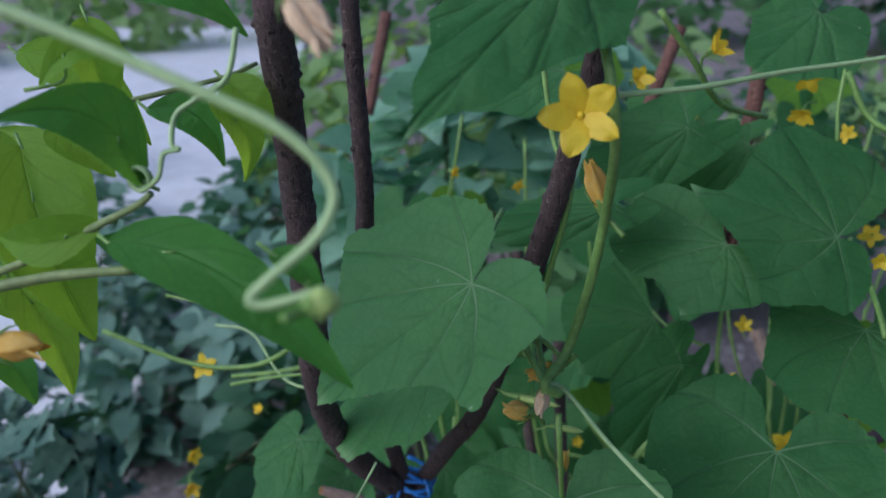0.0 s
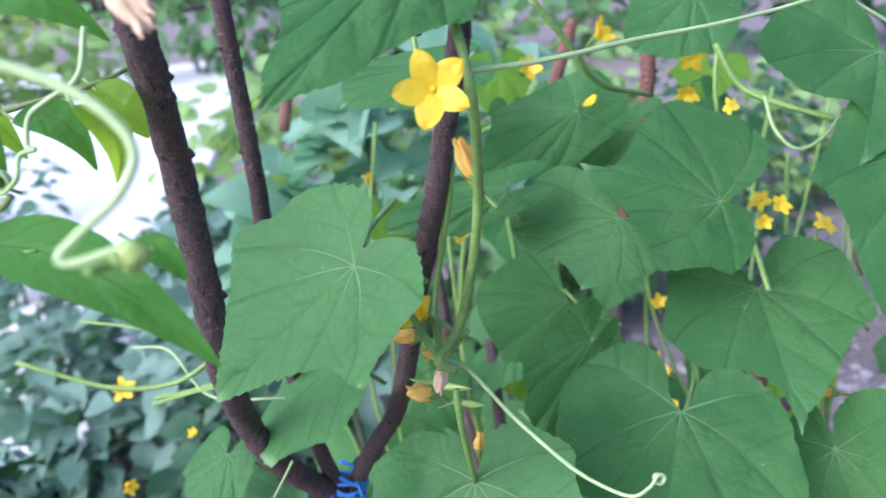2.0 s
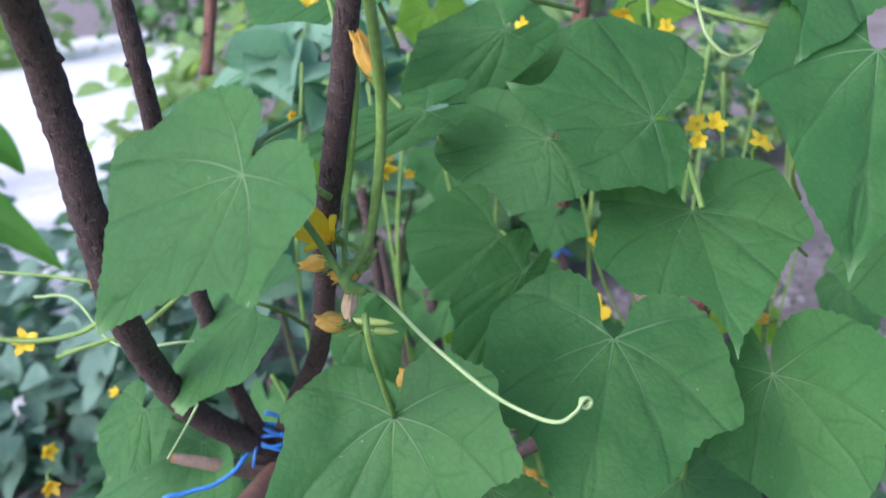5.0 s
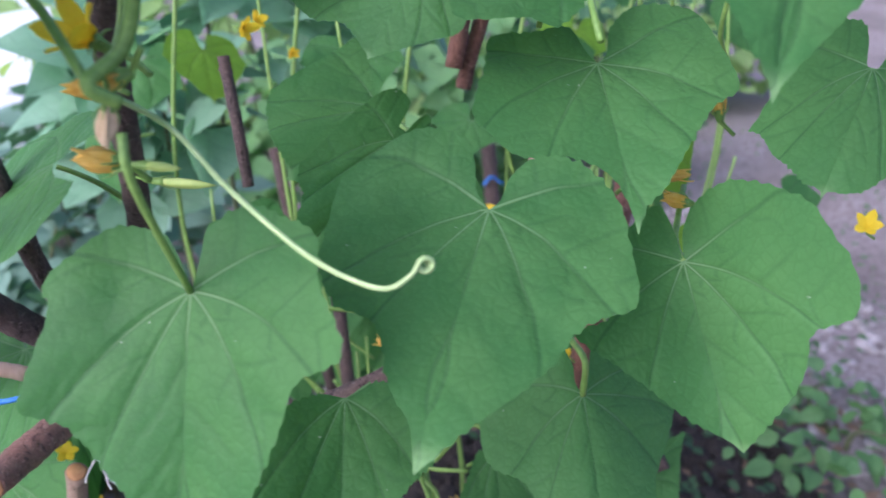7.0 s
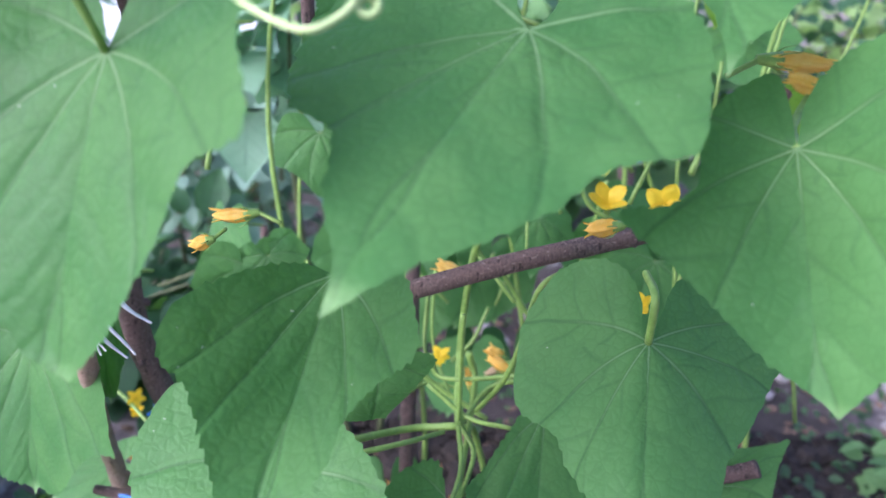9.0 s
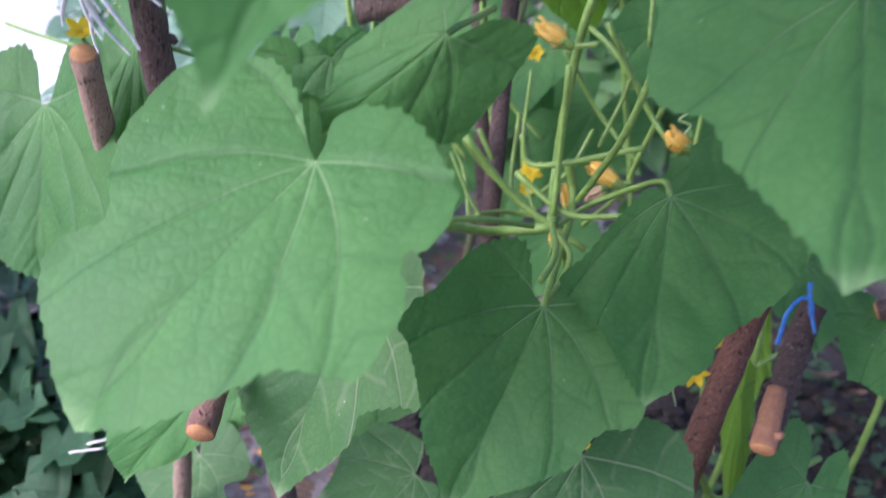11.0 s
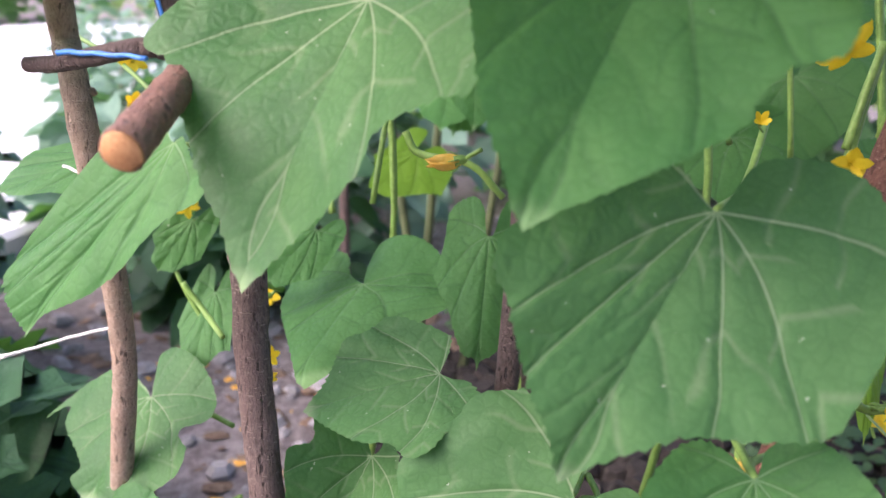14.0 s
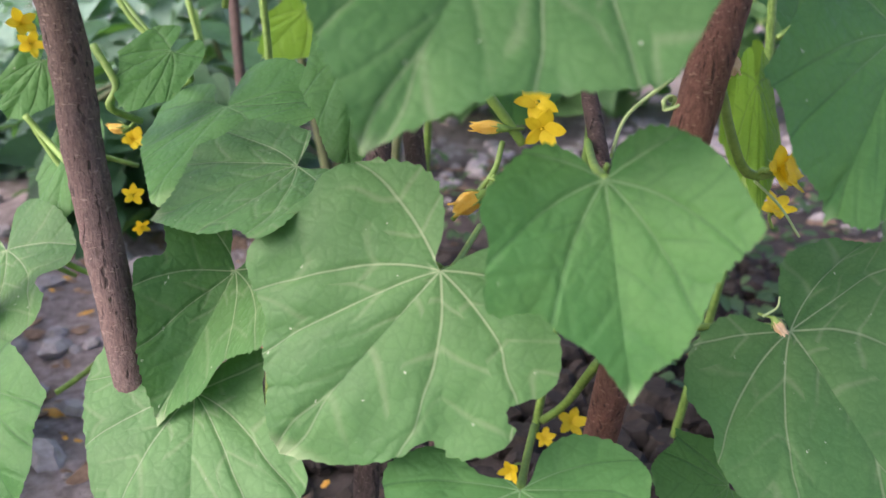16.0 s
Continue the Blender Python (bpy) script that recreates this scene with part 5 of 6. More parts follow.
stem(lower_vine, [(0.251, 0.7123, 0.6085), (0.24, 0.7232, 0.5648), (0.2327, 0.7305, 0.536), (0.2079, 0.725, 0.5089)], 0.0020, 0.0017, 'stem')
stem(lower_vine, [(0.1762, 0.7683, 0.5153), (0.1959, 0.7794, 0.5321), (0.2098, 0.7953, 0.5607)], 0.0020, 0.0017, 'stem')
stem(lower_vine, [(0.1183, 0.7862, 0.4769), (0.1066, 0.8219, 0.5078), (0.0886, 0.8338, 0.5376)], 0.0020, 0.0017, 'stem')
stem(lower_vine, [(0.1204, 0.8958, 0.6096), (0.1308, 0.8757, 0.5651), (0.1701, 0.8626, 0.5265)], 0.0020, 0.0017, 'stem')
stem(lower_vine, [(0.2328, 0.8816, 0.6391), (0.2383, 0.8779, 0.5838), (0.2196, 0.8687, 0.5242)], 0.0020, 0.0017, 'stem')
stem(lower_vine, [(0.1808, 0.8994, 0.5989), (0.2172, 0.9012, 0.5457), (0.2555, 0.8681, 0.5124)], 0.0020, 0.0017, 'stem')
# ---- tendrils ----
tendril(upper_vine, [(0.0486, 0.3556, 0.967), (0.0659, 0.3959, 0.9395), (0.0867, 0.3723, 0.9204), (0.1104, 0.3487, 0.9025), (0.1258, 0.3367, 0.8944), (0.1413, 0.3269, 0.891), (0.1509, 0.327, 0.8948), (0.1551, 0.3285, 0.8995)], 0.0013, 0.0008, 0.003)
tendril(upper_vine, [(0.0712, 0.354, 1.1118), (0.1138, 0.3616, 1.1137), (0.1601, 0.3801, 1.1175), (0.2107, 0.398, 1.1205), (0.2659, 0.4167, 1.127), (0.3228, 0.4371, 1.139)], 0.0015, 0.0010, 0)
tendril(upper_vine, [(-0.1071, 0.1873, 1.1640), (-0.0945, 0.1857, 1.1591), (-0.0743, 0.1828, 1.1510), (-0.0554, 0.1800, 1.1430), (-0.0391, 0.1774, 1.1356), (-0.0290, 0.1746, 1.1277), (-0.0251, 0.1717, 1.1199), (-0.0293, 0.1686, 1.1116), (-0.0395, 0.1656, 1.1034), (-0.0444, 0.1639, 1.0988), (-0.0402, 0.1635, 1.0975), (-0.0268, 0.1647, 1.1007)], 0.0017, 0.0011, 0)
tendril(upper_vine, [(-0.0793, 0.3144, 1.1462), (-0.0832, 0.3076, 1.1284), (-0.0952, 0.3046, 1.1208), (-0.1029, 0.3024, 1.1151), (-0.1043, 0.2986, 1.1052), (-0.1016, 0.2978, 1.1031), (-0.1076, 0.2971, 1.1013), (-0.1094, 0.2941, 1.0934), (-0.1164, 0.2972, 1.0875)], 0.0012, 0.0009, 0.005)
tendril(upper_vine, [(-0.1986, 0.6172, 0.8783), (-0.1615, 0.5925, 0.882), (-0.1264, 0.5554, 0.857), (-0.0563, 0.4919, 0.8812)], 0.0012, 0.0010, 0)
tendril(upper_vine, [(-0.0459, 0.4217, 0.8744), (-0.0537, 0.4079, 0.8659), (-0.0615, 0.3945, 0.8585)], 0.0009, 0.0006, 0)
tendril(upper_vine, [(0.2669, 0.4608, 1.07), (0.2715, 0.4534, 1.0493), (0.2843, 0.4482, 1.0374), (0.3059, 0.4583, 1.0413), (0.3214, 0.4707, 1.0506)], 0.0012, 0.0010, 0)
tendril(upper_vine, [(0.3262, 0.473, 1.1209), (0.3459, 0.4667, 1.1074), (0.3619, 0.4603, 1.0926)], 0.0010, 0.0008, 0.003)
tendril(lower_vine, [(0.3062, 0.6431, 0.3605), (0.2943, 0.6398, 0.3543), (0.2837, 0.6471, 0.3476), (0.2823, 0.6479, 0.35)], 0.0009, 0.0008, 0.0035)
tendril(lower_vine, [(0.341, 0.6894, 0.3041), (0.3549, 0.6859, 0.2917), (0.366, 0.6812, 0.2765)], 0.0008, 0.0006, 0)
tendril(lower_vine, [(0.2956, 0.704, 0.3539), (0.2727, 0.6952, 0.3354), (0.2647, 0.6866, 0.3144)], 0.0012, 0.0010, 0)
tendril(lower_vine, [(0.2909, 0.6674, 0.4403), (0.281, 0.6594, 0.4261), (0.2843, 0.6537, 0.4126)], 0.0007, 0.0005, 0)
tendril(lower_vine, [(0.3485, 0.665, 0.2371), (0.3557, 0.6672, 0.2414), (0.357, 0.6694, 0.247)], 0.0007, 0.0005, 0)
tendril(lower_vine, [(0.2568, 0.695, 0.6171), (0.2552, 0.6916, 0.6106), (0.2626, 0.6913, 0.6078), (0.2575, 0.6885, 0.6037), (0.2649, 0.6882, 0.6008), (0.2619, 0.6855, 0.5962)], 0.0007, 0.0006, 0)
# ---- flowers ----
flower(upper_vine, (0.0548, 0.321, 1.1095), (-0.16, -0.96, 0.23), 0.0389, 26)
flower(upper_vine, (0.0436, 0.394, 0.9761), (-0.61, -0.5, 0.62), 0.0338, 40)
flower(upper_vine, (-0.205, 0.5926, 0.8517), (-0.01, -0.8, 0.6), 0.0238, 10)
flower(upper_vine, (0.2113, 0.6402, 1.0996), (0.49, -0.67, 0.56), 0.0290, 0)
flower(upper_vine, (0.1462, 0.6116, 1.0815), (0.34, -0.89, 0.29), 0.0249, 37)
flower(upper_vine, (0.2991, 0.6624, 1.0728), (-0.22, -0.96, -0.2), 0.0261, 2)
flower(upper_vine, (0.2913, 0.6472, 1.0471), (-0.48, -0.71, -0.51), 0.0266, 39)
flower(upper_vine, (0.2216, 0.7021, 1.0373), (-0.58, -0.6, 0.55), 0.0191, 4)
flower(upper_vine, (0.3147, 0.6165, 1.0366), (-0.84, -0.51, 0.21), 0.0180, 41)
flower(upper_vine, (0.007, 0.7817, 0.9676), (0.71, -0.7, -0.05), 0.0160, 6)
flower(upper_vine, (0.0719, 0.7771, 0.9549), (0.42, -0.79, -0.45), 0.0172, 43)
flower(upper_vine, (0.2785, 0.6802, 0.8395), (-0.11, -0.61, 0.78), 0.0205, 8)
flower(upper_vine, (0.3211, 0.569, 0.9682), (-0.57, -0.71, 0.4), 0.0194, 45)
flower(upper_vine, (0.3276, 0.4863, 0.973), (0.37, -0.57, 0.74), 0.0215, 0)
flower(upper_vine, (0.2987, 0.4937, 0.9875), (0.09, -0.83, 0.55), 0.0169, 41)
flower(upper_vine, (0.2864, 0.4915, 0.9779), (-0.41, -0.91, 0.1), 0.0151, 10)
flower(upper_vine, (0.0091, 0.8121, 1.1036), (-0.35, -0.79, -0.51), 0.0202, 51)
flower(upper_vine, (0.0318, 0.8101, 1.1033), (-0.59, -0.61, 0.52), 0.0190, 20)
flower(upper_vine, (0.0914, 0.7179, 0.9342), (0.66, -0.67, 0.35), 0.0183, 61)
flower(upper_vine, (-0.2847, 0.7495, 0.6573), (0.72, -0.65, 0.22), 0.0234, 30)
flower(upper_vine, (-0.2859, 0.7365, 0.6275), (0.43, -0.87, -0.23), 0.0262, 71)
flower(upper_vine, (-0.2413, 0.7107, 0.5808), (-0.1, -0.49, 0.87), 0.0233, 40)
flower(upper_vine, (-0.2072, 0.7623, 0.7067), (-0.52, -0.64, 0.56), 0.0162, 9)
flower(upper_vine, (0.0852, 0.649, 0.9392), (0.73, -0.68, -0.04), 0.0209, 50)
flower(upper_vine, (0.1153, 0.7914, 0.8966), (0.41, -0.8, -0.43), 0.0167, 19)
flower(upper_vine, (0.5279, 0.5537, 0.7788), (-0.4, -0.48, 0.78), 0.0251, 60)
flower(upper_vine, (0.2973, 0.5687, 0.6904), (-0.53, -0.62, 0.59), 0.0200, 29)
flower(upper_vine, (0.2521, 0.5982, 0.6806), (-0.78, -0.59, 0.2), 0.0166, 70)
flower(lower_vine, (0.1668, 0.7328, 0.5442), (0.21, -0.72, 0.66), 0.0201, 20)
flower(lower_vine, (0.2914, 0.7299, 0.7402), (-0.76, -0.55, 0.35), 0.0439, 0)
flower(lower_vine, (0.2895, 0.6855, 0.7121), (-0.1, -0.48, 0.87), 0.0371, 29)
flower(lower_vine, (0.3231, 0.652, 0.7264), (-0.22, -0.94, 0.27), 0.0388, 58)
flower(lower_vine, (0.0912, 0.6358, 0.571), (0.57, -0.62, 0.53), 0.0165, 15)
flower(lower_vine, (-0.0814, 0.5925, 0.6492), (0.36, -0.55, 0.76), 0.0196, 44)
flower(lower_vine, (0.0626, 0.7363, 0.5239), (0.47, -0.86, -0.2), 0.0299, 1)
flower(lower_vine, (-0.1285, 0.7556, 0.4625), (0.63, -0.65, 0.43), 0.0212, 30)
flower(lower_vine, (0.3136, 0.7042, 0.4399), (0.42, -0.73, 0.53), 0.0194, 59)
flower(lower_vine, (0.3738, 0.7481, 0.2723), (0.14, -0.59, 0.79), 0.0245, 16)
flower(lower_vine, (0.2615, 0.7038, 0.4594), (-0.02, -0.79, 0.62), 0.0130, 45)
flower(lower_vine, (0.289, 0.6407, 0.4507), (-0.02, -0.99, -0.11), 0.0202, 2)
flower(lower_vine, (-0.0545, 0.8047, 0.2879), (0.47, -0.72, 0.51), 0.0195, 31)
flower(lower_vine, (-0.1428, 0.7792, 0.4312), (0.66, -0.68, 0.31), 0.0196, 60)
flower(lower_vine, (-0.1016, 0.7681, 0.3691), (0.63, -0.7, 0.32), 0.0210, 17)
flower(lower_vine, (0.2889, 0.6763, 0.5009), (0.28, -0.8, -0.53), 0.0305, 46)
flower(lower_vine, (0.3478, 0.6759, 0.3139), (0.51, -0.8, 0.32), 0.0272, 3)
flower(lower_vine, (0.2249, 0.6932, 0.3413), (-0.02, -0.75, 0.66), 0.0244, 32)
flower(lower_vine, (0.2281, 0.6788, 0.3305), (0.16, -0.98, -0.1), 0.0237, 61)
flower(lower_vine, (0.3522, 0.6827, 0.3124), (0.67, -0.7, 0.25), 0.0270, 18)
flower(lower_vine, (0.2616, 0.75, 0.1117), (0.27, -0.73, 0.63), 0.0243, 47)
flower(lower_vine, (0.2445, 0.7447, 0.1016), (-0.04, -0.66, 0.75), 0.0162, 4)
flower(lower_vine, (0.2213, 0.6926, 0.1109), (-0.36, -0.93, 0.1), 0.0185, 33)
flower(lower_vine, (-0.0324, 0.7495, 0.2641), (0.6, -0.7, 0.38), 0.0159, 62)
flower(lower_vine, (-0.0443, 0.7791, 0.2313), (0.63, -0.73, -0.25), 0.0136, 19)
flower(lower_vine, (-0.121, 0.8069, 0.3522), (0.69, -0.71, 0.17), 0.0203, 48)
flower(lower_vine, (-0.1532, 0.7534, 0.6289), (0.42, -0.71, 0.56), 0.0191, 5)
flower(lower_vine, (0.163, 0.7671, 0.5167), (0.29, -0.82, 0.49), 0.0178, 34)
flower(lower_vine, (0.1586, 0.8435, 0.6059), (-0.24, -0.9, 0.37), 0.0172, 63)
# ---- buds and wilted flowers ----
bud(upper_vine, (0.0467, 0.3907, 0.9282), (0.0296, 0.3889, 0.9322), 0.0049, 'wilted')
bud(upper_vine, (0.0581, 0.373, 0.9659), (0.0419, 0.373, 0.9615), 0.0045, 'wilted')
bud(upper_vine, (0.0511, 0.3698, 0.9567), (0.0471, 0.3639, 0.9425), 0.0035, 'dry')
bud(upper_vine, (0.0566, 0.3696, 0.9329), (0.0719, 0.3668, 0.9306), 0.0022, 'green')
bud(upper_vine, (0.075, 0.3661, 1.0561), (0.0689, 0.3694, 1.0787), 0.0050, 'wilted')
bud(upper_vine, (0.0733, 0.4380, 0.8540), (0.0745, 0.4420, 0.8680), 0.0032, 'wilted')
bud(upper_vine, (-0.0313, 0.1632, 1.0968), (-0.0243, 0.1643, 1.0997), 0.0036, 'green')
bud(upper_vine, (-0.1732, 0.2695, 1.0357), (-0.1519, 0.2693, 1.035), 0.0055, 'wilted')
bud(upper_vine, (-0.0465, 0.2450, 1.1640), (-0.0365, 0.2355, 1.1445), 0.0042, 'dry')
bud(upper_vine, (-0.0440, 0.2440, 1.1620), (-0.0310, 0.2380, 1.1500), 0.0032, 'dry')
bud(upper_vine, (-0.1238, 0.5722, 0.8968), (-0.1393, 0.5736, 0.9006), 0.0046, 'wilted')
bud(upper_vine, (0.0414, 0.4684, 0.8942), (0.0716, 0.4519, 0.8939), 0.0027, 'green')
bud(upper_vine, (0.0419, 0.4173, 0.9526), (0.0243, 0.4209, 0.9539), 0.0044, 'wilted')
bud(upper_vine, (0.333, 0.4653, 0.852), (0.3179, 0.4695, 0.8556), 0.0038, 'wilted')
bud(upper_vine, (0.0618, 0.5462, 0.7497), (0.0379, 0.5442, 0.7444), 0.0044, 'wilted')
bud(upper_vine, (0.0378, 0.5396, 0.7348), (0.0256, 0.5383, 0.7315), 0.0041, 'wilted')
bud(upper_vine, (0.2713, 0.5439, 0.7535), (0.2519, 0.5433, 0.7514), 0.0047, 'wilted')
bud(upper_vine, (0.3202, 0.5035, 0.8569), (0.3516, 0.5029, 0.8569), 0.0048, 'wilted')
bud(upper_vine, (0.3752, 0.5162, 0.8858), (0.3755, 0.5246, 0.9033), 0.0044, 'wilted')
bud(lower_vine, (0.2286, 0.6992, 0.5519), (0.2085, 0.7016, 0.5639), 0.0048, 'wilted')
bud(lower_vine, (0.184, 0.6883, 0.6446), (0.1632, 0.6908, 0.6568), 0.0060, 'wilted')
bud(lower_vine, (0.2465, 0.665, 0.728), (0.2518, 0.6738, 0.748), 0.0048, 'wilted')
bud(lower_vine, (0.3453, 0.6537, 0.724), (0.3548, 0.6582, 0.7323), 0.0045, 'dry')
bud(lower_vine, (0.3421, 0.6369, 0.7105), (0.3488, 0.6422, 0.7216), 0.0040, 'dry')
bud(lower_vine, (0.0841, 0.5107, 0.6128), (0.0726, 0.5106, 0.616), 0.0034, 'wilted')
bud(lower_vine, (0.1958, 0.7064, 0.5263), (0.1933, 0.7136, 0.5446), 0.0031, 'wilted')
bud(lower_vine, (0.2659, 0.6816, 0.587), (0.25, 0.6837, 0.5959), 0.0067, 'wilted')
bud(lower_vine, (0.2269, 0.7412, 0.5366), (0.2093, 0.7437, 0.547), 0.0051, 'wilted')
bud(lower_vine, (0.2237, 0.7376, 0.5301), (0.2078, 0.7336, 0.5268), 0.0030, 'dry')
bud(lower_vine, (0.2244, 0.7274, 0.5456), (0.2076, 0.7293, 0.5556), 0.0054, 'wilted')
bud(lower_vine, (0.2204, 0.7243, 0.5402), (0.2072, 0.72, 0.5355), 0.0030, 'dry')
bud(lower_vine, (0.1875, 0.6648, 0.5187), (0.1875, 0.6695, 0.5291), 0.0024, 'wilted')
bud(lower_vine, (0.0233, 0.7049, 0.5175), (0.0001, 0.7034, 0.5222), 0.0041, 'wilted')
bud(lower_vine, (0.1064, 0.6711, 0.4318), (0.0892, 0.667, 0.4272), 0.0042, 'wilted')
bud(lower_vine, (0.2339, 0.6596, 0.465), (0.2232, 0.663, 0.483), 0.0057, 'wilted')
bud(lower_vine, (0.2492, 0.5836, 0.3285), (0.2542, 0.5817, 0.3186), 0.0034, 'wilted')
bud(lower_vine, (0.2109, 0.6369, 0.3119), (0.22, 0.6356, 0.3026), 0.0032, 'dry')
bud(lower_vine, (0.2084, 0.677, 0.3303), (0.1909, 0.6762, 0.3322), 0.0032, 'wilted')
bud(lower_vine, (0.1991, 0.6643, 0.2982), (0.1835, 0.6601, 0.2906), 0.0050, 'wilted')
bud(lower_vine, (-0.038, 0.7641, 0.3045), (-0.0501, 0.7627, 0.3037), 0.0036, 'wilted')
bud(lower_vine, (0.3167, 0.6798, 0.3703), (0.3199, 0.6762, 0.3599), 0.0039, 'dry')
bud(lower_vine, (0.3545, 0.665, 0.2358), (0.3614, 0.6628, 0.2284), 0.0029, 'dry')
# ---- stakes and ties ----
stake('pole', [(-0.0782, 0.376, 1.1575), (-0.0775, 0.376, 1.145), (-0.0808, 0.405, 1.097), (-0.0818, 0.4187, 1.06), (-0.0813, 0.424, 1.025), (-0.081, 0.427, 0.985), (-0.0815, 0.434, 0.95), (-0.0857, 0.457, 0.9176), (-0.089, 0.498, 0.867), (-0.079, 0.519, 0.82), (-0.0600, 0.5453, 0.7779), (-0.036, 0.578, 0.735)], 0.0084, 0.0098, 'curved dark brown bare branch used as plant support', bark_dark, 1)
stake('pole', [(-0.0516, 0.452, 1.175), (-0.0519, 0.4629, 1.1248), (-0.0513, 0.4695, 1.0911), (-0.0507, 0.4735, 1.0558), (-0.0515, 0.482, 1.02), (-0.0600, 0.515, 0.965), (-0.0647, 0.5363, 0.9288), (-0.0612, 0.5425, 0.9046), (-0.0575, 0.5465, 0.8722), (-0.0507, 0.55, 0.8196), (-0.0396, 0.566, 0.7597), (-0.034, 0.58, 0.735)], 0.0052, 0.0066, 'thin dark branch leaning into the tied joint', bark_dark, 0)
stake('pole', [(0.0768, 0.3913, 1.1607), (0.0742, 0.394, 1.125), (0.0651, 0.3985, 1.084), (0.0606, 0.4063, 1.0581), (0.0531, 0.4145, 1.0244), (0.0462, 0.4235, 0.9941), (0.0385, 0.443, 0.96), (0.0328, 0.4700, 0.9152), (0.0190, 0.519, 0.8457), (-0.001, 0.549, 0.80), (-0.021, 0.571, 0.755), (-0.030, 0.588, 0.725)], 0.0058, 0.0075, 'slender dark brown branch behind the cucumber stem', bark_dark, 0)
stake('log', [(-0.078, 0.4672, 0.7241), (-0.0620, 0.507, 0.7205), (-0.0442, 0.5484, 0.7158), (-0.033, 0.574, 0.713)], 0.0098, 0.0105, 'short sawn brown branch with an orange cut end', bark_log, 1)
stake('twig', [(-0.1085, 0.5620, 0.7495), (-0.0821, 0.5700, 0.7330), (-0.0450, 0.5850, 0.7060)], 0.0040, 0.0068, 'pale broken twig end beside the joint', bark_pale, 1)
stake('stake', [(-0.038, 0.590, 0.742), (-0.0580, 0.628, 0.63), (-0.0533, 0.6559, 0.5341), (-0.0126, 0.6565, 0.3942), (-0.0013, 0.6439, 0.3156), (0.01, 0.6351, 0.2297), (0.0456, 0.6076, -0.04)], 0.0098, 0.0100, 'grey-brown rough bark stake driven into the soil', bark_grey, 0)
stake('stake', [(-0.0729, 0.579, 0.6405), (-0.1195, 0.67, 0.4947), (-0.1041, 0.6565, 0.4491), (-0.1019, 0.6793, 0.3044), (-0.1180, 0.695, 0.20), (-0.155, 0.72, -0.04)], 0.0075, 0.0078, 'upright tan stick with a sawn top', bark_tan, 1)
stake('log', [(0.0095, 0.5077, 0.4559), (0.0035, 0.5518, 0.4692), (-0.0073, 0.5986, 0.4782)], 0.0083, 0.0074, 'short reddish-brown sawn branch with an orange cut face', bark_log, 1)
stake('twig', [(-0.1048, 0.6187, 0.4707), (-0.0814, 0.6125, 0.4734), (-0.0298, 0.598, 0.4845), (-0.0166, 0.6144, 0.4793)], 0.0038, 0.0050, 'dark crooked twig tied across the stake', bark_dark, 0)
stake('crossbar', [(0.0842, 0.5589, 0.6771), (0.1337, 0.5644, 0.6889), (0.2175, 0.5786, 0.7117), (0.2972, 0.604, 0.7235), (0.3647, 0.6277, 0.7345), (0.4209, 0.6578, 0.738)], 0.0062, 0.0066, 'horizontal brown branch crossing behind the leaves', bark_grey, 0)
stake('stake', [(0.4077, 0.7134, 0.7978), (0.3699, 0.6717, 0.7075), (0.3313, 0.6923, 0.4806), (0.2958, 0.6459, 0.3416), (0.2756, 0.6853, 0.1648), (0.27, 0.76, -0.05)], 0.0098, 0.0105, 'reddish-brown leaning stake among the leaves', bark_red, 0)
stake('twig', [(0.3537, 0.6534, 0.5027), (0.3473, 0.643, 0.4831), (0.3373, 0.6189, 0.4596), (0.3231, 0.5858, 0.4421)], 0.0080, 0.0085, 'forked dark branch with a peeled orange stub', bark_dark, 0)
stake('twig', [(0.3176, 0.5674, 0.4519), (0.3278, 0.6006, 0.471)], 0.0075, 0.0055, 'peeled reddish-orange branch stub', wood_peeled, 1)
stake('crossbar', [(0.368, 0.5989, 0.5313), (0.4029, 0.59, 0.5521)], 0.0055, 0.0060, 'short dark branch stub behind the leaves', bark_dark, 1)
stake('stick', [(0.2686, 0.6946, 0.9379), (0.2562, 0.6924, 0.9043), (0.2470, 0.6860, 0.8760)], 0.0060, 0.0060, 'thin reddish-brown stick in the foliage', bark_red, 0)
stake('stick', [(0.0652, 0.696, 0.9127), (0.07, 0.6779, 0.8514), (0.0718, 0.6725, 0.8163)], 0.0045, 0.0045, 'thin dark stick in the foliage', bark_dark, 0)
stake('stick', [(-0.0715, 1.0321, 1.1071), (-0.0965, 0.9937, 0.9874)], 0.0070, 0.0070, 'far brown stick among the plants', bark_red, 0)
stake('stick', [(0.2834, 0.7317, 1.0919), (0.2745, 0.712, 1.0317), (0.2393, 0.6828, 0.8938)], 0.0070, 0.0070, 'brown stick behind the flowers', bark_red, 0)
stake('stick', [(0.2279, 0.7937, 1.1045), (0.1923, 0.7683, 1.0208)], 0.0060, 0.0060, 'slanted brown stick behind the flowers', bark_red, 0)
stake('stick', [(0.4548, 1.4695, 0.5804), (0.4563, 1.4497, 0.5048), (0.457, 1.4267, 0.4178), (0.4608, 1.3056, -0.04)], 0.0140, 0.0140, 'far garden stake tied with blue twine', bark_grey, 0)
stake('stick', [(-0.1171, 1.2064, 0.4568), (-0.0943, 1.1541, 0.2485), (-0.0628, 1.0815, -0.04)], 0.0060, 0.0060, 'thin dark stake at the back of the bed', bark_dark, 0)
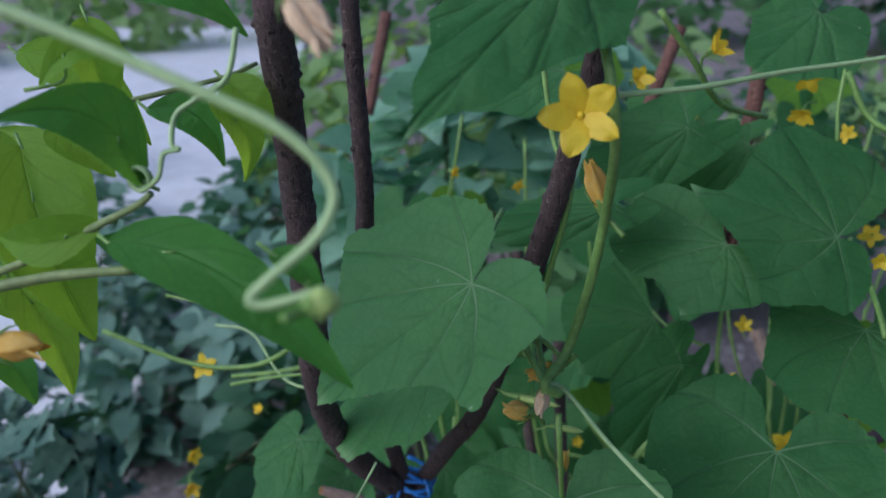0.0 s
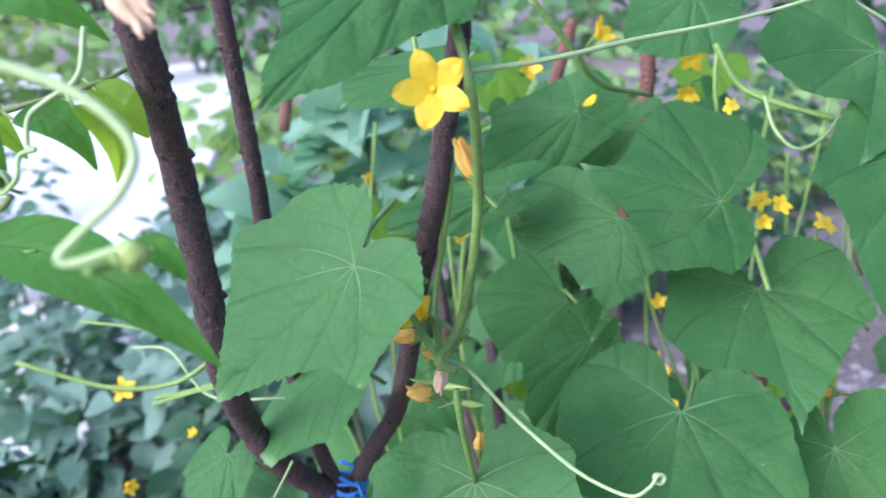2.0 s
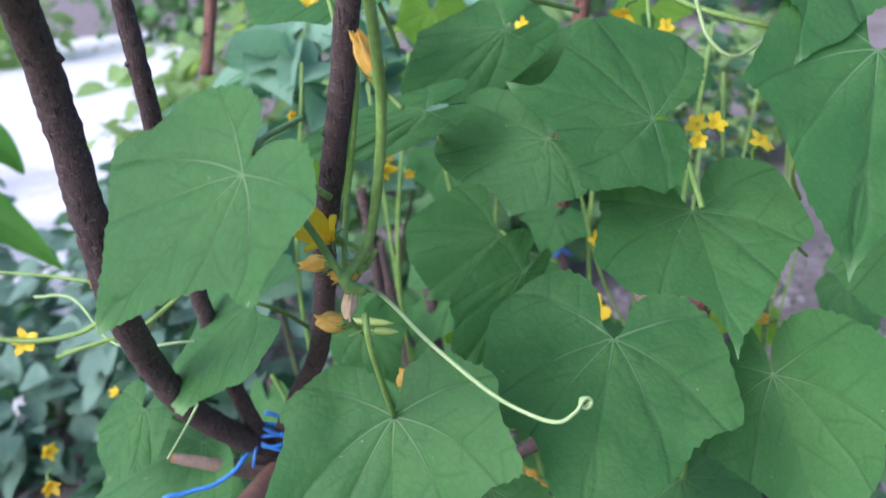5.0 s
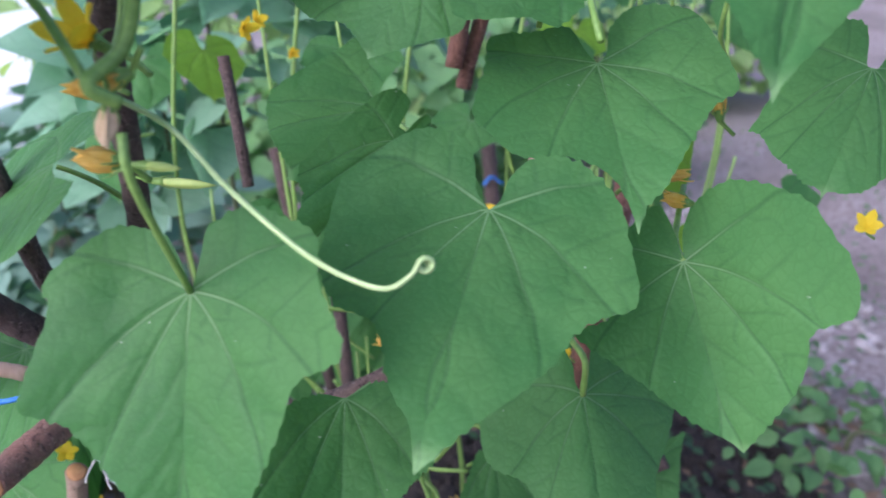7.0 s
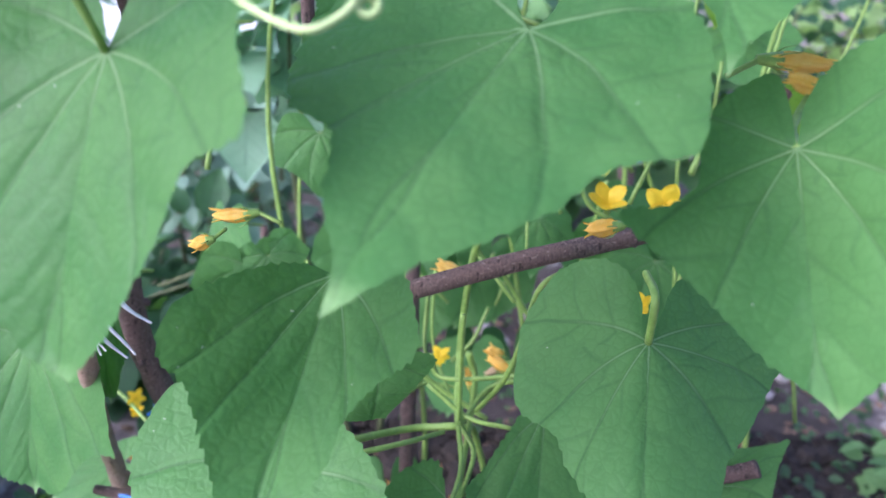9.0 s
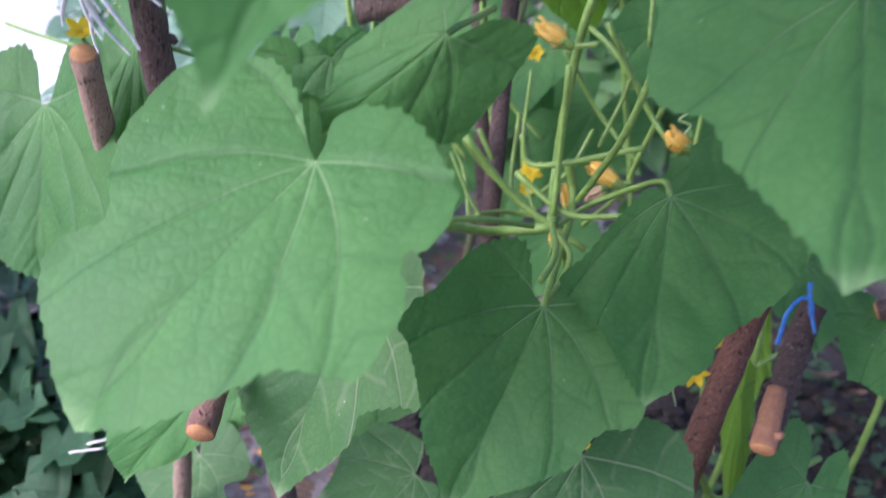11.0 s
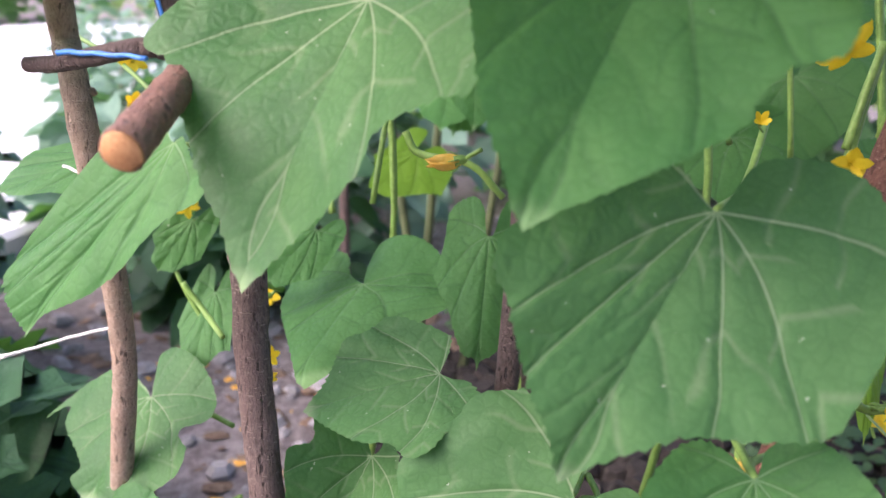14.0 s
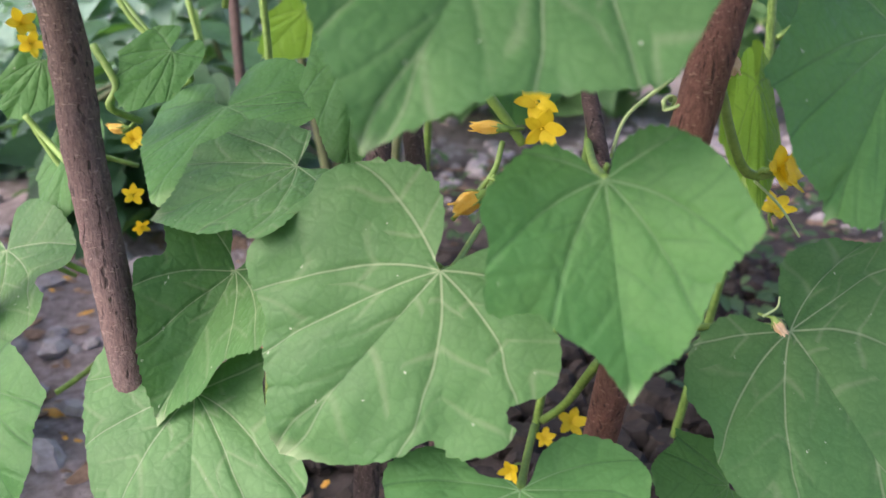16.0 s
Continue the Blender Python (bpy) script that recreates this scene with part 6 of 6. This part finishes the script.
stake('stick', [(0.2521, 0.7092, 0.349), (0.2604, 0.6732, 0.308)], 0.0042, 0.0050, 'thin dark stick behind the leaf', bark_dark, 0)
stake('stick', [(0.0835, 0.9821, 0.7537), (0.0962, 0.9383, 0.6434), (0.1186, 0.8763, 0.4861), (0.1937, 0.6691, -0.04)], 0.0070, 0.0070, 'dark upright stick behind the stems', bark_dark, 0)
stake('stick', [(0.1336, 0.87, 0.7308), (0.1347, 0.8379, 0.6525), (0.1439, 0.5542, -0.04)], 0.0070, 0.0070, 'short dark stick behind the leaves', bark_dark, 0)
stake('stick', [(0.3442, 0.8047, 0.7741), (0.3601, 0.7661, 0.7285)], 0.0080, 0.0080, 'sawn brown stick beside the flowers', bark_tan, 0)
stake('stick', [(0.0071, 0.7824, 0.4739), (0.0208, 0.8049, 0.4941), (0.0619, 0.8765, 0.5392)], 0.0075, 0.0075, 'slanting reddish-brown stick behind the leaf', bark_red, 0)
twine([(-0.1131, 0.5306, 0.7354), (-0.0783, 0.5381, 0.7347), (-0.06, 0.5454, 0.7423), (-0.0391, 0.5633, 0.752)], 0.0019, 'loose end of blue plastic twine', twine_blue)
tie((-0.030, 0.574, 0.752), (0.3, 0.2, 1), 0.0165, 4)

tie((-0.0497, 0.6602, 0.5302), (0.05, 0.1, 1), 0.0140, 3)
twine([(-0.0607, 0.6335, 0.5363), (-0.0478, 0.6403, 0.5346), (-0.0349, 0.6418, 0.5335), (-0.032, 0.6506, 0.5394)], 0.0016, 'blue twine tied round the stake', twine_blue)
twine([(-0.0365, 0.6422, 0.5347), (-0.0282, 0.6376, 0.522), (-0.0228, 0.6296, 0.5025)], 0.0014, 'hanging tail of blue twine', twine_blue)
twine([(-0.0522, 0.6414, 0.5264), (-0.0468, 0.6357, 0.512), (-0.0368, 0.6296, 0.4952)], 0.0014, 'hanging tail of blue twine', twine_blue)
twine([(-0.0783, 0.6043, 0.4787), (-0.0527, 0.5981, 0.4805), (-0.0256, 0.5913, 0.4806)], 0.0014, 'blue twine along the twig', twine_blue)
twine([(0.3263, 0.6164, 0.4924), (0.3322, 0.627, 0.5125), (0.3432, 0.6311, 0.5176), (0.3472, 0.6228, 0.4994)], 0.0014, 'blue twine at the branch fork', twine_blue)
twine([(0.3421, 0.6353, 0.5267), (0.3434, 0.6266, 0.5084)], 0.0014, 'blue twine at the branch fork', twine_blue)
twine([(-0.1948, 0.6607, 0.2784), (-0.1623, 0.6601, 0.29)], 0.0010, 'thin white cord beside the shrub', cord_white)
twine([(-0.1899, 0.6791, 0.2737), (-0.1417, 0.6823, 0.2931), (-0.101, 0.6827, 0.3076)], 0.0011, 'thin white cord tied to the stick', cord_white)
twine([(-0.1226, 0.6656, 0.4095), (-0.1042, 0.6572, 0.409), (-0.1021, 0.6693, 0.4106)], 0.0010, 'dry string knotted on the stick', cord_white)
twine([(0.4353, 1.4288, 0.515), (0.4535, 1.4343, 0.5268), (0.4735, 1.4331, 0.5126)], 0.0030, 'blue twine on the far stake', twine_blue)
shreds((-0.0324, 0.5500, 0.7055))
# ---- peach branch ----
peach_twig([(-0.1999, 0.3176, 1.0437), (-0.175, 0.3109, 1.054), (-0.1442, 0.306, 1.069), (-0.1218, 0.2998, 1.0804), (-0.1143, 0.2966, 1.086)], 0.0018)
peach_twig([(-0.1888, 0.3715, 1.1005), (-0.1491, 0.3748, 1.109), (-0.1068, 0.389, 1.1175), (-0.0928, 0.4016, 1.1225)], 0.0014)
peach_twig([(-0.1824, 0.2881, 1.0505), (-0.1514, 0.29, 1.0552), (-0.1227, 0.2907, 1.0567)], 0.0022)
lance_leaf(peach_branch, (-0.1340, 0.2966, 1.0670), (-0.0353, 0.2450, 1.0300), 0.0290, (0.25, -0.91, 0.33), bend=-0.10)
lance_leaf(peach_branch, (-0.1182, 0.3029, 1.0885), (-0.1606, 0.2823, 1.119), 0.0282, (0.42, -0.89, 0.16), bend=0.25)
lance_leaf(peach_branch, (-0.1942, 0.3578, 1.0927), (-0.1602, 0.3259, 1.0092), 0.0428, (0.44, -0.86, 0.26), bend=0.05, light=1)
lance_leaf(peach_branch, (-0.1396, 0.3068, 1.071), (-0.1887, 0.3144, 1.0633), 0.0207, (0.45, -0.86, 0.24), bend=-0.1, light=1)
lance_leaf(peach_branch, (-0.1138, 0.3141, 1.0619), (-0.1477, 0.314, 1.0619), 0.0139, (0.37, -0.89, 0.26), bend=-0.1)
lance_leaf(peach_branch, (-0.1362, 0.3636, 1.1075), (-0.1013, 0.3542, 1.0825), 0.0192, (0.31, -0.94, 0.16), bend=-0.25)
lance_leaf(peach_branch, (-0.1069, 0.3887, 1.1168), (-0.0821, 0.3791, 1.0915), 0.0214, (0.24, -0.96, 0.13), bend=-0.05, light=1)
lance_leaf(peach_branch, (-0.1835, 0.3714, 1.1003), (-0.1513, 0.3528, 1.0794), 0.0217, (0.41, -0.9, 0.16), bend=0.05, light=1)
lance_leaf(peach_branch, (-0.1702, 0.3368, 1.1218), (-0.1292, 0.3497, 1.1271), 0.0161, (0.4, -0.92, 0.08), bend=-0.3, light=1)
lance_leaf(peach_branch, (-0.1571, 0.3786, 1.1594), (-0.0896, 0.3714, 1.1388), 0.0225, (0.31, -0.95, 0.05), bend=-0.15)
lance_leaf(peach_branch, (-0.2014, 0.3368, 1.0381), (-0.17, 0.3174, 0.9869), 0.0244, (0.46, -0.82, 0.35), bend=-0.05, light=1)
lance_leaf(peach_branch, (-0.2101, 0.3259, 1.0097), (-0.1875, 0.3157, 0.9827), 0.0176, (0.48, -0.79, 0.39), bend=-0.05)
lance_leaf(peach_branch, (-0.1733, 0.3997, 1.1462), (-0.1587, 0.3822, 1.1004), 0.0259, (0.39, -0.92, 0.07), bend=0.05, light=1)
lance_leaf(peach_branch, (-0.2171, 0.4141, 1.1283), (-0.1506, 0.3973, 1.0837), 0.0288, (0.41, -0.91, 0.11), bend=-0.15, light=1)
lance_leaf(peach_branch, (-0.2383, 0.4202, 1.0883), (-0.1903, 0.392, 1.0143), 0.0420, (0.45, -0.86, 0.22), bend=-0.1, light=1)
lance_leaf(peach_branch, (-0.2666, 0.4334, 1.0392), (-0.2194, 0.409, 0.9749), 0.0417, (0.48, -0.83, 0.29), bend=0.1, light=1)
lance_leaf(peach_branch, (-0.1025, 0.3481, 1.1129), (-0.0894, 0.3455, 1.0774), 0.0172, (0.37, -0.92, 0.14), bend=-0.2, light=1)
lance_leaf(peach_branch, (-0.0657, 0.2769, 1.0687), (-0.0462, 0.2702, 1.0538), 0.0117, (0.34, -0.9, 0.28), bend=-0.1)
STONE_AT = (0.3154, 0.8132, 0.015)

# ---- shrubs, litter and distance ----
shrub_blue = leaf_material("shrub_leaf_blue", (0.09, 0.17, 0.125), (0.17, 0.27, 0.21), (0.18, 0.28, 0.19), gloss=0.5, through=0.2, palmate=False)
shrub_dark = leaf_material("shrub_leaf_dark", (0.028, 0.075, 0.038), (0.052, 0.120, 0.062), (0.10, 0.18, 0.09), gloss=0.42, through=0.2, palmate=False)
shrub_mid = leaf_material("shrub_leaf_mid", (0.10, 0.22, 0.085), (0.17, 0.31, 0.13), (0.18, 0.30, 0.11), gloss=0.45, through=0.35, palmate=False)
shrub_light = leaf_material("shrub_leaf_light", (0.21, 0.35, 0.13), (0.33, 0.48, 0.22), (0.32, 0.45, 0.18), gloss=0.5, through=0.45, palmate=False, through_colour=(0.4, 0.6, 0.1))
shrub_pale = leaf_material("shrub_leaf_pale", (0.17, 0.32, 0.21), (0.28, 0.45, 0.32), (0.40, 0.55, 0.42), gloss=0.4, through=0.4, palmate=False, through_colour=(0.3, 0.6, 0.3))
clover_green = plain_material("clover_green", (0.035, 0.085, 0.038), (0.07, 0.135, 0.06), 60.0, 0.6, 0.3, 0.001, through=(0.12, 0.3, 0.05))

SHAPES = {
    "ovate": [(0.0, 0.0), (0.24, 0.18), (0.33, 0.42), (0.26, 0.68), (0.10, 0.90), (0.0, 1.0)],
    "lobed": [(0.0, 0.0), (0.06, 0.14), (0.30, 0.16), (0.34, 0.30), (0.15, 0.36), (0.40, 0.50), (0.42, 0.66), (0.17, 0.64), (0.24, 0.86), (0.08, 0.92), (0.0, 1.02)],
    "broad": [(0.0, 0.0), (0.30, -0.12), (0.52, 0.14), (0.46, 0.44), (0.30, 0.66), (0.12, 0.86), (0.0, 1.0)],
}


def foliage(name, parent, blobs, count, size, shape, mat, seed, rise=0.6):
    """Many single leaves round the given blobs (centre, radii), each bent along its midrib."""
    rnd = random.Random(seed)
    half = SHAPES[shape]
    verts, faces, uvs = [], [], []
    for _ in range(count):
        c, rad = blobs[rnd.randrange(len(blobs))]
        while True:
            e = Vector((rnd.uniform(-1, 1), rnd.uniform(-1, 1), rnd.uniform(-1, 1)))
            if 0.25 < e.length < 1:
                break
        p = Vector(c) + Vector((e.x * rad[0], e.y * rad[1], e.z * rad[2]))
        if p.z < 0.02:
            continue
        out = Vector((e.x, e.y, 0.15 * e.z)).normalized()
        v = (out + Vector((rnd.uniform(-0.7, 0.7), rnd.uniform(-0.7, 0.7), rnd.uniform(-0.7, 0.35)))).normalized()
        w = Vector((rnd.uniform(-0.5, 0.5), rnd.uniform(-0.8, 0.2), rise + rnd.uniform(-0.2, 0.5)))
        w = (w - v * w.dot(v)).normalized()
        u = v.cross(w)
        s = size * rnd.uniform(0.6, 1.25)
        droop, fold = rnd.uniform(0.05, 0.35), rnd.uniform(0.1, 0.5)
        base = len(verts)
        mids = []
        n = len(half)
        for x, y in half:
            verts.append(p + v * y * s - w * droop * y * y * s)
            uvs.append((0.5, (y + 0.6) / 2))
        for sg in (1, -1):
            for x, y in half:
                verts.append(p + v * y * s + u * sg * x * s + w * (x * fold - droop * y * y) * s)
                uvs.append((0.5 + sg * x * 0.5, (y + 0.6) / 2))
        for k in range(n - 1):
            faces.append((base + k, base + n + k, base + n + k + 1, base + k + 1))
            faces.append((base + k + 1, base + 2 * n + k + 1, base + 2 * n + k, base + k))
    me = bpy.data.meshes.new(name)
    off = parent.location if parent else Vector()
    me.from_pydata([q - off for q in verts], [], faces)
    layer = me.uv_layers.new(name="UVMap")
    idx = np.empty(len(me.loops), dtype=np.int32)
    me.loops.foreach_get("vertex_index", idx)
    layer.data.foreach_set("uv", np.array(uvs, dtype=np.float32)[idx].ravel())
    me.polygons.foreach_set("use_smooth", [True] * len(me.polygons))
    me.materials.append(mat)
    ob = new(name, me)
    if parent:
        ob.parent = parent
    return ob


def shrub(at, blobs, count, size, shape, mat, seed, label, stems=5, name="shrub", category="shrub"):
    root = thing(name, at, label, category)
    rnd = random.Random(seed + 1)
    for k in range(stems):
        c, rad = blobs[k % len(blobs)]
        top = Vector(c) + Vector((rnd.uniform(-0.6, 0.6) * rad[0], rnd.uniform(-0.6, 0.6) * rad[1], rnd.uniform(0.1, 0.8) * rad[2]))
        foot = Vector(at) + Vector((rnd.uniform(-0.08, 0.08), rnd.uniform(-0.08, 0.08), -0.03))
        bend = foot.lerp(top, 0.5) + Vector((rnd.uniform(-0.06, 0.06), rnd.uniform(-0.06, 0.06), 0.05))
        bm = bmesh.new()
        tube(bm, smooth_line([foot - root.location, bend - root.location, top - root.location], 8), 0.004 + 0.04 * size, 0.0015 + 0.01 * size, 6, 0.1)
        part("stem", bm, stem_dull, root)
    f = foliage("foliage", root, blobs, count, size, shape, mat, seed)
    tagged(f, kind="stuff")
    return root


stem_dull = plain_material("dull_stem", (0.06, 0.085, 0.035), (0.12, 0.14, 0.06), 200.0, 0.7, 0.4, 0.001)
shrub((-0.60, 1.05, 0), [((-0.68, 1.06, 0.26), (0.11, 0.14, 0.31)), ((-0.98, 1.12, 0.11), (0.13, 0.14, 0.13))], 480, 0.075, "lobed", shrub_blue, 11, "chrysanthemum plant with bluish lobed leaves", 9)
shrub((-1.10, 1.65, 0), [((-1.12, 1.62, 0.05), (0.12, 0.10, 0.06)), ((-0.90, 0.90, 0.16), (0.18, 0.3, 0.18))], 300, 0.075, "lobed", shrub_blue, 22, "bluish chrysanthemum plant beside the concrete path", 8)
shrub((-1.45, 2.9, 0), [((-0.78, 1.8, 0.10), (0.14, 0.18, 0.13)), ((-1.0, 2.2, 0.13), (0.15, 0.2, 0.16)), ((-1.25, 2.65, 0.16), (0.18, 0.25, 0.2)), ((-1.62, 3.3, 0.18), (0.28, 0.35, 0.22)), ((-2.1, 4.3, 0.24), (0.35, 0.4, 0.28))], 760, 0.09, "ovate", shrub_blue, 23, "bluish green low shrubs at the edge of the path", 9)
shrub((-0.36, 0.74, 0), [((-0.38, 0.74, 0.10), (0.12, 0.10, 0.11)), ((-0.56, 0.86, 0.10), (0.14, 0.14, 0.12)), ((-0.42, 0.82, 0.08), (0.12, 0.12, 0.10))], 210, 0.095, "lobed", shrub_dark, 12, "dark lobed leaves low beside the stakes", 5)
shrub((-0.5, 1.5, 0), [((-0.40, 1.50, 0.09), (0.12, 0.20, 0.10)), ((-0.33, 1.50, 0.16), (0.17, 0.25, 0.18))], 300, 0.085, "ovate", shrub_dark, 13, "dense dark green shrub with oval leaves", 10)
shrub((-0.35, 1.75, 0), [((-0.30, 1.8, 0.28), (0.32, 0.25, 0.28)), ((-0.55, 2.3, 0.26), (0.32, 0.4, 0.28))], 520, 0.09, "ovate", shrub_blue, 14, "bluish green leafy shrub behind the stakes", 8)
shrub((0.02, 1.25, 0), [((0.02, 1.24, 0.86), (0.14, 0.10, 0.16)), ((-0.13, 1.28, 0.74), (0.10, 0.10, 0.16)), ((0.20, 1.30, 0.92), (0.14, 0.10, 0.14))], 190, 0.08, "broad", shrub_pale, 24, "tall pale bluish-green leafy plant behind the vines", 3)
shrub((0.25, 2.3, 0), [((0.2, 2.3, 0.35), (0.42, 0.3, 0.35)), ((0.6, 2.5, 0.4), (0.35, 0.3, 0.4))], 520, 0.09, "broad", shrub_mid, 15, "low mid-green vegetable plants in the next bed", 8)
shrub((1.15, 2.6, 0), [((1.15, 2.6, 0.45), (0.32, 0.3, 0.5))], 480, 0.06, "ovate", shrub_dark, 16, "dark bushy plant in the next bed", 8)
shrub((1.9, 3.4, 0), [((1.9, 3.6, 0.35), (0.6, 0.4, 0.35))], 420, 0.09, "broad", shrub_light, 17, "pale green leafy plants farther off", 8)
shrub((-0.1, 3.6, 0), [((-0.3, 3.6, 0.45), (0.7, 0.4, 0.5)), ((0.7, 3.9, 0.45), (0.7, 0.4, 0.5))], 800, 0.11, "broad", shrub_light, 18, "pale green leafy row across the garden", 10)
shrub((-0.75, 3.0, 0), [((-0.70, 3.0, 0.22), (0.28, 0.5, 0.22))], 330, 0.09, "ovate", shrub_dark, 19, "dark shrub beside the concrete path", 8)
shrub((-4.9, 5.0, 0), [((-5.0, 5.0, 0.7), (0.8, 1.4, 0.8))], 800, 0.12, "ovate", shrub_mid, 20, "green shrub on the far side of the path", 8)
shrub((1.0, 1.2, 0), [((1.05, 1.15, 0.05), (0.22, 0.2, 0.07))], 160, 0.05, "ovate", shrub_mid, 21, "low green weeds on the soil", 4, "weed", "weeds")


def hedge():
    """Distant garden greenery all round."""
    rnd = random.Random(5)
    for k in range(26):
        a = 2 * math.pi * k / 26 + 0.1
        r = rnd.uniform(9.0, 13.0)
        c = Vector((math.cos(a) * r, 0.5 + math.sin(a) * r, 0))
        if abs(c.x + 3.9) < 2.0 and 0 < c.y < 8:
            continue
        h = rnd.uniform(1.3, 2.6)
        mat = (shrub_mid, shrub_dark, shrub_light)[rnd.randrange(3)]
        shrub((c.x, c.y, 0), [((c.x, c.y, h * 0.5), (1.5, 1.2, h * 0.55)), ((c.x + 0.8, c.y, h * 0.4), (1.2, 1.0, h * 0.45))], 520, 0.26, "ovate", mat, 300 + k, "leafy garden bush in the distance", 6, "bush", "bush")


hedge()


def back_leaves():
    rnd = random.Random(21)
    for k in range(34):
        x, y, z = rnd.uniform(-0.10, 0.62), rnd.uniform(0.78, 1.10), rnd.uniform(0.55, 1.05)
        ln = rnd.uniform(0.055, 0.085)
        leaf(back_vine, (x, y, z), (rnd.uniform(35, 85), rnd.uniform(-25, 25), rnd.uniform(-40, 40)), ln, (0.68, 0.22, rnd.uniform(-0.2, 0.1)), (-0.68, 0.22, rnd.uniform(-0.2, 0.1)), rnd.random(), 0, int(rnd.random() < 0.25))
    for k in range(18):
        x, y, z = rnd.uniform(0.02, 0.55), rnd.uniform(0.95, 1.2), rnd.uniform(0.30, 0.58)
        leaf(back_vine, (x, y, z), (rnd.uniform(25, 60), rnd.uniform(-20, 20), rnd.uniform(-30, 30)), rnd.uniform(0.07, 0.11), (0.66, 0.3, rnd.uniform(-0.1, 0.1)), (-0.66, 0.3, rnd.uniform(-0.1, 0.1)), rnd.random())
    for k in range(16):
        p = Vector((rnd.uniform(-0.05, 0.6), rnd.uniform(0.75, 0.95), rnd.uniform(0.35, 0.7)))
        q = p + Vector((rnd.uniform(-0.08, 0.08), rnd.uniform(-0.05, 0.1), rnd.uniform(0.2, 0.4)))
        stem(back_vine, [p, p.lerp(q, 0.5) + Vector((rnd.uniform(-0.03, 0.03), 0, 0)), q], 0.002, 0.0016)
    for k in range(5):
        x = 0.0 + 0.12 * k
        stem(back_vine, [(x, 0.88, -0.02), (x + 0.03, 0.86, 0.35), (x - 0.02, 0.9, 0.7), (x + 0.02, 0.92, 1.0)], 0.0035, 0.002)


back_vine = thing("cucumber_vine", (0.25, 0.9, 0.0), "cucumber vine at the back with smaller pale leaves", "cucumber plant", "cucumber vines on the stakes")
back_leaves()


def scatter(name, count, size, mat, seed, label, flat, region, kind="pebble", clear=None):
    """Loose small pieces lying on the soil, joined into one."""
    rnd = random.Random(seed)
    verts, faces = [], []
    for _ in range(count):
        x, y = rnd.uniform(*region[0]), rnd.uniform(*region[1])
        if clear and clear[0][0] < x < clear[0][1] and clear[1][0] < y < clear[1][1]:
            continue
        s = size * rnd.uniform(0.4, 1.5) ** 1.5
        a = rnd.uniform(0, 6.28)
        long = rnd.uniform(1.0, 2.8) if kind == "chip" else rnd.uniform(1.0, 1.5)
        z = ground_height(x, y) + s * flat * 0.4
        base = len(verts)
        tilt = rnd.uniform(-0.4, 0.4)
        for zz, rr in ((-1, 0.7), (0.15, 1.0), (1, 0.55)):
            for k in range(6):
                b = 6.283 * k / 6
                ex, ey = math.cos(b) * rr * s * long * rnd.uniform(0.8, 1.15), math.sin(b) * rr * s * rnd.uniform(0.8, 1.15)
                verts.append((x + ex * math.cos(a) - ey * math.sin(a), y + ex * math.sin(a) + ey * math.cos(a), z + zz * s * flat + ex * tilt))
        for r in (0, 6):
            for k in range(6):
                faces.append((base + r + k, base + r + (k + 1) % 6, base + r + 6 + (k + 1) % 6, base + r + 6 + k))
        faces.append(tuple(base + 12 + k for k in range(6)))
    me = bpy.data.meshes.new(name)
    me.from_pydata(verts, [], faces)
    me.materials.append(mat)
    return tagged(new(name, me), label, name.replace("_", " "), kind="stuff")


stone_grey = plain_material("grey_stone", (0.24, 0.22, 0.22), (0.42, 0.39, 0.40), 90.0, 0.9, 0.5, 0.002)
chip_brown = plain_material("brown_chip", (0.10, 0.06, 0.04), (0.28, 0.19, 0.13), 120.0, 0.9, 0.6, 0.002)
petal_fallen = plain_material("fallen_petal", (0.62, 0.28, 0.03), (0.75, 0.42, 0.08), 200.0, 0.7, 0.4, 0.001)
# near-black clods: the shade under the leaves is put into their colour
clod_shaded = plain_material("shaded_clod", (0.012, 0.009, 0.008), (0.038, 0.030, 0.026), 120.0, 0.95, 0.8, 0.003)
scatter("gravel", 2600, 0.010, stone_grey, 31, "pale grey gravel on the soil", 0.6, ((-1.3, 1.5), (0.5, 2.4)), clear=((0.0, 1.0), (0.4, 1.5)))
scatter("wood_chips", 1500, 0.008, chip_brown, 32, "brown chips and dead leaf bits on the soil", 0.25, ((-0.6, 1.2), (0.5, 1.8)), "chip")
scatter("soil_clods", 2800, 0.012, clod_shaded, 33, "moist soil clods under the vines, coloured dark for the leaf shade", 0.7, ((-0.04, 0.95), (0.5, 1.35)))
scatter("fallen_petals", 260, 0.0045, petal_fallen, 34, "fallen orange petals on the soil", 0.25, ((-0.4, 0.7), (0.55, 1.3)), "chip")
ground_cover = foliage("ground_cover", None, [((0.75, 1.35, 0.03), (0.35, 0.4, 0.03)), ((1.2, 1.7, 0.03), (0.5, 0.5, 0.04)), ((0.55, 1.05, 0.02), (0.2, 0.2, 0.025)), ((1.7, 2.6, 0.03), (0.8, 0.7, 0.05)), ((0.3, 1.6, 0.03), (0.4, 0.3, 0.04))], 2600, 0.022, "ovate", clover_green, 41, 1.5)
tagged(ground_cover, "low patchy green weeds covering the soil", "ground cover", kind="stuff")
stone = bmesh.new()
bmesh.ops.create_icosphere(stone, subdivisions=3, radius=0.018)
for q in stone.verts:
    q.co = Vector((q.co.x, q.co.y * 0.8, q.co.z * 1.25)) * (1 + 0.12 * noise.noise(q.co * 60))
stone_ob = mesh_object("stone", stone, stone_grey)
stone_ob.location = STONE_AT
tagged(stone_ob, "smooth pale grey stone on the dark soil", "stone")
